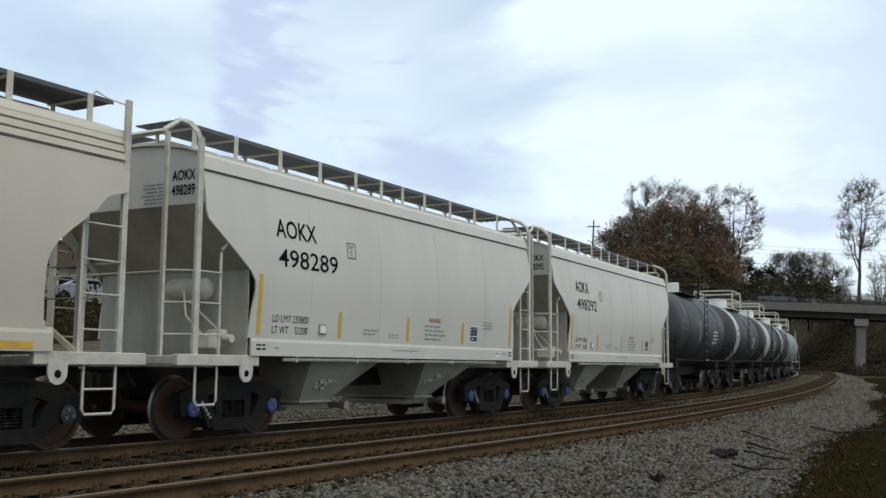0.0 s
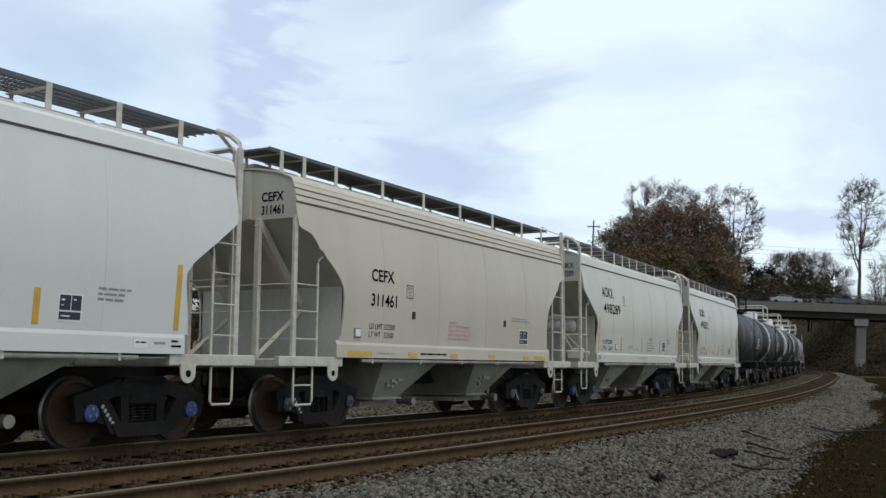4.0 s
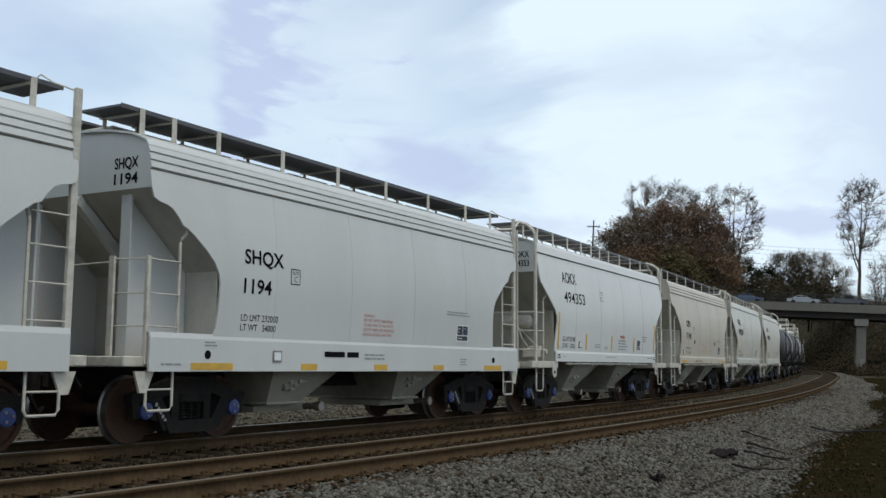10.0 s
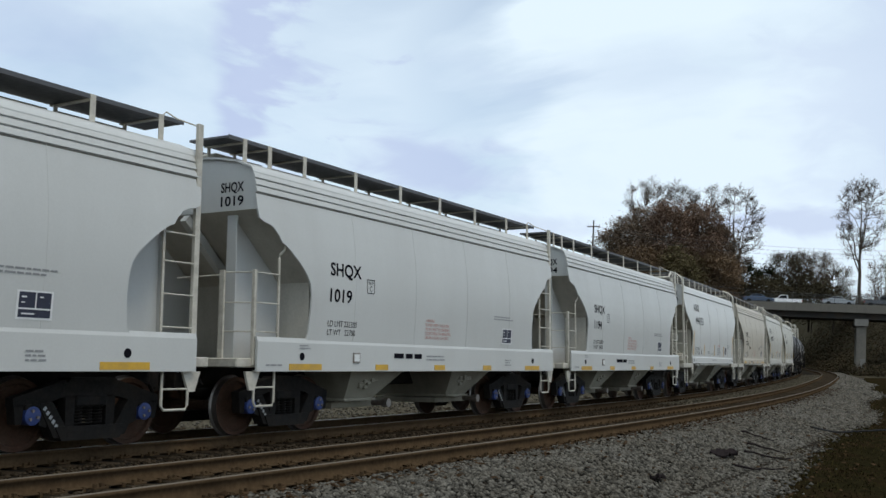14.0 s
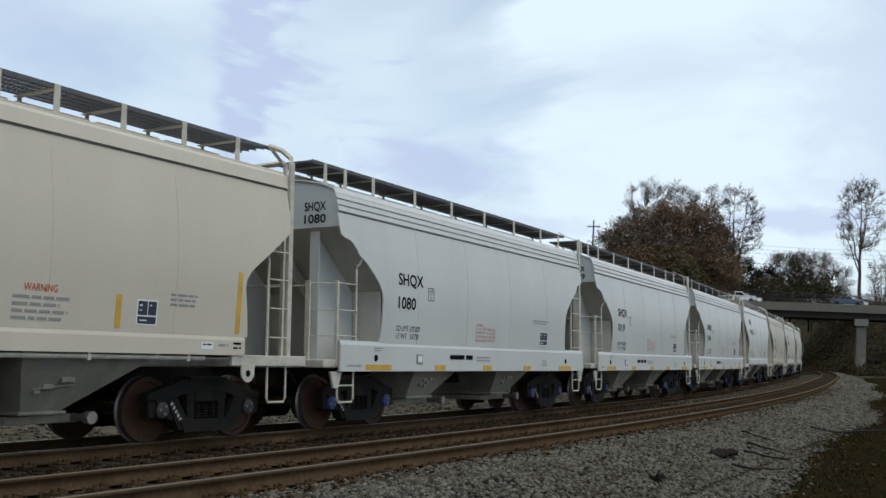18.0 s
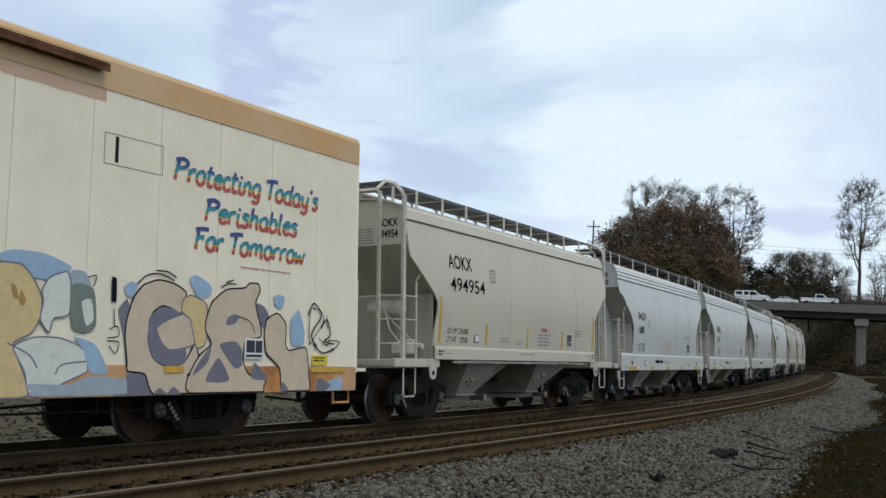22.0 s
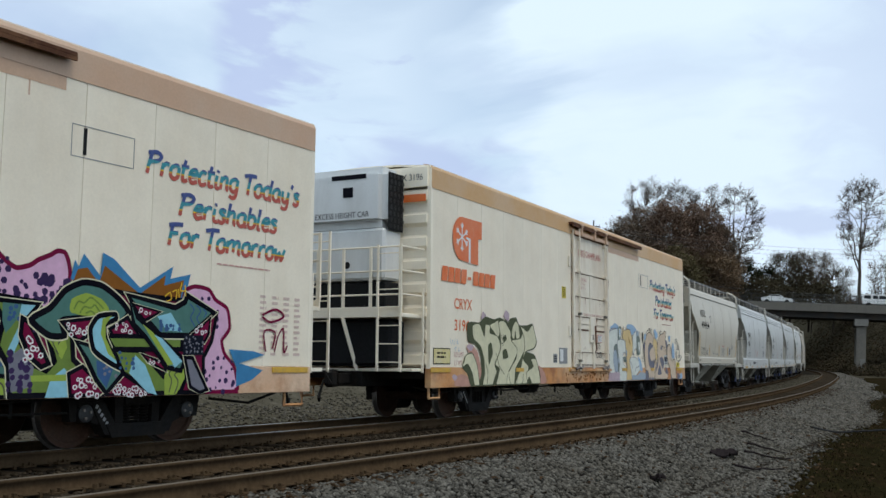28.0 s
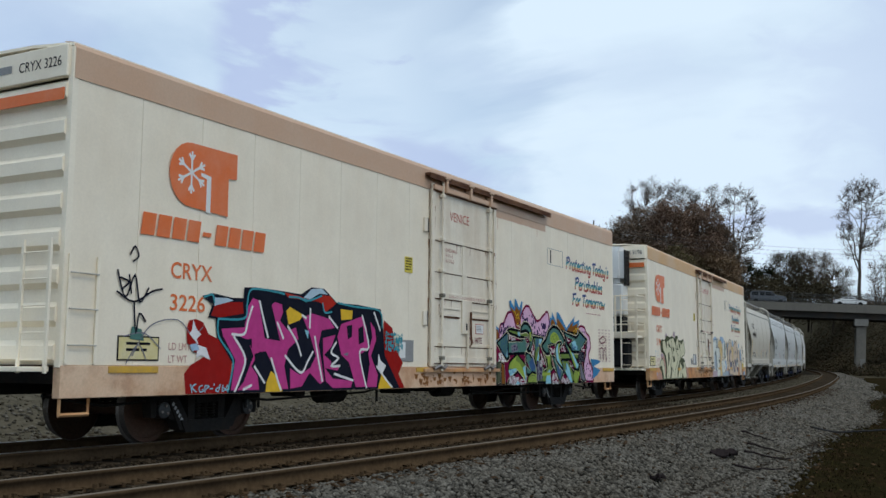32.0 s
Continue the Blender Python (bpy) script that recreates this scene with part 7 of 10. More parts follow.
    piece("sage", [(4.0, 2.05), (4.33, 2.01), (4.38, 1.56), (4.21, 1.47), (4.02, 1.55)])
    piece("pale", [(4.15, 1.85), (4.3, 1.89), (4.35, 1.64), (4.23, 1.56)], "slate", 0.012)
    piece("haze", [(4.07, 1.42), (4.4, 1.32), (4.6, 0.99), (4.34, 0.99), (4.2, 1.27)])
    piece("greyblue", [(3.42, 0.85), (3.57, 0.71), (4.93, 0.72), (4.92, 0.89), (4.34, 0.94), (4.01, 0.84)])
    strokes(car, [rounded([(1.34, 2.13), (1.65, 2.19), (2.03, 2.23)]), rounded([(3.15, 1.32), (3.44, 1.19), (3.56, 1.04)]), rounded([(2.87, 1.51), (2.86, 1.31)]), rounded([(3.82, 0.96), (3.91, 1.08), (4.27, 1.12)])], 0.02, SPRAY["slate"], n, "graffito_line")
    n += 1
    strokes(car, [rounded([(4.6, 1.53), (4.73, 1.57), (4.75, 1.45), (4.57, 1.42)]), rounded([(4.57, 1.38), (4.76, 1.37), (4.71, 1.23), (4.61, 1.32)]), rounded([(4.66, 1.8), (4.68, 1.57)]), rounded([(4.23, 2.16), (4.36, 2.19), (4.32, 2.05)]), rounded([(2.05, 2.31), (2.07, 2.24)])], 0.014, SPRAY["navy"], n, "graffito_line", "thin black sprayed scrawl")
    n += 1
    # not spray: flat navy patch standing in for a dark vent slot
    piece("navy", [(4.61, 2.19), (4.68, 2.19), (4.69, 1.88), (4.62, 1.88)])


def graffiti_peach(car):
    """Peach letters with slate shadows."""
    n = 0

    def piece(colour, outline, edge="", wide=0.0, label=""):
        nonlocal n
        outline = soft(outline)
        patch(car, outline, SPRAY[colour], n, "graffito_patch", label)
        n += 1
        if edge:
            strokes(car, [outline], wide, SPRAY[edge], n, "graffito_outline", closed=True)
            n += 1

    piece("haze", [(4.82, 2.09), (4.94, 2.16), (5.04, 2.11), (4.95, 1.96), (4.85, 1.99)])
    piece("haze", [(5.97, 2.26), (6.09, 2.34), (6.39, 2.21), (6.37, 2.07), (6.15, 2.03)], label="pale blue sprayed haze")
    piece("haze", [(7.76, 2.15), (7.88, 2.18), (8.01, 2.15), (7.96, 1.98), (7.8, 2.0)])
    piece("haze", [(8.18, 1.78), (8.37, 1.97), (8.52, 1.64), (8.49, 1.41), (8.21, 1.43)])
    piece("haze", [(9.01, 0.8), (9.52, 0.9), (9.52, 0.69), (9.06, 0.69)])
    piece("slate", [(4.74, 1.78), (4.88, 1.92), (4.98, 1.58), (4.93, 1.12), (4.93, 0.96), (5.12, 1.08), (5.33, 0.9), (5.38, 0.69), (4.73, 0.69), (4.91, 0.91), (4.83, 1.49)], label="slate sprayed shadow")
    piece("slate", [(7.34, 2.01), (7.55, 1.97), (7.66, 1.81), (7.52, 1.66)])
    piece("peach", [(4.88, 1.68), (4.98, 1.96), (5.15, 2.14), (5.42, 2.22), (5.71, 2.18), (5.91, 2.07), (5.81, 1.78), (5.65, 1.85), (5.47, 1.87), (5.3, 1.75), (5.25, 1.42), (5.36, 1.17), (5.6, 1.07), (5.91, 1.12), (6.11, 1.38), (6.21, 1.08), (5.99, 0.95), (6.03, 0.7), (5.38, 0.7), (5.22, 0.96), (4.93, 1.0), (4.91, 1.12), (4.86, 1.45)], "navy", 0.024, label="peach sprayed letter")
    piece("slate", [(5.26, 1.71), (5.47, 1.86), (5.69, 1.84), (5.81, 1.77), (5.41, 1.59), (5.6, 1.3), (5.9, 1.38), (5.94, 1.12), (5.6, 1.07), (5.35, 1.18), (5.25, 1.42)])
    piece("peach", [(5.41, 1.59), (5.96, 1.79), (6.12, 1.39), (5.6, 1.3)], "slate", 0.016)
    piece("amber", [(5.83, 1.83), (5.86, 1.99), (6.01, 2.05), (6.29, 1.96), (6.34, 1.75), (6.31, 1.39), (6.13, 1.34), (6.01, 1.7), (5.92, 1.76)], "slate", 0.022, label="amber sprayed letter")
    piece("peach", [(6.33, 1.79), (6.44, 2.0), (6.71, 2.18), (7.08, 2.23), (7.2, 2.31), (7.39, 2.31), (7.43, 2.2), (7.34, 2.01), (7.47, 1.66), (7.46, 1.51), (7.14, 1.45), (7.11, 1.14), (7.25, 0.95), (7.58, 0.88), (7.58, 0.69), (6.06, 0.7), (6.02, 0.95), (6.2, 1.22), (6.43, 1.39), (6.3, 1.58)], "navy", 0.024, label="peach sprayed letter")
    piece("slate", [(6.72, 1.67), (6.76, 1.79), (6.9, 1.83), (6.98, 1.8), (6.9, 1.69)])
    piece("slate", [(6.6, 1.38), (6.93, 1.43), (7.08, 1.29), (7.07, 1.08), (6.9, 1.06)])
    piece("slate", [(6.19, 1.12), (6.43, 1.36), (6.36, 1.12), (6.08, 0.94)])
    piece("slate", [(6.34, 0.87), (6.59, 1.19), (6.81, 0.87)])
    piece("slate", [(7.3, 0.9), (7.36, 1.13), (7.67, 0.88)])
    piece("peach", [(7.56, 1.56), (7.61, 1.79), (7.86, 1.89), (8.06, 1.72), (8.06, 1.43), (8.16, 1.33), (8.57, 1.37), (8.65, 0.95), (8.66, 0.69), (8.03, 0.69), (7.93, 1.05), (7.62, 1.27)], "navy", 0.024, label="peach sprayed letter")
    piece("slate", [(5.38, 0.7), (5.49, 0.78), (5.62, 0.69)])
    piece("slate", [(5.62, 0.69), (5.74, 0.79), (5.88, 0.69)])
    piece("slate", [(7.98, 0.69), (8.02, 0.84), (8.16, 0.7)])
    piece("slate", [(8.85, 0.69), (8.91, 0.9), (9.24, 0.78), (9.06, 0.69)])
    strokes(car, [rounded([(5.02, 2.13), (5.18, 2.26), (5.42, 2.3), (5.68, 2.23)]), rounded([(5.35, 2.34), (5.56, 2.34), (5.72, 2.27)]), rounded([(6.59, 2.2), (6.75, 2.27), (6.91, 2.27)]), rounded([(6.69, 2.28), (6.85, 2.33)])], 0.02, SPRAY["navy"], n, "graffito_line")
    n += 1
    strokes(car, [rounded([(8.7, 2.02), (8.94, 1.98), (9.01, 1.81), (8.83, 1.61), (8.66, 1.43)]), rounded([(8.67, 2.0), (8.64, 1.69), (8.66, 1.43)]), rounded([(9.09, 1.91), (9.13, 1.71)]), rounded([(8.9, 1.54), (9.1, 1.43), (9.2, 1.53)]), rounded([(9.15, 1.51), (9.46, 1.49), (9.25, 1.33)]), rounded([(6.96, 1.8), (7.22, 1.74), (7.35, 1.56)])], 0.016, SPRAY["navy"], n, "graffito_line", "thin black sprayed scrawl")
    n += 1
    bm = bmesh.new()
    bx(bm, 7.12, 7.53, -1.6135, -1.60, 1.19, 1.49)
    card = part("inspection_decal", bm, LABELWHITE, car, "white-edged black inspection stencil")
    for x0, x1, z0, z1 in ((7.15, 7.33, 1.28, 1.46), (7.35, 7.50, 1.28, 1.46), (7.15, 7.50, 1.215, 1.25)):
        bm = bmesh.new()
        bx(bm, x0, x1, -1.6165, -1.614, z0, z1)
        part("stencil_block", bm, STENCIL, card)


def graffiti_magenta(car):
    """Bold magenta letters on navy with red clouds."""
    n = 0

    def piece(colour, outline, edge="", wide=0.0, label=""):
        nonlocal n
        patch(car, outline, SPRAY[colour], n, "graffito_patch", label)
        n += 1
        if edge:
            strokes(car, [outline], wide, SPRAY[edge], n, "graffito_outline", closed=True)
            n += 1

    piece("red", [(-8.22, 1.58), (-8.18, 1.7), (-8.05, 1.73), (-7.9, 1.69), (-7.78, 1.53), (-7.53, 1.44), (-7.25, 1.18), (-7.27, 1.08), (-7.31, 0.69), (-8.2, 0.69), (-8.24, 0.97), (-8.12, 1.09), (-7.84, 1.21), (-8.05, 1.27), (-8.2, 1.4)], label="dark red sprayed cloud")
    piece("red", [(-3.17, 1.92), (-2.88, 1.79), (-2.74, 1.39), (-2.49, 1.15), (-2.64, 0.95), (-2.42, 0.69), (-2.86, 0.69), (-3.14, 1.14)])
    piece("navy", [(-7.93, 2.06), (-7.71, 2.11), (-7.3, 2.07), (-7.05, 2.08), (-7.04, 2.24), (-6.79, 2.26), (-6.24, 2.25), (-5.65, 2.23), (-5.38, 2.36), (-5.02, 2.36), (-4.66, 2.15), (-4.01, 2.15), (-3.28, 2.11), (-3.19, 1.73), (-3.13, 1.29), (-2.59, 0.69), (-7.34, 0.69), (-7.22, 1.08), (-7.6, 1.49), (-7.64, 1.75), (-7.8, 1.76), (-7.72, 1.95)], label="navy sprayed shadow")
    piece("red", [(-7.74, 1.79), (-7.68, 1.93), (-7.41, 2.0), (-7.07, 2.02), (-7.04, 1.85), (-7.56, 1.77)])
    piece("pale_blue", [(-7.69, 2.05), (-7.39, 2.06), (-7.27, 2.03), (-7.52, 1.97), (-7.68, 1.93)])
    piece("scarlet", [(-6.08, 2.23), (-5.65, 2.19), (-5.44, 2.14), (-5.07, 2.25), (-4.85, 2.25), (-4.68, 2.13), (-4.99, 1.97), (-5.1, 2.12), (-5.44, 2.16), (-5.98, 2.15)], label="bright red sprayed ribbon")
    piece("pale_blue", [(-5.58, 2.18), (-5.38, 2.33), (-5.09, 2.36), (-4.93, 2.27), (-5.16, 2.27), (-5.42, 2.16)])
    piece("magenta", [(-7.55, 1.63), (-7.03, 1.67), (-6.96, 1.98), (-6.85, 2.12), (-6.69, 2.09), (-6.52, 1.52), (-6.19, 1.49), (-6.42, 2.02), (-6.33, 2.09), (-6.13, 2.06), (-6.08, 1.92), (-6.15, 1.79), (-5.96, 1.66), (-5.76, 1.72), (-5.67, 1.5), (-5.94, 1.33), (-6.02, 1.08), (-5.9, 0.69), (-6.1, 0.69), (-6.38, 1.12), (-6.51, 1.28), (-6.65, 1.27), (-6.8, 1.08), (-6.66, 0.95), (-6.61, 0.69), (-7.3, 0.69), (-7.22, 1.16), (-7.49, 1.49)], "navy", 0.045, label="magenta sprayed letter")
    piece("navy", [(-7.25, 1.54), (-6.93, 1.47), (-6.79, 1.23), (-7.0, 0.84), (-7.18, 0.69), (-7.02, 0.96), (-6.94, 1.19)])
    piece("navy", [(-6.96, 1.47), (-6.84, 1.49), (-6.83, 1.34)])
    piece("navy", [(-6.77, 1.26), (-6.68, 1.28), (-6.64, 1.11), (-6.75, 1.1)])
    piece("magenta", [(-5.63, 1.87), (-5.36, 1.96), (-4.86, 1.89), (-4.68, 1.71), (-5.06, 1.65), (-5.13, 1.43), (-5.05, 1.18), (-4.95, 0.82), (-5.1, 0.77), (-5.38, 0.95), (-5.57, 0.74), (-5.9, 0.69), (-5.92, 1.08), (-5.65, 0.97), (-5.38, 1.08), (-5.25, 1.25), (-5.4, 1.55)], "navy", 0.045, label="magenta sprayed letter")
    piece("navy", [(-5.69, 1.67), (-5.44, 1.64), (-5.47, 1.49), (-5.68, 1.37)])
    piece("sky", [(-5.54, 1.66), (-5.43, 1.65), (-5.45, 1.52)])
    piece("magenta", [(-5.06, 1.56), (-4.65, 1.63), (-4.78, 1.39), (-4.96, 1.27), (-4.78, 1.18), (-4.77, 1.09), (-4.51, 1.14), (-4.58, 0.99), (-4.93, 1.04), (-4.73, 0.9), (-4.11, 0.85), (-4.19, 0.69), (-4.73, 0.69), (-4.95, 0.82), (-5.03, 1.18)], "navy", 0.04, label="magenta sprayed letter")
    piece("magenta", [(-4.54, 1.81), (-3.85, 1.99), (-3.71, 1.75), (-3.64, 1.37), (-3.94, 1.27), (-3.7, 0.69), (-4.06, 0.69), (-4.28, 1.13), (-4.52, 1.26), (-4.65, 1.58)], "navy", 0.045, label="magenta sprayed letter")
    piece("navy", [(-4.36, 1.77), (-4.19, 1.8), (-4.19, 1.59), (-4.31, 1.54)])
    piece("navy", [(-4.0, 1.74), (-3.85, 1.79), (-3.81, 1.51), (-3.98, 1.46)])
    piece("slate", [(-4.46, 1.29), (-4.29, 1.32), (-4.32, 1.26)])
    piece("magenta", [(-3.64, 1.9), (-3.45, 1.76), (-3.4, 1.56), (-3.56, 1.27), (-3.33, 0.94), (-3.37, 0.69), (-3.74, 0.69), (-3.64, 1.13), (-3.69, 1.32), (-3.57, 1.61)], "navy", 0.04, label="magenta sprayed letter")
    piece("yellow", [(-6.03, 1.94), (-5.94, 2.01), (-5.59, 1.9), (-5.68, 1.81), (-5.96, 1.73)], label="yellow sprayed patch")
    piece("yellow", [(-4.55, 2.05), (-4.18, 2.04), (-4.2, 1.89), (-4.52, 1.86)])
    piece("yellow", [(-6.49, 0.69), (-6.47, 0.84), (-6.37, 1.01), (-6.21, 0.92), (-6.07, 0.69)])
    piece("yellow", [(-3.34, 0.69), (-3.22, 0.97), (-2.89, 0.69)])
    piece("white", [(-8.1, 1.72), (-8.03, 1.59), (-7.93, 1.52), (-8.02, 1.45), (-7.98, 1.37), (-8.06, 1.43), (-8.17, 1.52), (-8.12, 1.57)], label="white sprayed star")
    piece("white", [(-7.99, 1.37), (-7.82, 1.33), (-7.73, 1.16), (-7.93, 1.23), (-8.02, 1.18)])
    piece("haze", [(-8.15, 1.37), (-8.01, 1.39), (-7.96, 1.3), (-8.11, 1.28)])
    piece("white", [(-3.34, 1.32), (-3.27, 1.19), (-3.08, 1.1), (-3.22, 0.94), (-3.36, 1.09)])
    strokes(car, [rounded([(-6.84, 1.98), (-6.94, 1.75), (-7.02, 1.55), (-7.3, 1.54)]), rounded([(-6.69, 2.07), (-6.58, 1.79), (-6.46, 1.51)]), rounded([(-7.25, 1.51), (-6.98, 1.2), (-7.07, 0.92), (-7.2, 0.69)]), rounded([(-6.25, 1.76), (-6.08, 1.5)]), rounded([(-5.99, 1.71), (-5.75, 1.47), (-5.62, 1.24)]), rounded([(-6.04, 1.25), (-5.63, 0.98), (-5.45, 1.15), (-5.3, 1.33)]), rounded([(-5.4, 2.02), (-5.41, 1.69)]), rounded([(-5.27, 1.57), (-5.15, 1.18), (-5.03, 0.83)]), rounded([(-4.89, 1.91), (-4.62, 1.72)])], 0.04, SPRAY["white"], n, "graffito_line")
    n += 1
    strokes(car, [rounded([(-4.65, 1.49), (-4.8, 1.31), (-4.59, 1.22), (-4.79, 1.09), (-4.53, 1.09)]), rounded([(-4.71, 0.96), (-4.13, 0.84)]), rounded([(-3.89, 1.98), (-3.66, 1.42), (-3.95, 1.33), (-3.71, 0.69)]), rounded([(-3.51, 2.05), (-3.29, 1.72)]), rounded([(-3.4, 1.09), (-2.86, 0.69)]), rounded([(-6.77, 1.08), (-6.51, 0.82)]), rounded([(-6.38, 1.21), (-6.11, 0.69)]), rounded([(-7.01, 0.73), (-6.81, 0.8)]), rounded([(-5.63, 1.9), (-5.5, 1.85)])], 0.04, SPRAY["white"], n, "graffito_line")
    n += 1
    strokes(car, [rounded([(-7.6, 1.75), (-7.03, 1.78), (-6.97, 1.99), (-6.92, 2.19), (-6.73, 2.24), (-6.24, 2.22), (-6.08, 2.2)]), rounded([(-7.59, 1.74), (-7.57, 1.5), (-7.26, 1.19), (-7.27, 0.96), (-7.35, 0.69)]), rounded([(-7.9, 2.04), (-7.73, 2.09), (-7.68, 1.97)]), rounded([(-5.58, 2.16), (-5.44, 2.14), (-5.09, 2.24)]), rounded([(-5.07, 2.13), (-5.0, 1.97), (-4.8, 1.99)]), rounded([(-4.64, 2.15), (-4.09, 2.11), (-3.33, 2.08), (-3.23, 1.77)]), rounded([(-5.51, 2.12), (-5.71, 2.17), (-5.98, 2.17)])], 0.032, SPRAY["cyan"], n, "graffito_line")
    n += 1
    dots(car, -3.12, -2.52, 1.37, 1.75, 46, 0.04, SPRAY["cyan"], n, 3)
    n += 4
    strokes(car, [rounded([(-8.11, 0.83), (-8.08, 0.71)]), rounded([(-8.0, 0.83), (-8.08, 0.78), (-7.98, 0.71)]), rounded([(-7.87, 0.81), (-7.94, 0.78), (-7.92, 0.72), (-7.85, 0.73), (-7.88, 0.76)]), rounded([(-7.82, 0.71), (-7.82, 0.8), (-7.74, 0.79), (-7.81, 0.75)]), rounded([(-7.72, 0.76), (-7.66, 0.76)]), rounded([(-7.63, 0.83), (-7.64, 0.8)]), rounded([(-7.51, 0.82), (-7.54, 0.72), (-7.6, 0.74), (-7.54, 0.78)]), rounded([(-7.45, 0.81), (-7.46, 0.72), (-7.4, 0.74), (-7.44, 0.77)]), rounded([(-7.36, 0.8), (-7.39, 0.74), (-7.32, 0.75), (-7.36, 0.81)])], 0.018, SPRAY["sky"], n, "graffito_line", "pale blue sprayed scrawl")
    n += 1
    strokes(car, [rounded([(-9.5, 2.3), (-9.35, 1.95), (-9.2, 2.25), (-9.1, 1.9), (-8.95, 2.1)]), rounded([(-9.5, 2.02), (-9.2, 1.9), (-8.9, 2.05), (-8.7, 2.1)]), rounded([(-9.2, 1.9), (-9.15, 1.5), (-9.1, 1.75), (-8.98, 1.65)]),
                  rounded([(-9.3, 2.5), (-9.22, 2.62), (-9.15, 2.5), (-9.25, 2.42)]), rounded([(-9.45, 2.2), (-9.3, 2.15), (-9.42, 2.05)]), rounded([(-9.3, 2.25), (-9.25, 2.0)])], 0.026, SPRAY["navy"], 1, "tag", "thin black sprayed tag")
    strokes(car, [rounded([(-9.2, 1.2), (-8.9, 1.6), (-8.4, 1.7), (-8.1, 1.5), (-7.9, 1.62)]), rounded([(-9.35, 1.45), (-9.0, 1.5), (-8.7, 1.3)]), rounded([(-9.3, 1.1), (-9.1, 1.35), (-8.95, 1.15)])], 0.016, SPRAY["slate"], 1, "tag")
    patch(car, [(-9.25, 1.42), (-9.0, 1.4), (-9.05, 1.55), (-9.22, 1.58)], SPRAY["teal"], 1, "graffito_patch")


def graffiti_jungle(car):
    """A wild-style piece: pink clouds, blue and brown flames and interlocked green, teal and pale blue letters on maroon."""
    n = 0

    def piece(colour, outline, edge="", wide=0.0, label="", bent=False):
        nonlocal n
        if bent:
            outline = soft(outline)
        if edge == "cream":
            strokes(car, [outline], wide * 1.9, SPRAY[edge], n, "graffito_outline", closed=True)
            n += 1
            edge = "black"
        patch(car, outline, SPRAY[colour], n, "graffito_patch", label)
        n += 1
        if edge:
            strokes(car, [outline], wide * (1.3 if edge == "black" else 1.0), SPRAY[edge], n, "graffito_outline", closed=True)
            n += 1

    piece("blue", [(1.33, 2.09), (1.48, 1.99), (1.63, 1.92), (1.64, 1.68), (1.36, 1.6)], label="blue sprayed flame")
    piece("brown", [(1.34, 1.96), (1.57, 1.9), (1.62, 1.72), (1.36, 1.64)])
    piece("blue", [(2.15, 2.58), (2.22, 2.61), (2.43, 2.43), (2.46, 2.65), (2.51, 2.65), (2.69, 2.45), (2.82, 2.62), (2.88, 2.61), (2.82, 2.36), (2.72, 2.1), (2.47, 2.08), (2.24, 2.31)], label="blue sprayed crown")
    piece("brown", [(2.2, 2.46), (2.44, 2.37), (2.51, 2.5), (2.68, 2.39), (2.78, 2.49), (2.74, 2.22), (2.66, 2.05), (2.52, 2.05), (2.35, 2.22)])
    piece("pink", [(1.61, 1.69), (1.64, 1.92), (1.7, 2.03), (1.86, 2.07), (1.95, 2.18), (2.08, 2.31), (2.27, 2.34), (2.4, 2.22), (2.52, 2.01), (2.74, 1.96), (2.53, 1.87), (2.13, 1.93), (1.73, 1.69)], "maroon", 0.06, bent=True, label="pink sprayed cloud")
    piece("pink", [(2.73, 2.05), (2.76, 2.22), (2.89, 2.4), (3.07, 2.52), (3.25, 2.51), (3.46, 2.35), (3.61, 2.24), (3.73, 2.19), (3.91, 2.24), (4.01, 2.31), (4.17, 2.38), (4.27, 2.44), (4.38, 2.43), (4.44, 2.32), (4.47, 2.16), (4.41, 1.92), (4.05, 1.67), (3.44, 1.83), (3.33, 2.01), (3.09, 2.1)], "maroon", 0.06, bent=True, label="pink sprayed cloud")
    piece("blue", [(4.48, 2.12), (4.53, 2.36), (4.59, 2.28), (4.66, 2.45), (4.93, 2.19), (4.95, 2.49), (5.13, 2.43), (5.58, 2.09), (6.15, 2.42), (6.11, 2.25), (6.48, 2.34), (6.41, 2.08), (6.3, 1.97), (5.52, 1.82), (4.8, 2.01)], label="blue sprayed flame")
    piece("brown", [(4.51, 2.07), (4.58, 2.25), (4.72, 2.28), (4.91, 2.1), (4.99, 2.33), (5.58, 2.01), (6.02, 2.29), (6.0, 2.15), (6.36, 2.25), (6.3, 1.97), (5.52, 1.82), (4.8, 2.01)])
    piece("pink", [(6.37, 1.99), (6.43, 2.13), (6.6, 2.18), (6.85, 2.15), (6.98, 2.02), (7.23, 1.9), (7.29, 1.62), (7.14, 1.44), (7.21, 1.25), (7.41, 1.07), (7.5, 0.79), (7.43, 0.69), (6.63, 0.69), (6.54, 1.07), (6.59, 1.51)], "maroon", 0.06, bent=True, label="pink sprayed cloud")
    dots(car, 2.86, 3.19, 2.04, 2.35, 13, 0.05, SPRAY["violet"], n, 31)
    n += 1
    dots(car, 3.2, 3.65, 1.88, 2.32, 16, 0.05, SPRAY["violet"], n, 32)
    n += 2
    dots(car, 3.97, 4.47, 1.75, 2.19, 18, 0.075, SPRAY["violet"], n, 33)
    n += 2
    dots(car, 6.5, 7.11, 1.53, 2.04, 18, 0.04, SPRAY["violet"], n, 34)
    n += 2
    dots(car, 6.75, 7.44, 0.69, 1.23, 20, 0.045, SPRAY["violet"], n, 35)
    n += 2
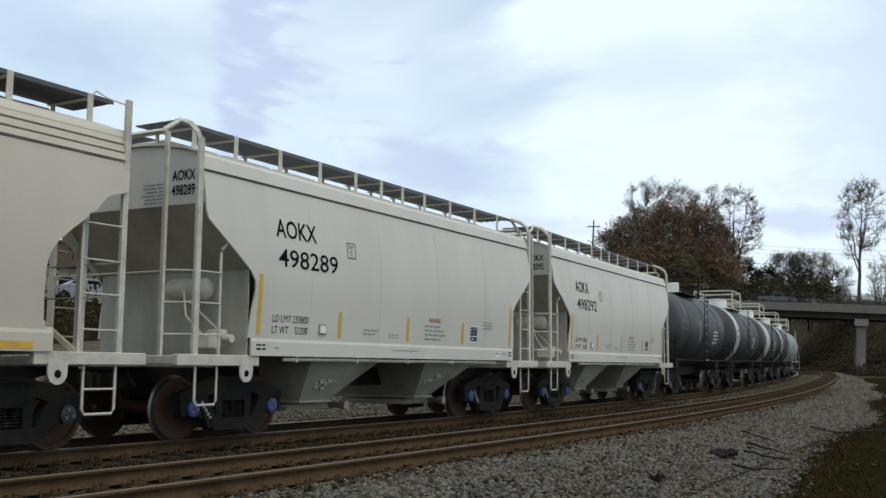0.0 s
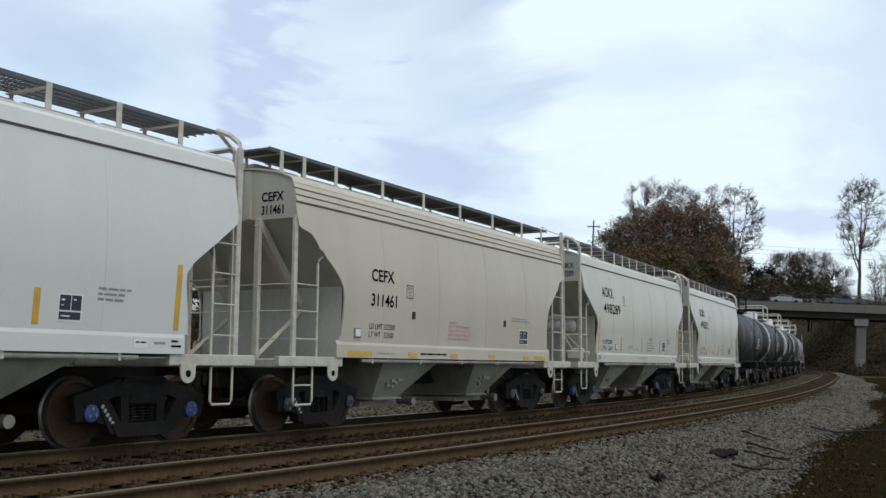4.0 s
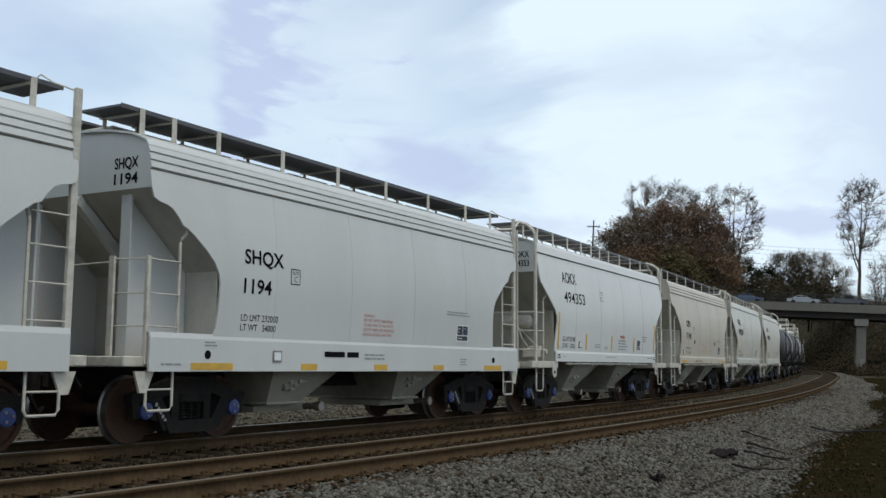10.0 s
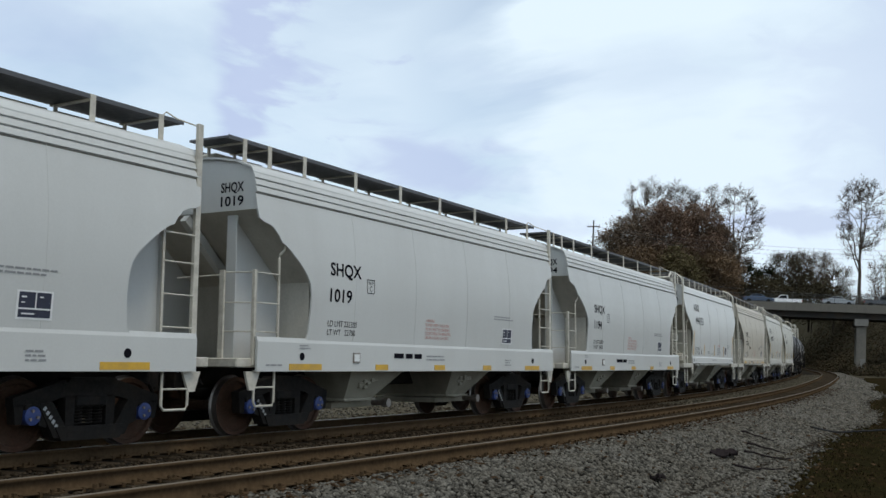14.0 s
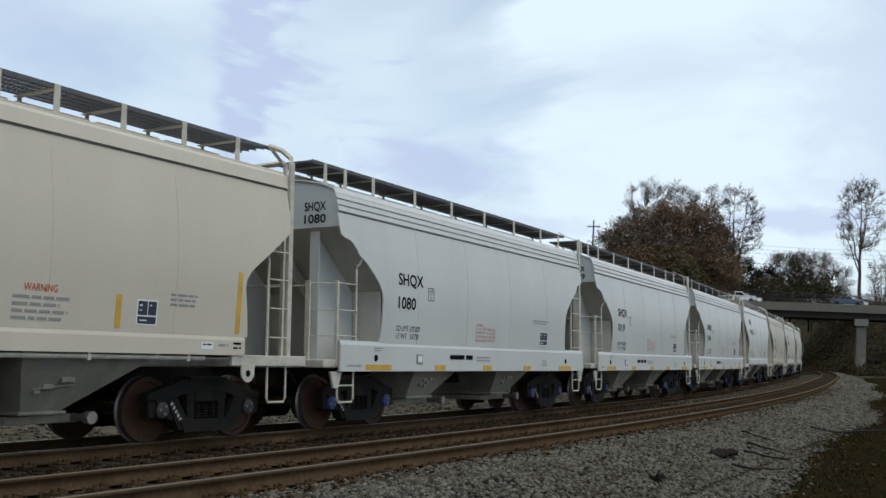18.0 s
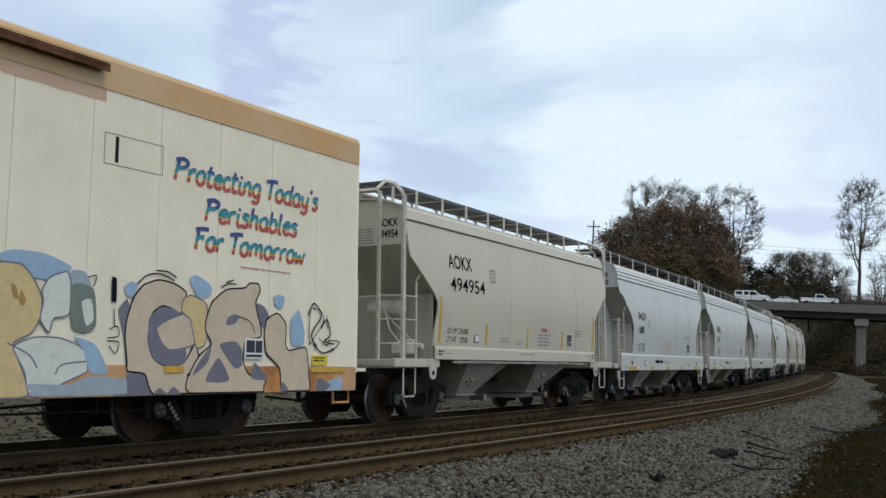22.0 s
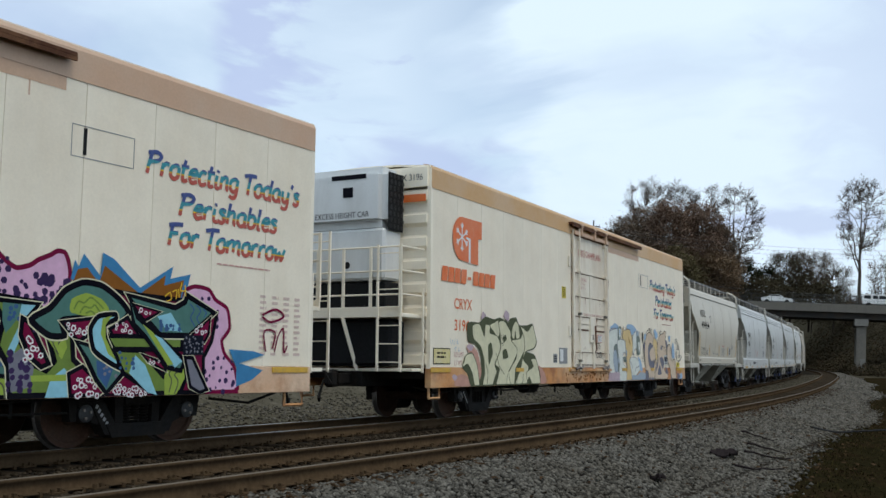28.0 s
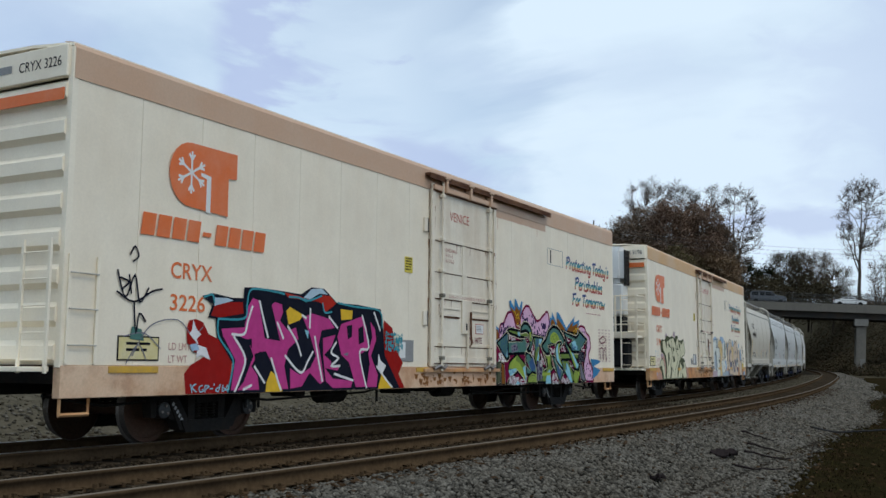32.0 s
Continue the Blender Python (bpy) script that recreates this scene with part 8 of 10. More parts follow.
    dots(car, 3.7, 3.94, 1.82, 2.07, 6, 0.05, SPRAY["violet"], n, 36)
    n += 1
    piece("blue", [(7.29, 1.32), (7.83, 1.3), (8.07, 1.25), (7.52, 1.12), (8.04, 1.02), (7.81, 0.88), (7.46, 0.78), (7.46, 1.06)])
    dots(car, 1.68, 2.4, 1.8, 2.06, 26, 0.05, SPRAY["violet"], n, 1)
    n += 2
    piece("maroon", [(1.4, 1.58), (2.13, 1.92), (2.74, 1.92), (4.01, 1.81), (4.17, 1.66), (4.7, 2.05), (5.35, 2.0), (6.33, 1.97), (7.02, 1.83), (6.93, 1.42), (6.78, 1.19), (6.8, 0.69), (1.49, 0.69), (1.46, 1.17)], "black", 0.05, label="maroon sprayed backing")
    dots(car, 1.59, 2.03, 1.21, 1.4, 30, 0.04, SPRAY["white"], n, 7)
    n += 3
    piece("teal", [(2.14, 1.68), (2.54, 1.69), (2.98, 1.75), (3.18, 1.48), (3.09, 1.44), (2.56, 1.41), (2.16, 1.37)], "black", 0.03)
    piece("moss", [(1.52, 1.18), (1.72, 1.2), (1.69, 0.77), (1.49, 0.69)], "cream", 0.025)
    piece("brown", [(1.72, 1.19), (1.86, 1.14), (1.93, 0.69), (1.73, 0.69)], "cream", 0.025)
    piece("teal", [(1.49, 1.62), (2.11, 1.89), (2.15, 1.68), (2.13, 1.31), (2.01, 1.24)], "cream", 0.045, label="teal sprayed arrow")
    piece("sky", [(2.13, 1.69), (2.19, 1.61), (2.11, 1.37), (2.01, 1.3), (1.95, 1.34), (2.09, 1.51)])
    piece("teal", [(2.07, 1.38), (2.08, 1.67), (2.53, 1.74), (2.84, 1.7), (2.97, 1.8), (3.1, 1.7), (3.28, 1.58), (3.14, 1.4), (3.04, 1.41)], "black", 0.05, label="teal sprayed letter")
    piece("slate", [(2.22, 1.58), (2.54, 1.63), (2.63, 1.47), (2.28, 1.4)])
    dots(car, 2.26, 2.6, 1.43, 1.58, 8, 0.035, SPRAY["violet"], n, 41)
    n += 1
    piece("lime", [(2.09, 1.05), (2.15, 1.2), (2.55, 1.39), (3.01, 1.15), (3.07, 0.97), (2.99, 0.76), (2.58, 0.94), (2.17, 0.93)], "black", 0.045, label="lime green sprayed letter")
    piece("green", [(2.55, 1.37), (2.97, 1.15), (3.04, 0.97), (2.91, 0.98), (2.7, 1.18), (2.48, 1.24)])
    piece("sky", [(2.1, 1.02), (2.49, 1.06), (2.6, 0.95), (2.17, 0.88)])
    dots(car, 2.13, 2.55, 0.93, 1.05, 9, 0.03, SPRAY["ink_blue"], n, 42)
    n += 1
    piece("sky", [(2.87, 1.07), (3.01, 1.12), (3.08, 0.97), (3.07, 0.74)])
    piece("maroon", [(2.11, 0.77), (2.58, 0.98), (3.07, 0.69), (2.12, 0.69)], "cream", 0.05)
    dots(car, 2.14, 3.02, 0.69, 0.88, 34, 0.045, SPRAY["white"], n, 43)
    n += 3
    dots(car, 2.14, 3.02, 0.69, 0.88, 34, 0.0225, SPRAY["maroon"], n, 43)
    n += 3
    piece("sky", [(2.46, 0.69), (2.59, 0.78), (2.73, 0.69)])
    piece("teal", [(3.04, 1.41), (3.23, 1.42), (3.7, 1.02), (3.74, 0.92), (3.61, 0.89), (3.07, 0.92)], "cream", 0.05, label="teal sprayed leg")
    piece("ink_blue", [(3.21, 1.2), (3.43, 1.33), (3.62, 1.07), (3.39, 0.95)])
    piece("maroon", [(3.08, 1.23), (3.25, 1.04), (3.06, 1.13)], "cream", 0.03)
    piece("lime", [(3.13, 0.69), (3.17, 0.87), (3.39, 0.97), (3.74, 0.93), (3.73, 0.69)], "black", 0.04, label="lime green sprayed foot")
    strokes(car, [rounded([(3.2, 0.69), (3.23, 0.82), (3.39, 0.89), (3.61, 0.86), (3.66, 0.69)]), rounded([(3.29, 0.69), (3.32, 0.79), (3.43, 0.84), (3.55, 0.79), (3.57, 0.69)]), rounded([(3.39, 0.69), (3.42, 0.76), (3.48, 0.76), (3.49, 0.69)])], 0.02, SPRAY["moss"], n, "graffito_line")
    n += 1
    piece("maroon", [(2.09, 1.83), (2.17, 1.86), (2.66, 1.76), (2.76, 1.69), (2.1, 1.68)], "cream", 0.045)
    dots(car, 2.13, 2.45, 1.71, 1.81, 9, 0.04, SPRAY["white"], n, 44)
    n += 1
    dots(car, 2.13, 2.45, 1.71, 1.81, 9, 0.02, SPRAY["maroon"], n, 44)
    n += 1
    piece("green", [(2.04, 1.91), (2.18, 1.95), (2.78, 1.91), (3.11, 1.94), (3.23, 1.79), (2.7, 1.78), (2.16, 1.85)], "cream", 0.05, label="green sprayed bar")
    piece("sky", [(2.57, 1.9), (2.7, 1.89), (2.72, 1.79), (2.6, 1.82)])
    piece("maroon", [(2.97, 1.78), (3.1, 1.79), (3.21, 1.71), (3.18, 1.62), (3.07, 1.69)], "cream", 0.03)
    dots(car, 3.03, 3.18, 1.69, 1.77, 3, 0.03, SPRAY["white"], n, 45)
    n += 1
    dots(car, 3.03, 3.18, 1.69, 1.77, 3, 0.015, SPRAY["maroon"], n, 45)
    n += 1
    piece("slate", [(3.01, 1.61), (3.27, 1.67), (3.32, 1.55), (3.14, 1.46)])
    piece("teal", [(2.77, 1.9), (2.8, 2.03), (2.95, 2.11), (3.16, 2.09), (3.33, 1.97), (3.42, 1.79), (3.39, 1.6), (3.27, 1.46), (3.12, 1.49), (3.24, 1.59), (3.28, 1.77), (3.2, 1.89), (3.01, 1.94)], "cream", 0.055, bent=True, label="teal sprayed hook")
    piece("lime", [(3.23, 1.91), (3.34, 1.91), (3.37, 1.7), (3.27, 1.71)])
    dots(car, 3.24, 3.36, 1.71, 1.88, 6, 0.02, SPRAY["moss"], n, 46)
    n += 1
    piece("maroon", [(3.34, 1.45), (3.5, 1.72), (3.57, 1.57), (3.51, 1.29), (3.68, 1.06)], "cream", 0.03)
    dots(car, 3.36, 3.52, 1.34, 1.57, 7, 0.04, SPRAY["white"], n, 47)
    n += 1
    dots(car, 3.36, 3.52, 1.34, 1.57, 7, 0.02, SPRAY["maroon"], n, 47)
    n += 1
    piece("green", [(3.44, 1.81), (4.03, 1.78), (3.88, 1.59), (3.81, 1.36), (3.98, 1.09), (4.19, 1.01), (4.3, 1.12), (4.19, 1.43), (3.95, 1.61), (4.43, 1.69), (4.53, 1.45), (4.57, 1.14), (4.74, 1.01), (4.73, 0.89), (4.31, 0.73), (4.21, 0.69), (3.72, 0.69), (3.68, 1.06), (3.52, 1.29), (3.59, 1.58)], "cream", 0.055, label="green sprayed letter")
    piece("teal", [(3.56, 1.78), (3.84, 1.77), (3.75, 1.58), (3.62, 1.43), (3.57, 1.57)])
    dots(car, 3.62, 3.85, 1.59, 1.76, 8, 0.04, SPRAY["ink_blue"], n, 48)
    n += 1
    piece("sky", [(3.81, 1.77), (4.0, 1.77), (3.88, 1.64), (3.79, 1.66)])
    piece("sky", [(3.65, 1.22), (3.79, 1.52), (3.8, 1.34), (3.73, 1.18)])
    piece("slate", [(3.67, 1.15), (3.84, 1.27), (4.02, 1.04), (3.99, 0.82), (3.73, 0.76)])
    dots(car, 3.67, 4.01, 0.75, 1.23, 16, 0.05, SPRAY["violet"], n, 49)
    n += 2
    piece("maroon", [(3.83, 1.61), (3.82, 1.42), (3.95, 1.17), (4.12, 1.05), (4.22, 1.09), (4.02, 1.42), (3.92, 1.57)], "cream", 0.045)
    dots(car, 3.85, 4.12, 1.1, 1.4, 8, 0.045, SPRAY["white"], n, 50)
    n += 1
    dots(car, 3.85, 4.12, 1.1, 1.4, 8, 0.0225, SPRAY["maroon"], n, 50)
    n += 1
    piece("lime", [(4.05, 1.59), (4.37, 1.62), (4.47, 1.29), (4.4, 1.14), (4.21, 1.35)])
    strokes(car, [rounded([(4.22, 1.57), (4.29, 1.45), (4.26, 1.35), (4.35, 1.2)]), rounded([(4.31, 1.59), (4.39, 1.45), (4.34, 1.32)])], 0.018, SPRAY["moss"], n, "graffito_line")
    n += 1
    dots(car, 3.97, 4.12, 1.44, 1.59, 6, 0.03, SPRAY["violet"], n, 51)
    n += 1
    piece("sky", [(4.26, 0.92), (4.44, 1.04), (4.65, 0.85), (4.6, 0.69), (4.19, 0.69)])
    piece("lime", [(3.98, 0.95), (4.69, 0.97), (4.69, 0.89), (3.99, 0.88)])
    piece("maroon", [(4.51, 0.97), (4.71, 1.06), (5.11, 0.74), (5.07, 0.69), (4.55, 0.69)], "cream", 0.04)
    dots(car, 4.58, 5.03, 0.69, 0.92, 14, 0.05, SPRAY["white"], n, 52)
    n += 2
    dots(car, 4.58, 5.03, 0.69, 0.92, 14, 0.025, SPRAY["maroon"], n, 52)
    n += 2
    piece("maroon", [(5.34, 0.98), (6.06, 0.69), (5.05, 0.69)], "cream", 0.04)
    dots(car, 5.2, 5.86, 0.69, 0.85, 20, 0.045, SPRAY["white"], n, 53)
    n += 2
    dots(car, 5.2, 5.86, 0.69, 0.85, 20, 0.0225, SPRAY["maroon"], n, 53)
    n += 2
    piece("teal", [(3.95, 1.6), (4.2, 1.75), (4.41, 1.98), (4.68, 2.09), (4.97, 2.06), (5.25, 1.9), (5.39, 1.73), (5.08, 1.5), (4.98, 1.63), (5.12, 1.7), (4.77, 1.66), (4.38, 1.61), (4.42, 1.43), (4.19, 1.43)], "cream", 0.06, bent=True, label="green-grey sprayed arch")
    piece("lime", [(4.49, 1.72), (4.51, 1.88), (4.73, 1.96), (4.97, 1.89), (5.07, 1.76), (4.77, 1.68)], bent=True)
    strokes(car, [rounded([(4.54, 1.75), (4.6, 1.85), (4.69, 1.84), (4.78, 1.91), (4.9, 1.85), (4.99, 1.78)]), rounded([(4.63, 1.71), (4.69, 1.79), (4.79, 1.78), (4.85, 1.82), (4.93, 1.74)]), rounded([(4.72, 1.71), (4.79, 1.74), (4.86, 1.71)])], 0.022, SPRAY["green"], n, "graffito_line")
    n += 1
    piece("maroon", [(4.37, 1.59), (4.88, 1.66), (4.79, 1.46), (4.63, 1.36)], "cream", 0.045)
    dots(car, 4.45, 4.78, 1.43, 1.59, 9, 0.045, SPRAY["white"], n, 54)
    n += 1
    dots(car, 4.45, 4.78, 1.43, 1.59, 9, 0.0225, SPRAY["maroon"], n, 54)
    n += 1
    piece("maroon", [(5.1, 1.53), (5.38, 1.69), (5.57, 1.47), (5.15, 1.45)], "cream", 0.04)
    dots(car, 5.19, 5.47, 1.48, 1.62, 7, 0.04, SPRAY["white"], n, 55)
    n += 1
    dots(car, 5.19, 5.47, 1.48, 1.62, 7, 0.02, SPRAY["maroon"], n, 55)
    n += 1
    piece("teal", [(4.6, 1.36), (5.02, 1.27), (5.39, 1.02), (5.09, 0.72), (4.92, 0.9), (4.77, 1.14)], "cream", 0.05, label="teal sprayed diagonal")
    piece("ink_blue", [(4.91, 1.14), (5.19, 1.06), (5.09, 0.79), (4.94, 0.95)])
    dots(car, 4.98, 5.25, 0.92, 1.19, 7, 0.035, SPRAY["slate"], n, 56)
    n += 1
    piece("green", [(5.06, 1.44), (6.35, 1.47), (6.35, 1.3), (5.18, 1.28)], "black", 0.05, label="green sprayed bar")
    piece("sky", [(5.16, 1.72), (4.91, 1.68), (4.8, 1.51), (4.88, 1.25), (5.19, 1.08), (5.4, 1.01), (5.35, 1.1), (5.16, 1.23), (5.04, 1.42), (5.02, 1.58), (5.19, 1.66)], "cream", 0.05, bent=True, label="pale blue sprayed letter")
    piece("lime", [(5.12, 1.7), (4.98, 1.66), (4.96, 1.47), (5.09, 1.22), (5.31, 1.08), (5.16, 1.23), (5.04, 1.42), (5.03, 1.58)])
    piece("teal", [(5.37, 1.98), (6.2, 1.86), (6.38, 1.95), (6.41, 2.04), (6.95, 1.83), (6.48, 1.49), (5.95, 1.48), (5.72, 1.66), (5.53, 1.8)], "cream", 0.06, label="teal sprayed arrow")
    piece("maroon", [(5.45, 1.87), (5.93, 1.79), (5.66, 1.66)], "cream", 0.04)
    dots(car, 5.56, 5.78, 1.74, 1.83, 4, 0.035, SPRAY["white"], n, 57)
    n += 1
    dots(car, 5.56, 5.78, 1.74, 1.83, 4, 0.0175, SPRAY["maroon"], n, 57)
    n += 1
    piece("sky", [(5.88, 1.73), (6.12, 1.79), (6.34, 1.54), (6.05, 1.55)])
    dots(car, 5.91, 6.32, 1.54, 1.71, 11, 0.04, SPRAY["ink_blue"], n, 58)
    n += 1
    strokes(car, [rounded([(6.47, 1.93), (6.55, 1.85), (6.49, 1.74), (6.58, 1.62)]), rounded([(6.59, 1.92), (6.68, 1.84), (6.61, 1.74), (6.67, 1.66)]), rounded([(6.72, 1.87), (6.79, 1.82), (6.74, 1.75)])], 0.02, SPRAY["ink_blue"], n, "graffito_line")
    n += 1
    piece("maroon", [(6.51, 1.49), (6.87, 1.75), (6.85, 1.52), (6.77, 1.41)], "cream", 0.035)
    dots(car, 6.59, 6.82, 1.5, 1.65, 5, 0.04, SPRAY["white"], n, 59)
    n += 1
    dots(car, 6.59, 6.82, 1.5, 1.65, 5, 0.02, SPRAY["maroon"], n, 59)
    n += 1
    piece("green", [(5.18, 1.27), (5.62, 1.27), (6.02, 0.94), (6.09, 1.15), (6.33, 1.19), (6.46, 0.94), (6.35, 0.72), (6.12, 0.69), (5.86, 0.69), (5.34, 0.98)], "black", 0.05, label="green sprayed letter")
    piece("sky", [(5.53, 1.21), (5.71, 1.08), (5.93, 0.69), (5.76, 0.73), (5.44, 0.98)])
    dots(car, 5.26, 5.56, 1.01, 1.26, 10, 0.035, SPRAY["ink_blue"], n, 60)
    n += 1
    piece("lime", [(6.05, 0.95), (6.2, 1.11), (6.39, 1.07), (6.42, 0.91), (6.27, 0.69), (6.06, 0.69)])
    strokes(car, [rounded([(6.14, 0.72), (6.18, 0.88), (6.13, 0.98), (6.26, 1.07)]), rounded([(6.24, 0.7), (6.3, 0.86), (6.23, 0.96), (6.34, 1.01)])], 0.02, SPRAY["moss"], n, "graffito_line")
    n += 1
    piece("maroon", [(5.63, 1.23), (5.99, 1.12), (6.07, 1.01), (5.76, 1.13)], "cream", 0.035)
    dots(car, 5.75, 5.99, 1.08, 1.2, 4, 0.03, SPRAY["white"], n, 61)
    n += 1
    dots(car, 5.75, 5.99, 1.08, 1.2, 4, 0.015, SPRAY["maroon"], n, 61)
    n += 1
    piece("teal", [(5.4, 1.93), (5.54, 1.7), (5.9, 1.47), (6.41, 1.15), (6.34, 1.01), (6.1, 1.05), (5.69, 1.45), (5.48, 1.61)], "black", 0.05)
    piece("sky", [(5.82, 1.49), (5.98, 1.44), (6.36, 1.14), (6.23, 1.05)])
    piece("lime", [(5.63, 1.62), (5.82, 1.51), (6.2, 1.1), (6.1, 1.08)])
    piece("slate", [(6.41, 1.19), (6.55, 1.19), (6.85, 0.75), (6.71, 0.69), (6.53, 0.79)], "cream", 0.04)
    piece("navy", [(6.37, 1.5), (6.75, 1.5), (6.76, 1.23), (6.37, 1.22)])
    dots(car, 6.39, 6.75, 1.25, 1.49, 22, 0.02, SPRAY["slate"], n, 62)
    n += 2
    strokes(car, [rounded([(1.65, 1.7), (1.71, 1.6), (1.68, 1.53), (1.77, 1.37)]), rounded([(1.74, 1.74), (1.81, 1.64), (1.77, 1.55), (1.87, 1.34)]), rounded([(1.84, 1.78), (1.9, 1.67), (1.87, 1.57), (1.95, 1.31)]), rounded([(1.93, 1.82), (1.99, 1.71), (1.97, 1.59), (2.03, 1.38)])], 0.022, SPRAY["ink_blue"], n, "graffito_line")
    n += 1
    strokes(car, [rounded([(2.35, 2.38), (2.44, 2.31), (2.51, 2.21)]), rounded([(2.44, 2.19), (2.5, 2.27), (2.6, 2.31), (2.59, 2.22), (2.49, 2.21)]), rounded([(2.62, 2.21), (2.71, 2.14), (2.69, 2.03)]), rounded([(2.52, 2.09), (2.58, 2.08)])], 0.018, SPRAY["yellow"], n, "graffito_line", "yellow sprayed scrawl")
    n += 1
    strokes(car, [rounded([(6.0, 2.0), (6.09, 2.06), (6.11, 1.97), (6.03, 1.94)]), rounded([(6.13, 2.07), (6.21, 2.1), (6.2, 1.98)]), rounded([(6.24, 2.12), (6.26, 2.0)]), rounded([(6.3, 2.21), (6.28, 2.1), (6.38, 2.11)]), rounded([(6.36, 2.18), (6.38, 2.03)])], 0.018, SPRAY["yellow"], n, "graffito_line", "yellow sprayed date")
    n += 1
    strokes(car, [rounded([(8.0, 1.85), (8.3, 1.95), (8.5, 1.85), (8.2, 1.75), (8.0, 1.82)])], 0.035, SPRAY["maroon"], 2, "tag")
    strokes(car, [rounded([(8.1, 1.3), (8.05, 1.6), (8.3, 1.6), (8.25, 1.35)]), rounded([(8.3, 1.3), (8.38, 1.55), (8.5, 1.65), (8.52, 1.3), (8.6, 1.4)])], 0.028, SPRAY["maroon"], 2, "tag", "small maroon sprayed tag")


def reefer(number, name, band, label, unit_end, shift, graffiti):
    car = tagged(empty("reefer_car"), label, "boxcar", "cars of the freight train")
    car["band"] = band
    reefer_body(car)
    reefer_unit(car, unit_end)
    part("lettering", end_words(words("CRYX " + number, 0.13, INK, 0.78), -RH - 0.075, -1.42, 4.76), None, car, "black end lettering")
    print_lines_end(car, -RH - 0.075, -0.5, 4.78, 0.6, 0.10)
    reefer_gear(car)
    before = set(car.children)
    reefer_door(car, name, -0.22 if band else 0.0)
    slogan(car)
    logo(car)
    reefer_marks(car, number, ((-9.58, -8.74), (-5.45, -5.0), (-2.0, -1.55), (2.5, 2.95), (5.55, 5.9), (8.7, 9.6)) if band else ((-9.58, -8.74), (-2.0, -1.55), (8.25, 9.1)))
    for spray in graffiti:
        spray(car)
    for ob in set(car.children) - before:
        ob.location.x += shift
    for x in (-6.65, 6.65):
        truck(car, x, CAPDARK)
    couplers(car, RH + 1.05)
    del car["band"]
    return car


TRAIN.append((reefer("3196", "LAKE CHAMPLAIN", True, "white refrigerated boxcar with tan roof band and graffiti", -1, -0.2, (graffiti_cream, graffiti_pale, graffiti_peach)), -76.25, 13.3))
TRAIN.append((reefer("3226", "VENICE", False, "white refrigerated boxcar with faded band and bright graffiti", 1, 0.56, (graffiti_magenta, graffiti_jungle)), -99.45, 13.3))

# ---- tank cars at the front of what is seen ----
TANKBLACK = surface("black_tank_paint", (0.020, 0.019, 0.020), 0.55, grain=0.2, stain=(0.065, 0.052, 0.04), stain_amount=0.55, stain_size=1.1, streak=3)
TANKGREY = surface("grey_tank_paint", (0.30, 0.31, 0.32), 0.5, grain=0.1, stain=(0.10, 0.09, 0.08), stain_amount=0.5, stain_size=1.5, streak=3)


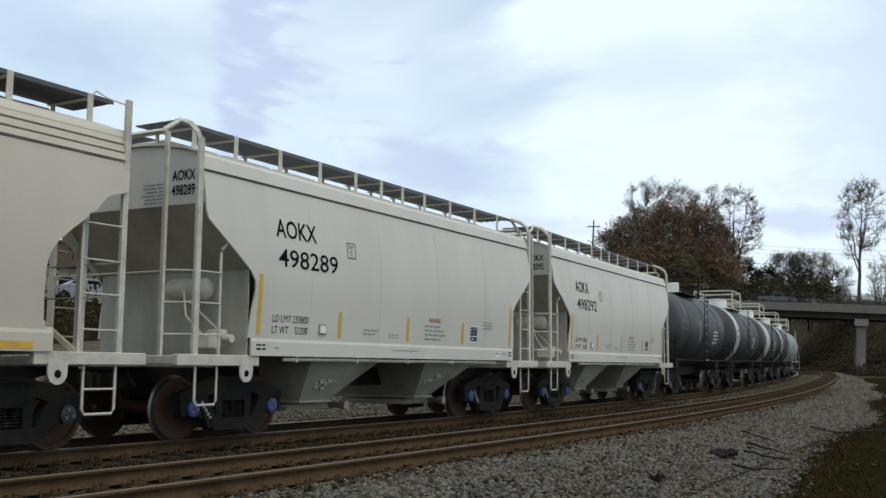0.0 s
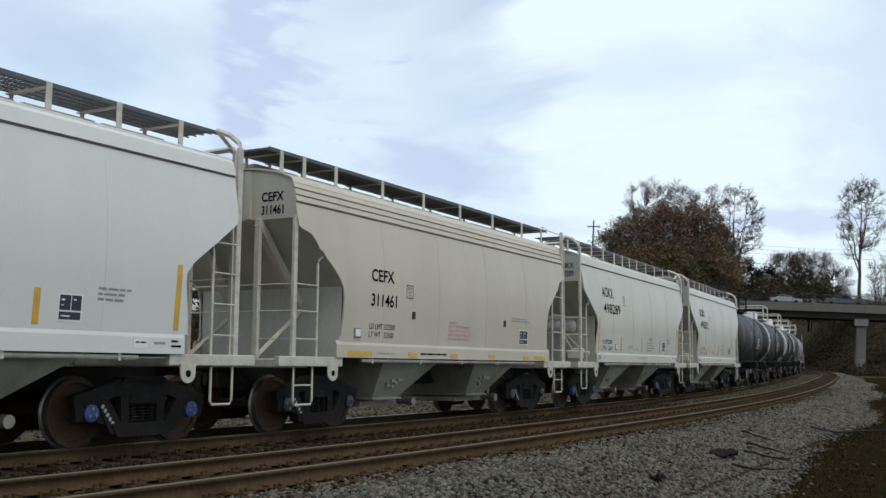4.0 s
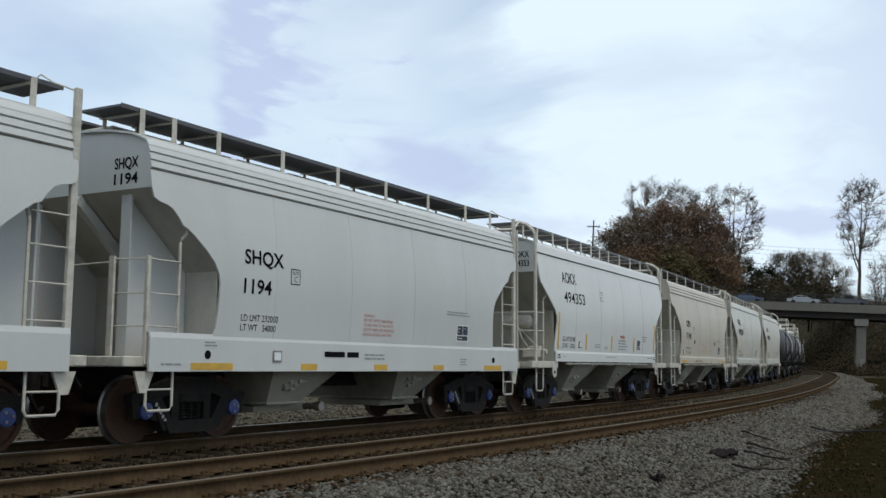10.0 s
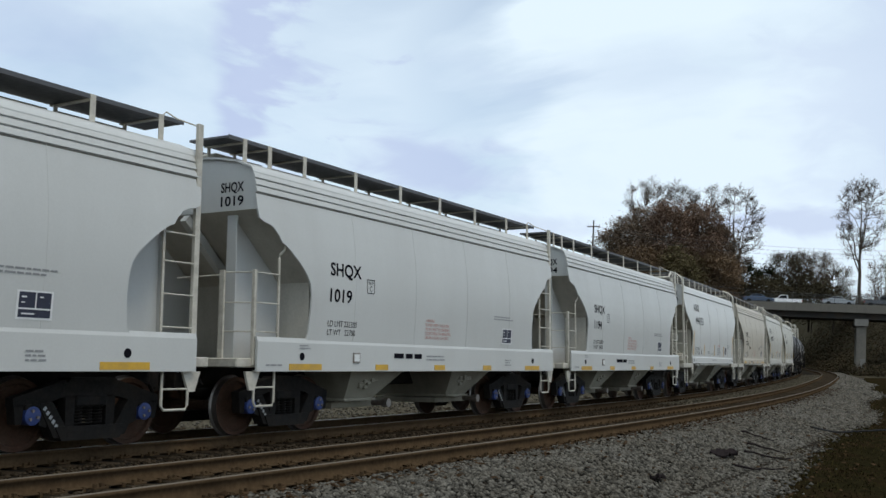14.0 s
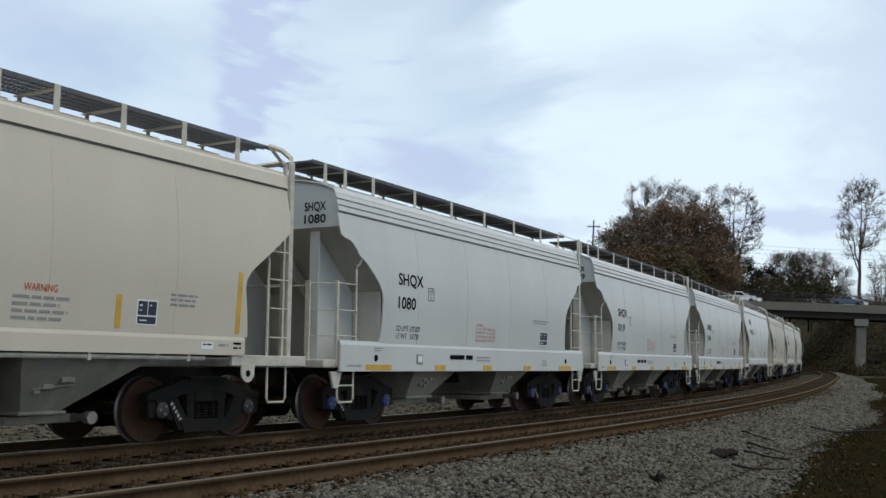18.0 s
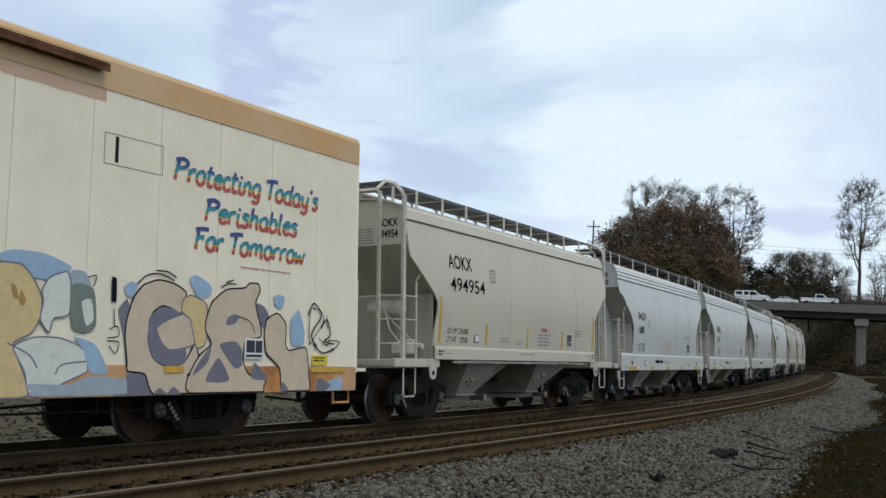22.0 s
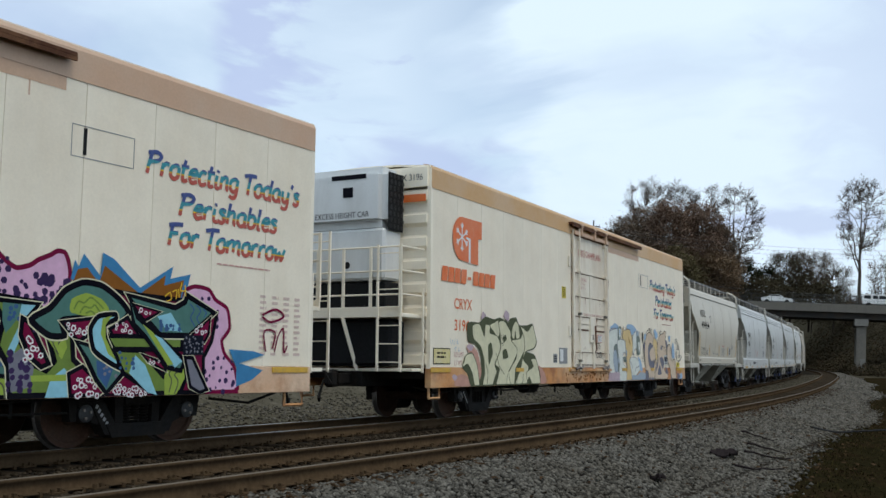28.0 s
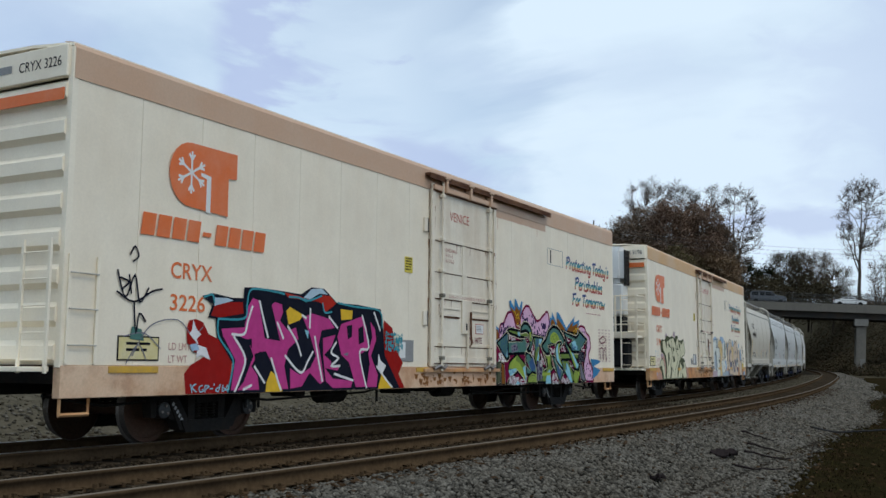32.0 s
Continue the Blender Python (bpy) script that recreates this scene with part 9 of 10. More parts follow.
def tank(paint, band, label, band_at=()):
    car = tagged(empty("tank_car"), label, "tank car", "cars of the freight train")
    bm = bmesh.new()
    prof = [(-5.35, 0.0), (-5.30, 0.45), (-5.10, 0.95), (-4.85, 1.28), (-4.6, 1.45), (-4.4, 1.50), (4.4, 1.50), (4.6, 1.45), (4.85, 1.28), (5.10, 0.95), (5.30, 0.45), (5.35, 0.0)]
    lathe(bm, prof, 40, "x", centre=(0, 0, 2.62))
    part("tank_shell", bm, paint, car, "", True)
    for x0, x1 in band_at:
        bm = bmesh.new()
        lathe(bm, [(x0, 1.502), (x0, 1.508), (x1, 1.508), (x1, 1.502)], 40, "x", centre=(0, 0, 2.62))
        part("painted_band", bm, band, car, "pale painted band round the tank")
    for x in (-3.0, 0.0, 3.0):
        bm = bmesh.new()
        lathe(bm, [(x - 0.02, 1.503), (x - 0.02, 1.512), (x + 0.02, 1.512), (x + 0.02, 1.503)], 40, "x", centre=(0, 0, 2.62))
        part("weld_band", bm, paint, car)
    bm = bmesh.new()
    lathe(bm, [(4.0, 0.45), (4.55, 0.45), (4.62, 0.38), (4.64, 0.0)], 20, "z")
    part("dome", bm, LABELWHITE, car, "white valve dome")
    bm = bmesh.new()
    bx(bm, -1.5, 1.5, -0.95, 0.95, 4.02, 4.08, 0.01)
    metal = IRON if paint is TANKBLACK and not band_at else RAILPAINT
    walk_ = part("dome_platform", bm, metal, car)
    for x in (-1.5, 1.5):
        for y in (-0.95, 0.95):
            bm = bmesh.new()
            tube(bm, [(x, y, 4.05), (x, y, 4.95)], 0.035)
            part("rail_post", bm, metal, walk_)
    for z in (4.5, 4.95):
        bm = bmesh.new()
        tube(bm, [(-1.5, -0.95, z), (1.5, -0.95, z), (1.5, 0.95, z), (-1.5, 0.95, z), (-1.5, -0.95, z)], 0.035)
        part("hand_rail", bm, metal, walk_)
    bm = bmesh.new()
    bx(bm, -5.9, 5.9, -0.32, 0.32, 0.75, 1.12, 0.02)
    for x in (-4.0, 4.0):
        bx(bm, x - 0.3, x + 0.3, -1.2, 1.2, 1.0, 1.4, 0.03)
    part("underframe", bm, IRON, car)
    bm = bmesh.new()
    tube(bm, [(-5.7, -1.48, 1.35), (5.7, -1.48, 1.35)], 0.03)
    tube(bm, [(-5.7, 1.48, 1.35), (5.7, 1.48, 1.35)], 0.03)
    part("side_rail", bm, IRON if paint is TANKBLACK else RAILPAINT, car)
    for e in (-1, 1):
        bm = bmesh.new()
        bx(bm, *sorted((5.2 * e, 5.9 * e)), -1.5, 1.5, 1.08, 1.16, 0.01)
        part("end_platform", bm, IRON, car)
        end_ladder(car, 5.7 * e, -1.5, -1.05, 0.6, 2.2, 5, IRON if paint is TANKBLACK else None)
        truck(car, 4.1 * e, CAPDARK)
    ladder(car, -0.25, 0.25, 1.2, 4.0, -1.54, 8, IRON if paint is TANKBLACK else None)
    tanky = lambda z: math.sqrt(max(1.5 ** 2 - (z - 2.62) ** 2, 0.01)) + 0.008
    print_lines(car, -4.2, 2.7, 0.9, 0.16, 1, RUSTMARK if paint is TANKBLACK else INK, tanky, uneven=False)
    print_lines(car, -4.2, 2.4, 0.7, 0.16, 1, RUSTMARK if paint is TANKBLACK else INK, tanky, uneven=False)
    r = random.Random(len(label) * 7 + int(10 * sum(a for a, b in band_at)))
    for k in range(7):
        x, z = r.uniform(-4.3, 3.8), r.uniform(1.7, 3.2)
        bm = bmesh.new()
        tall, wide = r.uniform(0.3, 0.9), r.uniform(0.05, 0.16)
        rows = [(z + tall * i / 6, wide * r.uniform(0.3, 1.0), r.uniform(-0.06, 0.06)) for i in range(7)]
        pairs = [(bm.verts.new((x + d - w / 2, -tanky(v) - 0.002, v)), bm.verts.new((x + d + w / 2, -tanky(v) - 0.002, v))) for v, w, d in rows]
        for (a, b), (c, d) in zip(pairs, pairs[1:]):
            bm.faces.new((a, b, d, c))
        part("worn_streak", bm, BANDWHITE if k % 3 else RUSTMARK, car)
    print_lines(car, 1.8, 2.0, 1.2, 0.6, 4, LABELWHITE, tanky)
    couplers(car, 6.05)
    return car


RUSTMARK = surface("faded_amber_marking", (0.16, 0.10, 0.045), 0.7, grain=0.2, stain=GRIME, stain_amount=0.5, stain_size=3)
BANDWHITE = surface("off_white_band", (0.55, 0.52, 0.48), 0.5, grain=0.1, stain=GRIME, stain_amount=0.4, stain_size=2)
TRAIN.append((tank(TANKBLACK, BANDWHITE, "black tank car with amber markings"), 40.9, 8.2))
TRAIN.append((tank(TANKBLACK, BANDWHITE, "black tank car with a white band", ((-4.3, -3.2),)), 53.2, 8.2))
TRAIN.append((tank(TANKBLACK, BANDWHITE, "weathered black tank car with a wide white band", ((-3.6, -1.2),)), 65.5, 8.2))
TRAIN.append((tank(TANKBLACK, BANDWHITE, "black tank car with a white band", ((-4.3, -3.0),)), 77.8, 8.2))
TRAIN.append((tank(TANKGREY, BANDWHITE, "weathered grey tank car"), 90.1, 8.2))

# ---- road bridge over the line ----
CONCRETE = surface("weathered_concrete", (0.165, 0.152, 0.13), 0.85, grain=0.12, grain_size=4, stain=(0.12, 0.11, 0.10), stain_amount=0.6, stain_size=0.6, streak=3, bump=0.3, bump_size=8)
PALECONCRETE = surface("pale_concrete", (0.20, 0.19, 0.172), 0.85, grain=0.1, grain_size=4, stain=(0.2, 0.19, 0.17), stain_amount=0.5, stain_size=0.7)
GIRDER = surface("dark_girder_paint", (0.05, 0.048, 0.045), 0.7, grain=0.2, stain=(0.09, 0.06, 0.04), stain_amount=0.5, stain_size=1)
ASPHALT = surface("road_asphalt", (0.05, 0.05, 0.05), 0.9, grain=0.2, grain_size=12)
FENCE = surface("galvanised_fence", (0.10, 0.10, 0.10), 0.7, 0.3, grain=0.1)
BRIDGE = Matrix.Translation((160.0, 25.4, 0)) @ Matrix.Rotation(math.atan2(-0.983, 0.181), 4, "Z")
# bridge space: x along the road to the right, y away from the camera, z up
DECK = 10.0


def bridge():
    b = tagged(empty("road_bridge"), "grey concrete road bridge with wire fence on piers", "bridge", kind="structure")
    b.matrix_world = BRIDGE
    bm = bmesh.new()
    bx(bm, -100, 100, 0.0, 11.0, DECK - 0.35, DECK, 0.0)
    part("deck", bm, ASPHALT, b)
    for y in (-0.30, 10.95):
        for k in range(40):
            def make():
                bm = bmesh.new()
                bx(bm, -2.49, 2.49, 0, 0.35, DECK - 1.05, DECK + 0.16, 0.02)
                return finish("fascia", bm, CONCRETE)
            p = part("fascia", kept("fascia", make), None, b)
            p.location = (-97.5 + 5 * k, y, 0)
    for y in (0.9, 3.3, 5.7, 8.1, 10.2):
        bm = bmesh.new()
        bx(bm, -60, 60, y - 0.25, y + 0.25, DECK - 1.95, DECK - 1.80)
        bx(bm, -60, 60, y - 0.04, y + 0.04, DECK - 1.80, DECK - 0.35)
        bx(bm, -60, 60, y - 0.22, y + 0.22, DECK - 0.45, DECK - 0.35)
        part("girder", bm, GIRDER, b)
    for y in (-0.05, 11.1):
        for k in range(49):
            def make2():
                bm = bmesh.new()
                bx(bm, -0.03, 0.03, -0.03, 0.03, DECK + 0.16, DECK + 1.45)
                return finish("fence_post", bm, FENCE)
            p = part("fence_post", kept("fence_post", make2), None, b)
            p.location = (-72 + 3 * k, y, 0)
        bm = bmesh.new()
        for z in (DECK + 0.22, DECK + 0.8, DECK + 1.42):
            bx(bm, -73, 73, y - 0.018, y + 0.018, z - 0.018, z + 0.018)
        part("fence_rail", bm, FENCE, b)
        bm = bmesh.new()
        h = 1.2
        for k in range(330):
            x = -40 + k * 0.2
            for d in (-1, 1):
                vs = [bm.verts.new((x + a, y, z)) for a, z in ((0, DECK + 0.2), (0.008, DECK + 0.2), (0.008 + d * h, DECK + 0.2 + h), (d * h, DECK + 0.2 + h))]
                bm.faces.new(vs)
        mesh_ = part("chain_link", bm, FENCE, b)
        mesh_["kind"] = "stuff"
    for x0, tall in ((0.8, 8.05), (-21.0, 8.05)):
        bm = bmesh.new()
        bx(bm, x0 - 0.95, x0 + 0.95, -0.1, 11.1, tall - 1.0, tall, 0.03)
        cap = part("pier_cap", bm, PALECONCRETE, b)
        for y in (0.9, 5.5, 10.1):
            bm = bmesh.new()
            bx(bm, x0 - 0.68, x0 + 0.68, y - 0.55, y + 0.55, -1.5, tall - 1.0, 0.06)
            part("column", bm, CONCRETE, cap)
            bm = bmesh.new()
            bx(bm, x0 - 0.10, x0 + 0.695, y - 0.565, y + 0.565, 0.9, 2.2, 0.0)
            part("painted_patch", bm, PALECONCRETE, cap, "pale repainted patch")
    for x0 in (-38, 22):
        bm = bmesh.new()
        bx(bm, *sorted((x0, x0 + (6 if x0 > 0 else -6))), -0.3, 11.3, 2, DECK - 0.4, 0.05)
        part("abutment", bm, CONCRETE, b)


bridge()

# ---- road traffic on the bridge ----
GLASS = surface("dark_car_glass", (0.012, 0.014, 0.016), 0.75, grain=0.0)
CARS = {n: surface(n + "_car_paint", c, 0.28, grain=0.02) for n, c in {"white": (0.75, 0.75, 0.74), "dark": (0.05, 0.055, 0.065), "silver": (0.34, 0.36, 0.38), "blue": (0.06, 0.09, 0.15)}.items()}
LAMP = surface("clear_headlight", (0.6, 0.6, 0.58), 0.2, grain=0.0)
TAIL = surface("red_tail_light", (0.35, 0.02, 0.02), 0.3, grain=0.0)
SHAPES = {
    "sedan": ([(-2.3, 0.45), (-2.35, 0.85), (-2.2, 0.98), (-1.5, 1.02), (-0.85, 1.40), (0.35, 1.42), (1.05, 1.0), (2.05, 0.90), (2.32, 0.70), (2.32, 0.42)],
              [[(-1.35, 1.03), (-0.80, 1.33), (-0.30, 1.35), (-0.30, 1.03)], [(-0.22, 1.03), (-0.22, 1.35), (0.30, 1.35), (0.88, 1.03)]], 0.86),
    "suv": ([(-2.65, 0.50), (-2.70, 1.05), (-2.62, 1.75), (-2.45, 1.90), (0.45, 1.92), (1.15, 1.35), (2.45, 1.18), (2.68, 0.95), (2.68, 0.48)],
            [[(-2.45, 1.22), (-2.40, 1.72), (-1.50, 1.74), (-1.50, 1.22)], [(-1.2, 1.22), (-1.2, 1.74), (-0.55, 1.75), (-0.55, 1.22)], [(-0.35, 1.22), (-0.35, 1.75), (0.38, 1.74), (0.95, 1.24)]], 0.98),
    "pickup": ([(-2.75, 0.55), (-2.78, 1.10), (-0.70, 1.12), (-0.60, 1.70), (0.45, 1.72), (1.05, 1.16), (2.45, 1.08), (2.72, 0.90), (2.72, 0.50)],
               [[(-0.48, 1.16), (-0.46, 1.60), (0.38, 1.60), (0.82, 1.16)]], 0.95),
}


def road_car(kind, colour, label):
    body, panes, half = SHAPES[kind]
    car = tagged(empty({"sedan": "sedan_car", "suv": "suv_car", "pickup": "pickup_truck"}[kind]), label, "car", "traffic on the bridge")
    bm = bmesh.new()
    low = [p for p in body]
    rows = []
    for y, k in ((-half, 0.94), (-half + 0.08, 1.0), (half - 0.08, 1.0), (half, 0.94)):
        rows.append([bm.verts.new((x * (0.985 if k < 1 else 1), y * (1 if z < 1.1 else 0.86), 0.45 + (z - 0.45) * (0.985 if k < 1 else 1))) for x, z in low])
    for a, b in zip(rows, rows[1:]):
        for i in range(len(low)):
            j = (i + 1) % len(low)
            bm.faces.new((a[i], a[j], b[j], b[i]))
    bm.faces.new(rows[0]), bm.faces.new(rows[-1][::-1])
    shell = part("body", bm, CARS[colour], car)
    for d in (-1, 1):
        for pane in panes:
            bm = bmesh.new()
            ya, yb = sorted((d * (half * 0.88 + 0.0), d * (half * 0.9 + 0.045)))
            plate(bm, pane, ya, yb)
            part("window", bm, GLASS, shell)
        bm = bmesh.new()
        bx(bm, body[-1][0] - 0.10, body[-1][0] + 0.015, *sorted((d * (half - 0.4), d * (half - 0.06))), 0.68, 0.84, 0.01)
        part("headlight", bm, LAMP, shell)
        bm = bmesh.new()
        bx(bm, body[0][0] - 0.06, body[0][0] + 0.06, *sorted((d * (half - 0.35), d * (half - 0.06))), 0.75, 0.95, 0.01)
        part("tail_light", bm, TAIL, shell)
        for x in (body[0][0] + 0.85, body[-1][0] - 0.85):
            bm = bmesh.new()
            lathe(bm, [(d * (half - 0.22), 0.22), (d * (half - 0.22), 0.34), (d * (half + 0.01), 0.34), (d * (half + 0.01), 0.22)], 18, "y", centre=(x, 0, 0.34))
            tyre = part("wheel", bm, RUBBER, car)
            bm = bmesh.new()
            lathe(bm, [(d * (half - 0.02), 0.0), (d * (half - 0.005), 0.215), (d * (half - 0.1), 0.215)], 14, "y", centre=(x, 0, 0.34))
            part("rim", bm, STEEL, tyre)
    return car


NEAR_LANE, FAR_LANE = 2.6, 7.6


def on_bridge(u, lane, back=False):
    return BRIDGE @ pose(u, lane, DECK, 0, 0, 180 if back else 0)


TRAFFIC = [
    (road_car("pickup", "dark", "dark pickup truck on the bridge"), NEAR_LANE, False, [(0, -11.3), (1, -8.0), (2, -4.5), (3, -2.3), (6, -1.2), (12, -0.5), (13, 0.6), (14, 4), (16, 16), (20, 40), (32, 70)]),
    (road_car("sedan", "silver", "silver sedan car on the bridge"), NEAR_LANE, False, [(0, -26), (1, -21.2), (2, -17.2), (3, -13.0), (6, -7.7), (12, -7.3), (13, -4.7), (14, -2.4), (17, 5.0), (20, 22), (24, 46), (32, 66)]),
    (road_car("sedan", "blue", "dark blue sedan car on the bridge"), NEAR_LANE, False, [(0, -46), (3, -25), (6, -16.2), (12, -15.6), (13, -15.3), (14, -14.0), (17, -4.6), (18, -1.2), (19, 3.0), (22, 22), (26, 46), (32, 60)]),
    (road_car("pickup", "white", "white pickup truck on the bridge"), NEAR_LANE, False, [(0, -70), (14, -50), (17, -25), (18, -17), (19, -12.6), (20, -9.8), (21, -7.7), (22, -5.1), (23, -2.5), (24, 0.4), (25, 3.2), (28, 20), (32, 52)]),
    (road_car("suv", "white", "white sport utility vehicle on the bridge"), NEAR_LANE, False, [(0, -78), (17, -60), (19, -30), (20, -22), (21, -16.9), (22, -15.0), (23, -11.9), (24, -8.9), (25, -5.8), (27.5, 2.0), (28, 3.6), (30, 16), (32, 40)]),
    (road_car("sedan", "white", "white sedan car on the bridge"), NEAR_LANE, False, [(0, -86), (22, -60), (24, -26), (25.5, -18.6), (27.5, -12.6), (28, -11.3), (29, -8.5), (30, -5.3), (31, -2.4), (32, -0.8)]),
    (road_car("suv", "dark", "dark sport utility vehicle on the bridge"), NEAR_LANE, False, [(0, -94), (26, -60), (29, -24), (31, -14.5), (32, -12.6)]),
    (road_car("pickup", "white", "white pickup truck on the bridge"), FAR_LANE, True, [(0, 60), (8, 30), (11, 4), (12, -3.2), (13, -8), (14, -10.5), (17, -14.0), (18, -16.6), (20, -21), (24, -40), (32, -66)]),
    (road_car("sedan", "white", "white sedan car on the bridge"), FAR_LANE, True, [(0, 70), (14, 20), (17, 0.2), (19, -1.0), (20, -4), (22, -10.6), (23, -13.8), (25, -18), (28, -36), (32, -60)]),
]

# ---- trees, brush, pole and wires ----
BARK = surface("grey_bark", (0.075, 0.062, 0.05), 0.9, grain=0.3, grain_size=8)
LEAVES = {n: surface(n, c, 0.85, grain=0.12, grain_size=0.6, vary=0.22, islands=True) for n, c in {
    "russet_leaves": (0.21, 0.142, 0.105), "brown_leaves": (0.205, 0.152, 0.112), "olive_leaves": (0.155, 0.128, 0.068), "dark_olive_leaves": (0.085, 0.072, 0.045), "pine_needles": (0.022, 0.028, 0.016), "rust_leaves": (0.195, 0.135, 0.085),
    "dark_brush": (0.046, 0.038, 0.026), "olive_brush": (0.056, 0.048, 0.027), "russet_brush": (0.068, 0.048, 0.031)}.items()}


class Wood:
    """Gathers tapered limbs and leaves for one tree."""

    def __init__(self, seed):
        self.rng = random.Random(seed)
        self.v, self.f, self.tips, self.least = [], [], [], 0.028

    def limb(self, a, b, ra, rb, sides):
        d = (b - a).normalized()
        aside = d.cross(Vector((0.3, 0.2, 1)) if abs(d.z) < 0.95 else Vector((1, 0, 0))).normalized()
        over = d.cross(aside)
        base = len(self.v)
        for p, r in ((a, ra), (b, rb)):
            for k in range(sides):
                t = 2 * math.pi * k / sides
                self.v.append(tuple(p + (aside * math.cos(t) + over * math.sin(t)) * r))
        for k in range(sides):
            n = (k + 1) % sides
            self.f.append((base + k, base + n, base + sides + n, base + sides + k))

    def grow(self, p, d, length, r, depth, spread, lift, gnarl):
        g = self.rng
        steps = 3 if depth > 2 else 2
        for i in range(steps):
            d = (d + Vector((g.uniform(-1, 1), g.uniform(-1, 1), g.uniform(-1, 1))) * gnarl + Vector((0, 0, lift))).normalized()
            q = p + d * length / steps
            r2 = max(r * (0.86 if i < steps - 1 else 0.78), self.least)
            self.limb(p, q, r, r2, 6 if r > 0.12 else 3)
            if depth > 0 and i > 0:
                self.fork(q, d, length, r2, depth - 1, spread, lift, gnarl, 1)
            p, r = q, r2
        if depth > 0:
            self.fork(p, d, length, r, depth - 1, spread, lift, gnarl, 2)
        else:
            self.tips.append((p, d))

    def fork(self, p, d, length, r, depth, spread, lift, gnarl, count):
        g = self.rng
        for k in range(count):
            aside = d.cross(Vector((g.uniform(-1, 1), g.uniform(-1, 1), g.uniform(-1, 1)))).normalized()
            nd = (d + aside * spread * g.uniform(0.6, 1.3)).normalized()
            self.grow(p, nd, length * g.uniform(0.62, 0.82), max(r * g.uniform(0.5, 0.68), self.least), depth, spread, lift, gnarl)


def leaf_mesh(centres, seed, each, reach, size, material):
    """Small leaves scattered about the centres, most of them lying nearly level."""
    rng = np.random.default_rng(seed)
    c = np.repeat(np.array(centres), each, 0)
    c = c + rng.normal(0, reach, c.shape) * np.array([1, 1, 0.75])
    k = len(c)
    up = rng.normal(0, 0.55, (k, 3)) + np.array([0, 0, 1.0])
    up /= np.linalg.norm(up, axis=1)[:, None]
    u = np.cross(up, rng.normal(size=(k, 3)))
    u /= np.linalg.norm(u, axis=1)[:, None]
    w = np.cross(up, u)
    r = size * rng.uniform(0.5, 1.4, (k, 1))
    p = np.stack([c - u * r, c + w * r * 0.6, c + u * r, c - w * r * 0.5], 1)
    return mesh_of("crown", p.reshape(-1, 3), np.arange(k * 4).reshape(-1, 4), material)


def tree(x, y, z, height, seed, label, depth=5, spread=0.75, lift=0.05, gnarl=0.16, trunk=0.30, girth=0.017):
    """A bare forking tree."""
    t = tagged(empty("tree"), label, "tree")
    t.location = (x, y, z)
    w = Wood(seed)
    w.grow(Vector((0, 0, -0.6)), Vector((0, 0, 1)), height * trunk, height * girth, depth, spread, lift, gnarl)
    top = max(p.z for p, _ in w.tips)
    k = height / top
    w.v = [(a * k, b * k, c * k) for a, b, c in w.v]
    part("trunk", mesh_of("trunk", w.v, w.f, BARK), None, t)
    return t


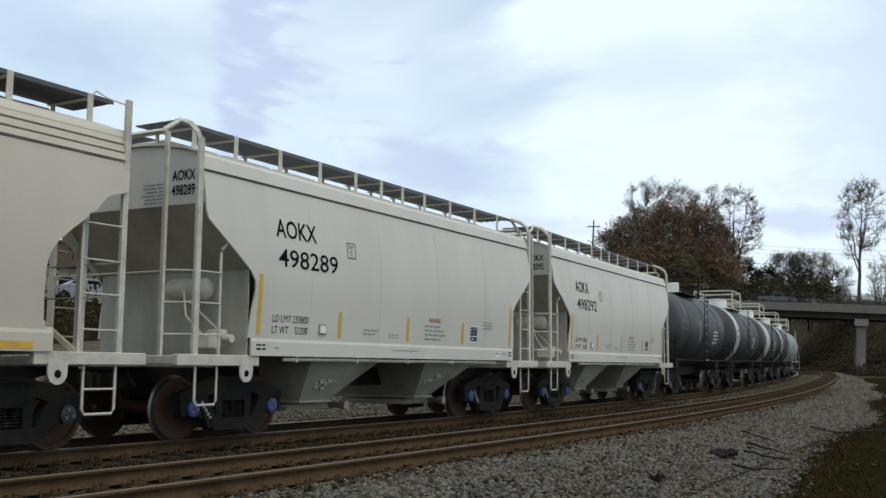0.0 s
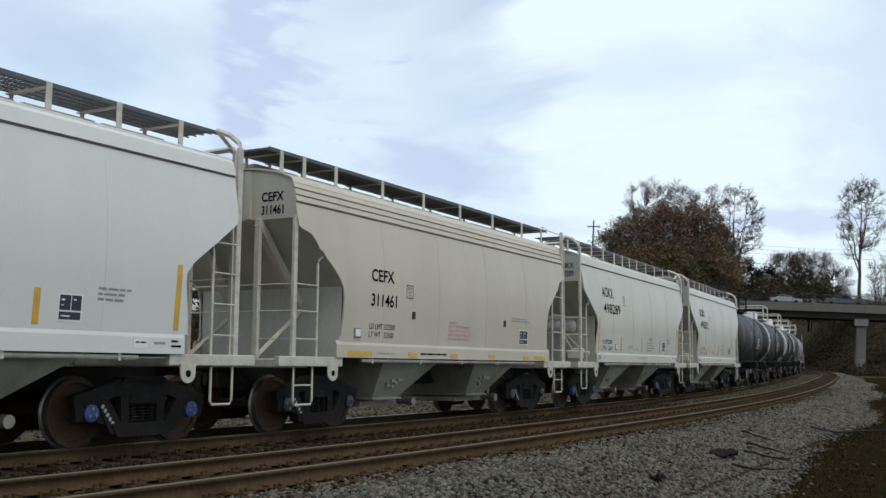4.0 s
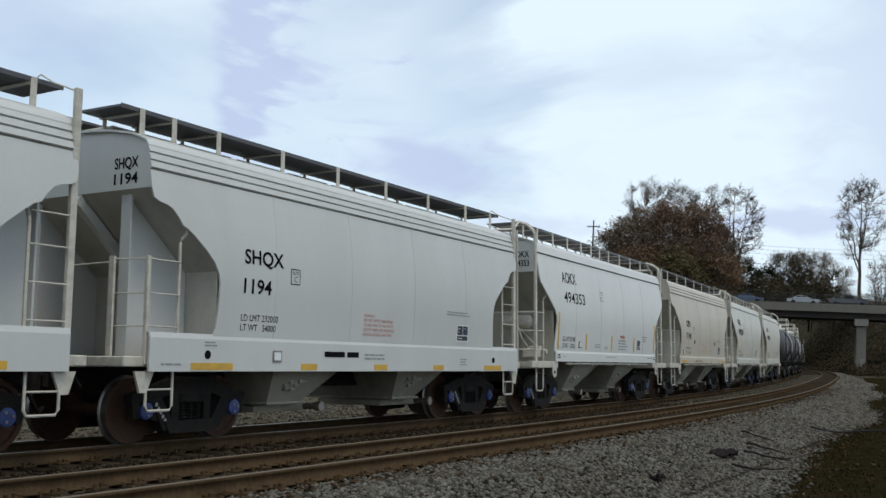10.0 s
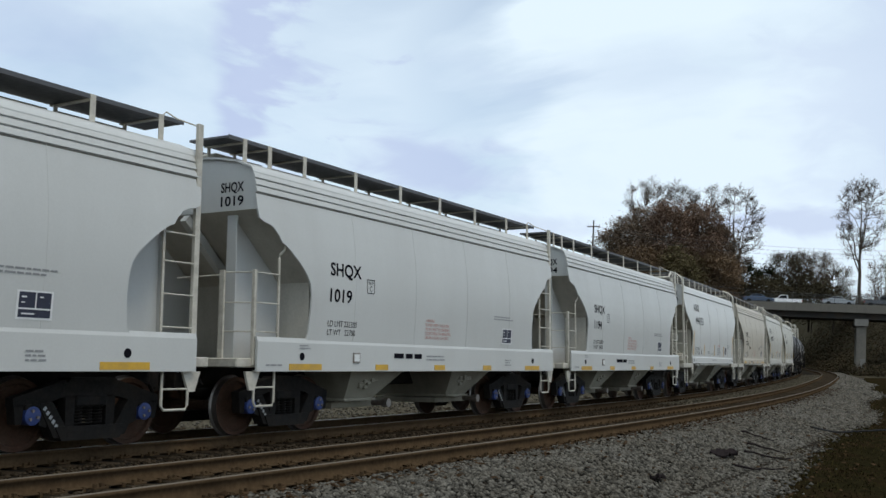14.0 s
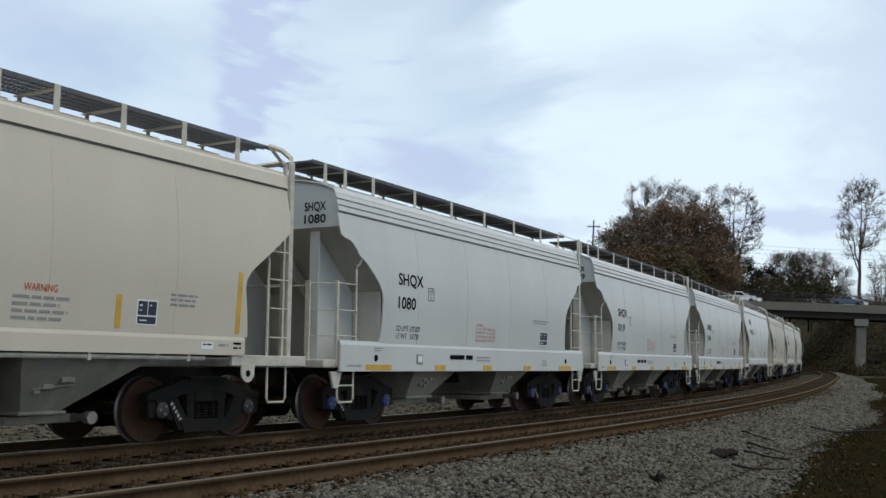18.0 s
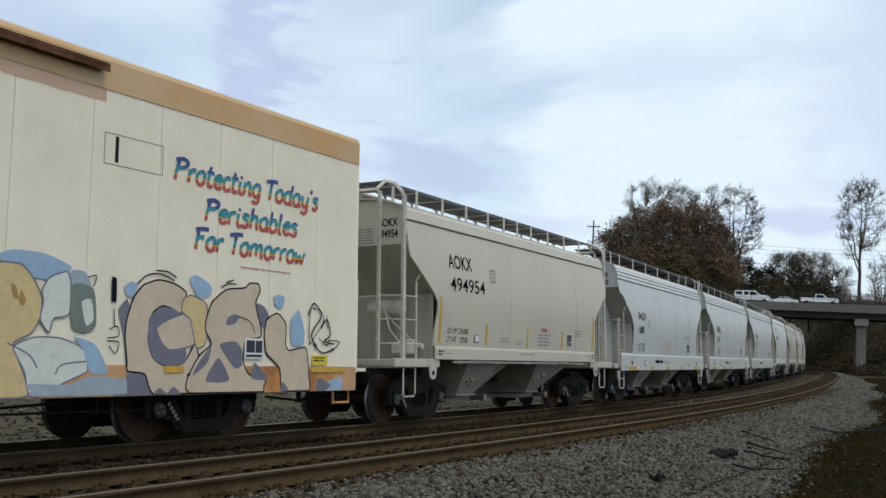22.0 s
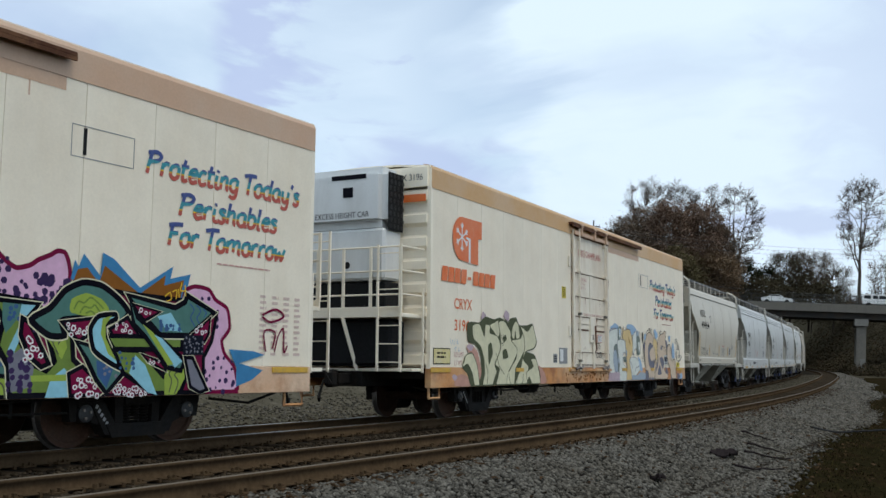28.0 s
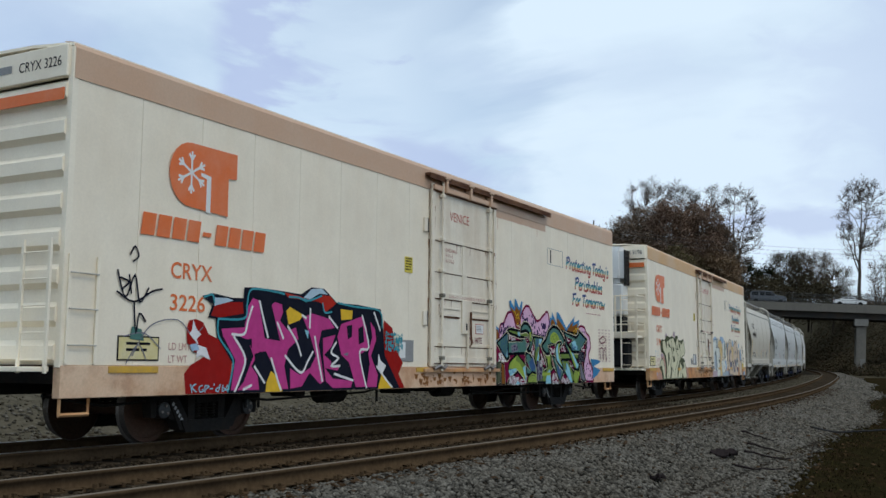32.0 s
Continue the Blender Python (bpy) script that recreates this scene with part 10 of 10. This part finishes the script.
def crown_tree(x, y, z, height, wide, seed, label, leaves, clumps=90, each=60, reach=0.6, size=0.13, twigs=0, stem=0.32, bark=None, rising=0.0):
    """A grown tree: trunk, main limbs, boughs to every clump of a lumpy rounded crown, fine twigs and leaves."""
    t = tagged(empty("tree"), label, "tree")
    t.location = (x, y, z)
    wood = Wood(seed)
    g = wood.rng
    base = height * stem
    mid, half = (height + base) / 2, (height - base) / 2
    lumps = [(g.uniform(0, 6.283), g.uniform(0.2, 1.0), g.uniform(0.10, 0.22)) for _ in range(7)]

    def rim(a, v):
        k = 1.0
        for la, lv, lr in lumps:
            k += lr * math.exp(-((math.sin((a - la) / 2) * 2.2) ** 2) - ((v - lv) * 2.5) ** 2) - 0.022
        return k

    girth = height * 0.016
    lean = Vector((g.uniform(-0.04, 0.04), g.uniform(-0.04, 0.04), 1)).normalized()
    p, spine = Vector((0, 0, -0.8)), []
    for i in range(9):
        q = p + (lean + Vector((g.uniform(-0.06, 0.06), g.uniform(-0.06, 0.06), 0))) * (height * 0.86 / 9)
        wood.limb(p, q, girth * (1 - i / 10), girth * (1 - (i + 1) / 10), 7)
        p = q
        if q.z > base * 0.85:
            spine.append((q.copy(), girth * (1 - (i + 1) / 10)))
    nodes = list(spine)
    for i in range(9):
        a, v = i * 2.4 + g.uniform(-0.4, 0.4), g.uniform(-0.5, 0.75)
        r0 = g.choice(spine[:max(len(spine) - 2, 1)])
        far = Vector((math.cos(a) * wide * 0.72 * math.sqrt(1 - v * v), math.sin(a) * wide * 0.72 * math.sqrt(1 - v * v), mid + half * 0.8 * v + rising * half))
        if far.z < r0[0].z:
            far.z = r0[0].z + g.uniform(0.3, 1.5)
        last, rad = r0[0], r0[1] * 0.6
        for k in range(1, 7):
            u = k / 6
            q = r0[0].lerp(far, u) + Vector((g.uniform(-1, 1), g.uniform(-1, 1), g.uniform(-0.6, 0.6) + 1.6 * math.sin(u * 3.14))) * wide * 0.045
            wood.limb(last, q, rad, max(rad * 0.78, 0.035), 5)
            rad = max(rad * 0.78, 0.035)
            nodes.append((q, rad))
            last = q
    centres = []
    for i in range(clumps):
        a, v = g.uniform(0, 6.283), g.uniform(-0.92, 1.0)
        k = g.uniform(0.35, 1.0) ** 0.5 * rim(a, v)
        c = Vector((math.cos(a) * wide * k * math.sqrt(max(1 - v * v, 0.02)), math.sin(a) * wide * k * math.sqrt(max(1 - v * v, 0.02)), mid + half * v * min(k, 1.06)))
        centres.append(tuple(c))
        near, rad = min(nodes, key=lambda nd: (nd[0] - c).length + max(nd[0].z - c.z, 0) * 1.5)
        bow = near.lerp(c, 0.55) + Vector((g.uniform(-0.3, 0.3), g.uniform(-0.3, 0.3), 0.35))
        wood.limb(near, bow, min(rad, 0.07), 0.040, 4)
        wood.limb(bow, c, 0.040, 0.026, 3)
        for k in range(twigs):
            d = (Vector((g.gauss(0, 1), g.gauss(0, 1), g.gauss(0.5, 0.8))) + (c - Vector((0, 0, mid - half))).normalized() * 0.9).normalized()
            at = bow.lerp(c, g.uniform(0.3, 1.0))
            e = at + d * g.uniform(0.7, 1.7)
            wood.limb(at, e, 0.026, 0.014, 3)
            for m in range(2):
                f = at.lerp(e, g.uniform(0.3, 0.8))
                wood.limb(f, f + (d + Vector((g.gauss(0, 0.6), g.gauss(0, 0.6), g.gauss(0.1, 0.5)))).normalized() * g.uniform(0.4, 0.9), 0.018, 0.010, 3)
    part("trunk", mesh_of("trunk", wood.v, wood.f, bark or BARK), None, t)
    if each:
        part("crown", leaf_mesh(centres, seed, each, reach, size, LEAVES[leaves]), None, t)
    return t


AHEAD, ASIDE = Vector((math.cos(radians(31.511)), math.sin(radians(31.511)), 0)), Vector((math.sin(radians(31.511)), -math.cos(radians(31.511)), 0))


def spot(depth, side):
    """A place so far ahead of and to the right of where the film is taken from."""
    return AHEAD * depth + ASIDE * side


def wood_edge():
    bare, thin_, pine = "bare grey winter tree beyond the bridge", "autumn tree with thin brown leaves", "dark green pine beyond the bridge"
    rows = [
        # depth, side, foot, height, half width, seed, label, leaves, clumps, leaves each, reach, size, twigs, stem
        (203, 41.4, 8.5, 28.0, 5.8, 2, thin_, "russet_leaves", 130, 24, 0.55, 0.10, 9, 0.40),
        (205, 47.8, 8.5, 28.0, 5.4, 3, bare, "brown_leaves", 110, 26, 0.55, 0.09, 10, 0.40),
        (204, 52.4, 8.5, 27.4, 5.0, 6, bare, "brown_leaves", 110, 26, 0.55, 0.09, 10, 0.42),
        (200, 34.6, 8.0, 18.2, 3.6, 61, thin_, "brown_leaves", 120, 120, 0.8, 0.19, 3, 0.22),
        (197, 37.8, 8.0, 21.4, 5.2, 4, thin_, "brown_leaves", 190, 150, 0.85, 0.19, 4, 0.22),
        (196, 43.6, 8.0, 23.4, 6.0, 22, thin_, "russet_leaves", 210, 150, 0.85, 0.19, 4, 0.22),
        (198, 50.6, 8.0, 22.6, 5.6, 5, thin_, "russet_leaves", 200, 150, 0.85, 0.19, 4, 0.24),
        (200, 55.4, 8.0, 20.0, 4.6, 7, thin_, "brown_leaves", 160, 130, 0.85, 0.18, 5, 0.24),
        (193, 39.0, 7.0, 15.5, 5.0, 23, thin_, "rust_leaves", 150, 130, 0.85, 0.19, 3, 0.20),
        (192, 45.5, 7.0, 14.5, 5.0, 8, thin_, "olive_leaves", 150, 130, 0.85, 0.19, 3, 0.20),
        (194, 53.5, 7.0, 15.0, 4.4, 9, thin_, "rust_leaves", 120, 120, 0.85, 0.19, 3, 0.20),
        (199, 58.2, 8.5, 27.8, 6.4, 12, bare, "brown_leaves", 130, 16, 0.6, 0.09, 9, 0.30),
        (206, 62.0, 8.0, 13.6, 3.6, 14, pine, "pine_needles", 110, 110, 0.6, 0.16, 0, 0.15),
        (203, 58.0, 7.5, 10.2, 4.0, 15, thin_, "dark_olive_leaves", 110, 120, 0.85, 0.19, 3, 0.15),
        (206, 67.0, 8.0, 13.2, 2.6, 16, pine, "pine_needles", 80, 110, 0.5, 0.16, 0, 0.2),
        (204, 71.0, 8.0, 15.6, 4.8, 18, thin_, "dark_olive_leaves", 150, 110, 0.7, 0.13, 5, 0.25),
        (206, 75.6, 8.0, 16.4, 5.2, 20, thin_, "brown_leaves", 150, 80, 0.7, 0.12, 6, 0.25),
        (203, 79.5, 8.0, 12.6, 4.2, 24, thin_, "olive_leaves", 110, 26, 0.7, 0.12, 7, 0.25),
        (200, 65.5, 7.5, 9.6, 5.0, 25, thin_, "dark_olive_leaves", 130, 120, 0.9, 0.19, 3, 0.12),
        (200, 74.0, 7.5, 9.0, 5.5, 26, thin_, "dark_olive_leaves", 130, 120, 0.9, 0.19, 3, 0.12),
        (201, 84.0, 7.5, 7.6, 5.0, 19, thin_, "brown_leaves", 80, 40, 0.8, 0.13, 5, 0.12),
        (207, 91.0, 8.0, 15.5, 3.0, 17, bare, "brown_leaves", 70, 20, 0.6, 0.10, 7, 0.25),
        (210, 97.0, 8.0, 17.0, 4.0, 21, thin_, "brown_leaves", 90, 40, 0.7, 0.12, 5, 0.2),
    ]
    for dep, side, foot, height, wide, seed, text, leaves, clumps, each, reach, size, twigs, stem in rows:
        p = spot(dep, side)
        crown_tree(p.x, p.y, foot, height, wide, seed, text, leaves, clumps, each, reach, size, twigs, stem)
    for dep, side, foot, height, wide, seed in ((190, 79.2, 8.0, 29.0, 5.2, 31), (188, 86.2, 7.5, 15.0, 2.4, 33)):
        p = spot(dep, side)
        crown_tree(p.x, p.y, foot, height, wide, seed, "tall bare grey tree beyond the bridge", "brown_leaves", 130, 5, 0.5, 0.08, 9, 0.36, rising=0.25)
    for i, (s, w, h) in enumerate(((24, -30, 7.6), (33, -33, 8.6), (43, -30, 8.4), (55, -34, 9.4), (70, -31, 9.0), (86, -34, 10.0))):
        q = level(s, -(-w))
        tree(q.x, q.y, float(land(np.array([s]), np.array([w]))[0]) - 0.2, h, 40 + i, "bare winter tree behind the railway")


wood_edge()


def brush():
    """Tangled brown undergrowth on the banks behind the bridge."""
    rng = np.random.default_rng(11)
    for k, (name, n) in enumerate((("dark_brush", 22000), ("olive_brush", 22000), ("russet_brush", 14000))):
        s = rng.uniform(150, 235, n)
        side = rng.choice([-1, 1], n, p=[0.45, 0.55])
        w = 2.0 + side * (7.0 + rng.exponential(9.0, n))
        x, y = line_places(s, w)
        clump = np.sin(s * 0.7) * np.cos(w * 0.8) + np.sin(s * 0.23 + w * 0.31)
        z = land(s, w) + rng.uniform(0, 1.0, n) ** 2 * (0.6 + 0.9 * np.clip(clump, 0, 2))
        me = leaf_mesh(np.stack([x, y, z], 1), 110 + k, 2, 0.25, 0.15, LEAVES[name])
        tagged(new("undergrowth", me), "tangled brown undergrowth on the bank", "bushes", kind="stuff")


brush()


def field_edge():
    """A low hedge of brown scrub along the far side of the line."""
    rng = np.random.default_rng(21)
    n = 26000
    s, w = rng.uniform(0, 130, n), -rng.normal(24, 4.0, n)
    x, y = line_places(s, w)
    tall = 1.4 + 0.9 * np.sin(s * 0.31) + 0.8 * np.sin(s * 0.87 + 1)
    z = land(s, w) + rng.uniform(0, 1, n) ** 1.4 * np.clip(tall, 0.6, 4)
    c = np.stack([x, y, z], 1)
    u = rng.normal(size=(n, 3))
    u /= np.linalg.norm(u, axis=1)[:, None]
    v = np.cross(u, rng.normal(size=(n, 3)))
    v /= np.linalg.norm(v, axis=1)[:, None]
    r = rng.uniform(0.05, 0.16, (n, 1))
    p = np.stack([c - u * r, c + v * r * 0.6, c + u * r, c - v * r * 0.6], 1)
    me = mesh_of("scrub", p.reshape(-1, 3), np.arange(n * 4).reshape(-1, 4), LEAVES["dark_brush"])
    tagged(new("scrub", me), "low brown scrub along the far side of the railway", "bushes", kind="stuff")


field_edge()


def pole_and_wires():
    wood = surface("pole_wood", (0.06, 0.05, 0.04), 0.9, grain=0.2)
    p = spot(178, 26.6)
    pole = tagged(empty("utility_pole"), "dark wooden utility pole with a crossarm", "utility pole")
    pole.location = (p.x, p.y, 6.5)
    bm = bmesh.new()
    tube(bm, [(0, 0, -6), (0, 0, 17.8)], [0.2, 0.13], 8)
    part("mast", bm, wood, pole)
    bm = bmesh.new()
    bx(bm, -0.06, 0.06, -1.2, 1.2, 16.6, 16.75)
    part("crossarm", bm, wood, pole)
    for y in (-1.1, -0.5, 0.5, 1.1):
        bm = bmesh.new()
        lathe(bm, [(16.75, 0.05), (16.95, 0.07), (17.0, 0.0)], 8, "z", centre=(0, y, 0))
        part("insulator", bm, FENCE, pole)
    wire = surface("dull_cable", (0.12, 0.12, 0.125), 0.6, grain=0.05)
    for k, (za, zb) in enumerate(((23.2, 21.6), (22.6, 20.8), (21.9, 20.0), (15.4, 13.8))):
        a, b = Vector((p.x, p.y, za)), spot(168, 92)
        b.z = zb
        bm = bmesh.new()
        path = []
        for i in range(25):
            t = i / 24
            q = a.lerp(b, t)
            q.z -= 1.6 * 4 * t * (1 - t)
            path.append(q)
        tube(bm, path, 0.02, 3)
        tagged(part("overhead_wire", bm, wire, None), "thin dark cable strung across the sky", "cable", "overhead wires")


pole_and_wires()


# ---- a house and parked cars beyond the line, glimpsed between the wagons ----


def house():
    wall = surface("pale_clapboard", (0.42, 0.38, 0.31), 0.7, grain=0.08, stain=(0.2, 0.16, 0.12), stain_amount=0.4, stain_size=0.8, streak=3)
    roofing = surface("brown_shingle", (0.06, 0.045, 0.035), 0.9, grain=0.3, grain_size=6)
    h = tagged(empty("house"), "low pale house with a brown roof across the line", "house")
    h.matrix_world = Matrix.Translation((52, 60, 2.6)) @ Matrix.Rotation(radians(-38), 4, "Z")
    bm = bmesh.new()
    bx(bm, -9, 9, -4, 4, -1.0, 2.8, 0.02)
    part("wall", bm, wall, h)
    bm = bmesh.new()
    plate(bm, [(-4.7, 2.75), (4.7, 2.75), (0, 4.9)], -9.5, 9.5)
    for v in bm.verts:
        v.co = Vector((v.co.y, v.co.x, v.co.z))
    part("roof", bm, roofing, h)
    for x in (-7, -4, -1, 2.6, 5.6):
        bm = bmesh.new()
        bx(bm, x - 0.55, x + 0.55, -4.06, -3.98, 0.7, 2.1, 0.01)
        w = part("window", bm, LABELWHITE, h)
        bm = bmesh.new()
        for z in (0.78, 1.45):
            bx(bm, x - 0.47, x + 0.47, -4.08, -4.062, z, z + 0.58)
        part("pane", bm, GLASS, w)
    bm = bmesh.new()
    bx(bm, 0.4, 1.4, -4.07, -3.98, -0.2, 2.0, 0.01)
    part("door", bm, roofing, h)
    for x, y, c, k, turn in ((40, 49, "silver", "sedan", -30), (46, 46.5, "white", "suv", -35)):
        v = road_car(k, c, {"silver": "silver sedan parked across the line", "white": "white utility vehicle parked across the line"}[c])
        v["group"] = "parked cars"
        a = np.argmin((LINE_X - x) ** 2 + (LINE_Y - y) ** 2)
        side = (x - LINE_X[a]) * math.sin(LINE_A[a]) - (y - LINE_Y[a]) * math.cos(LINE_A[a])
        v.matrix_world = pose(x, y, float(land(np.array([LINE_S[a]]), np.array([side]))[0]), 0, 0, turn)


house()


# ---- what moves ----
def motions():
    for car, start, span in TRAIN:
        walk(car, [(t, riding(start + gone(t), span)) for t in range(0, 33)])
    times = [i / 6.0 for i in range(193)]
    for ws, x, phase in WHEELSETS:
        walk(ws, [(t, pose(x, 0, 0.457, 0, math.degrees(phase + gone(t) / 0.457), 0)) for t in times])
    for car, lane, back, rows in TRAFFIC:
        walk(car, [(t, on_bridge(u, lane, back)) for t, u in rows])


motions()
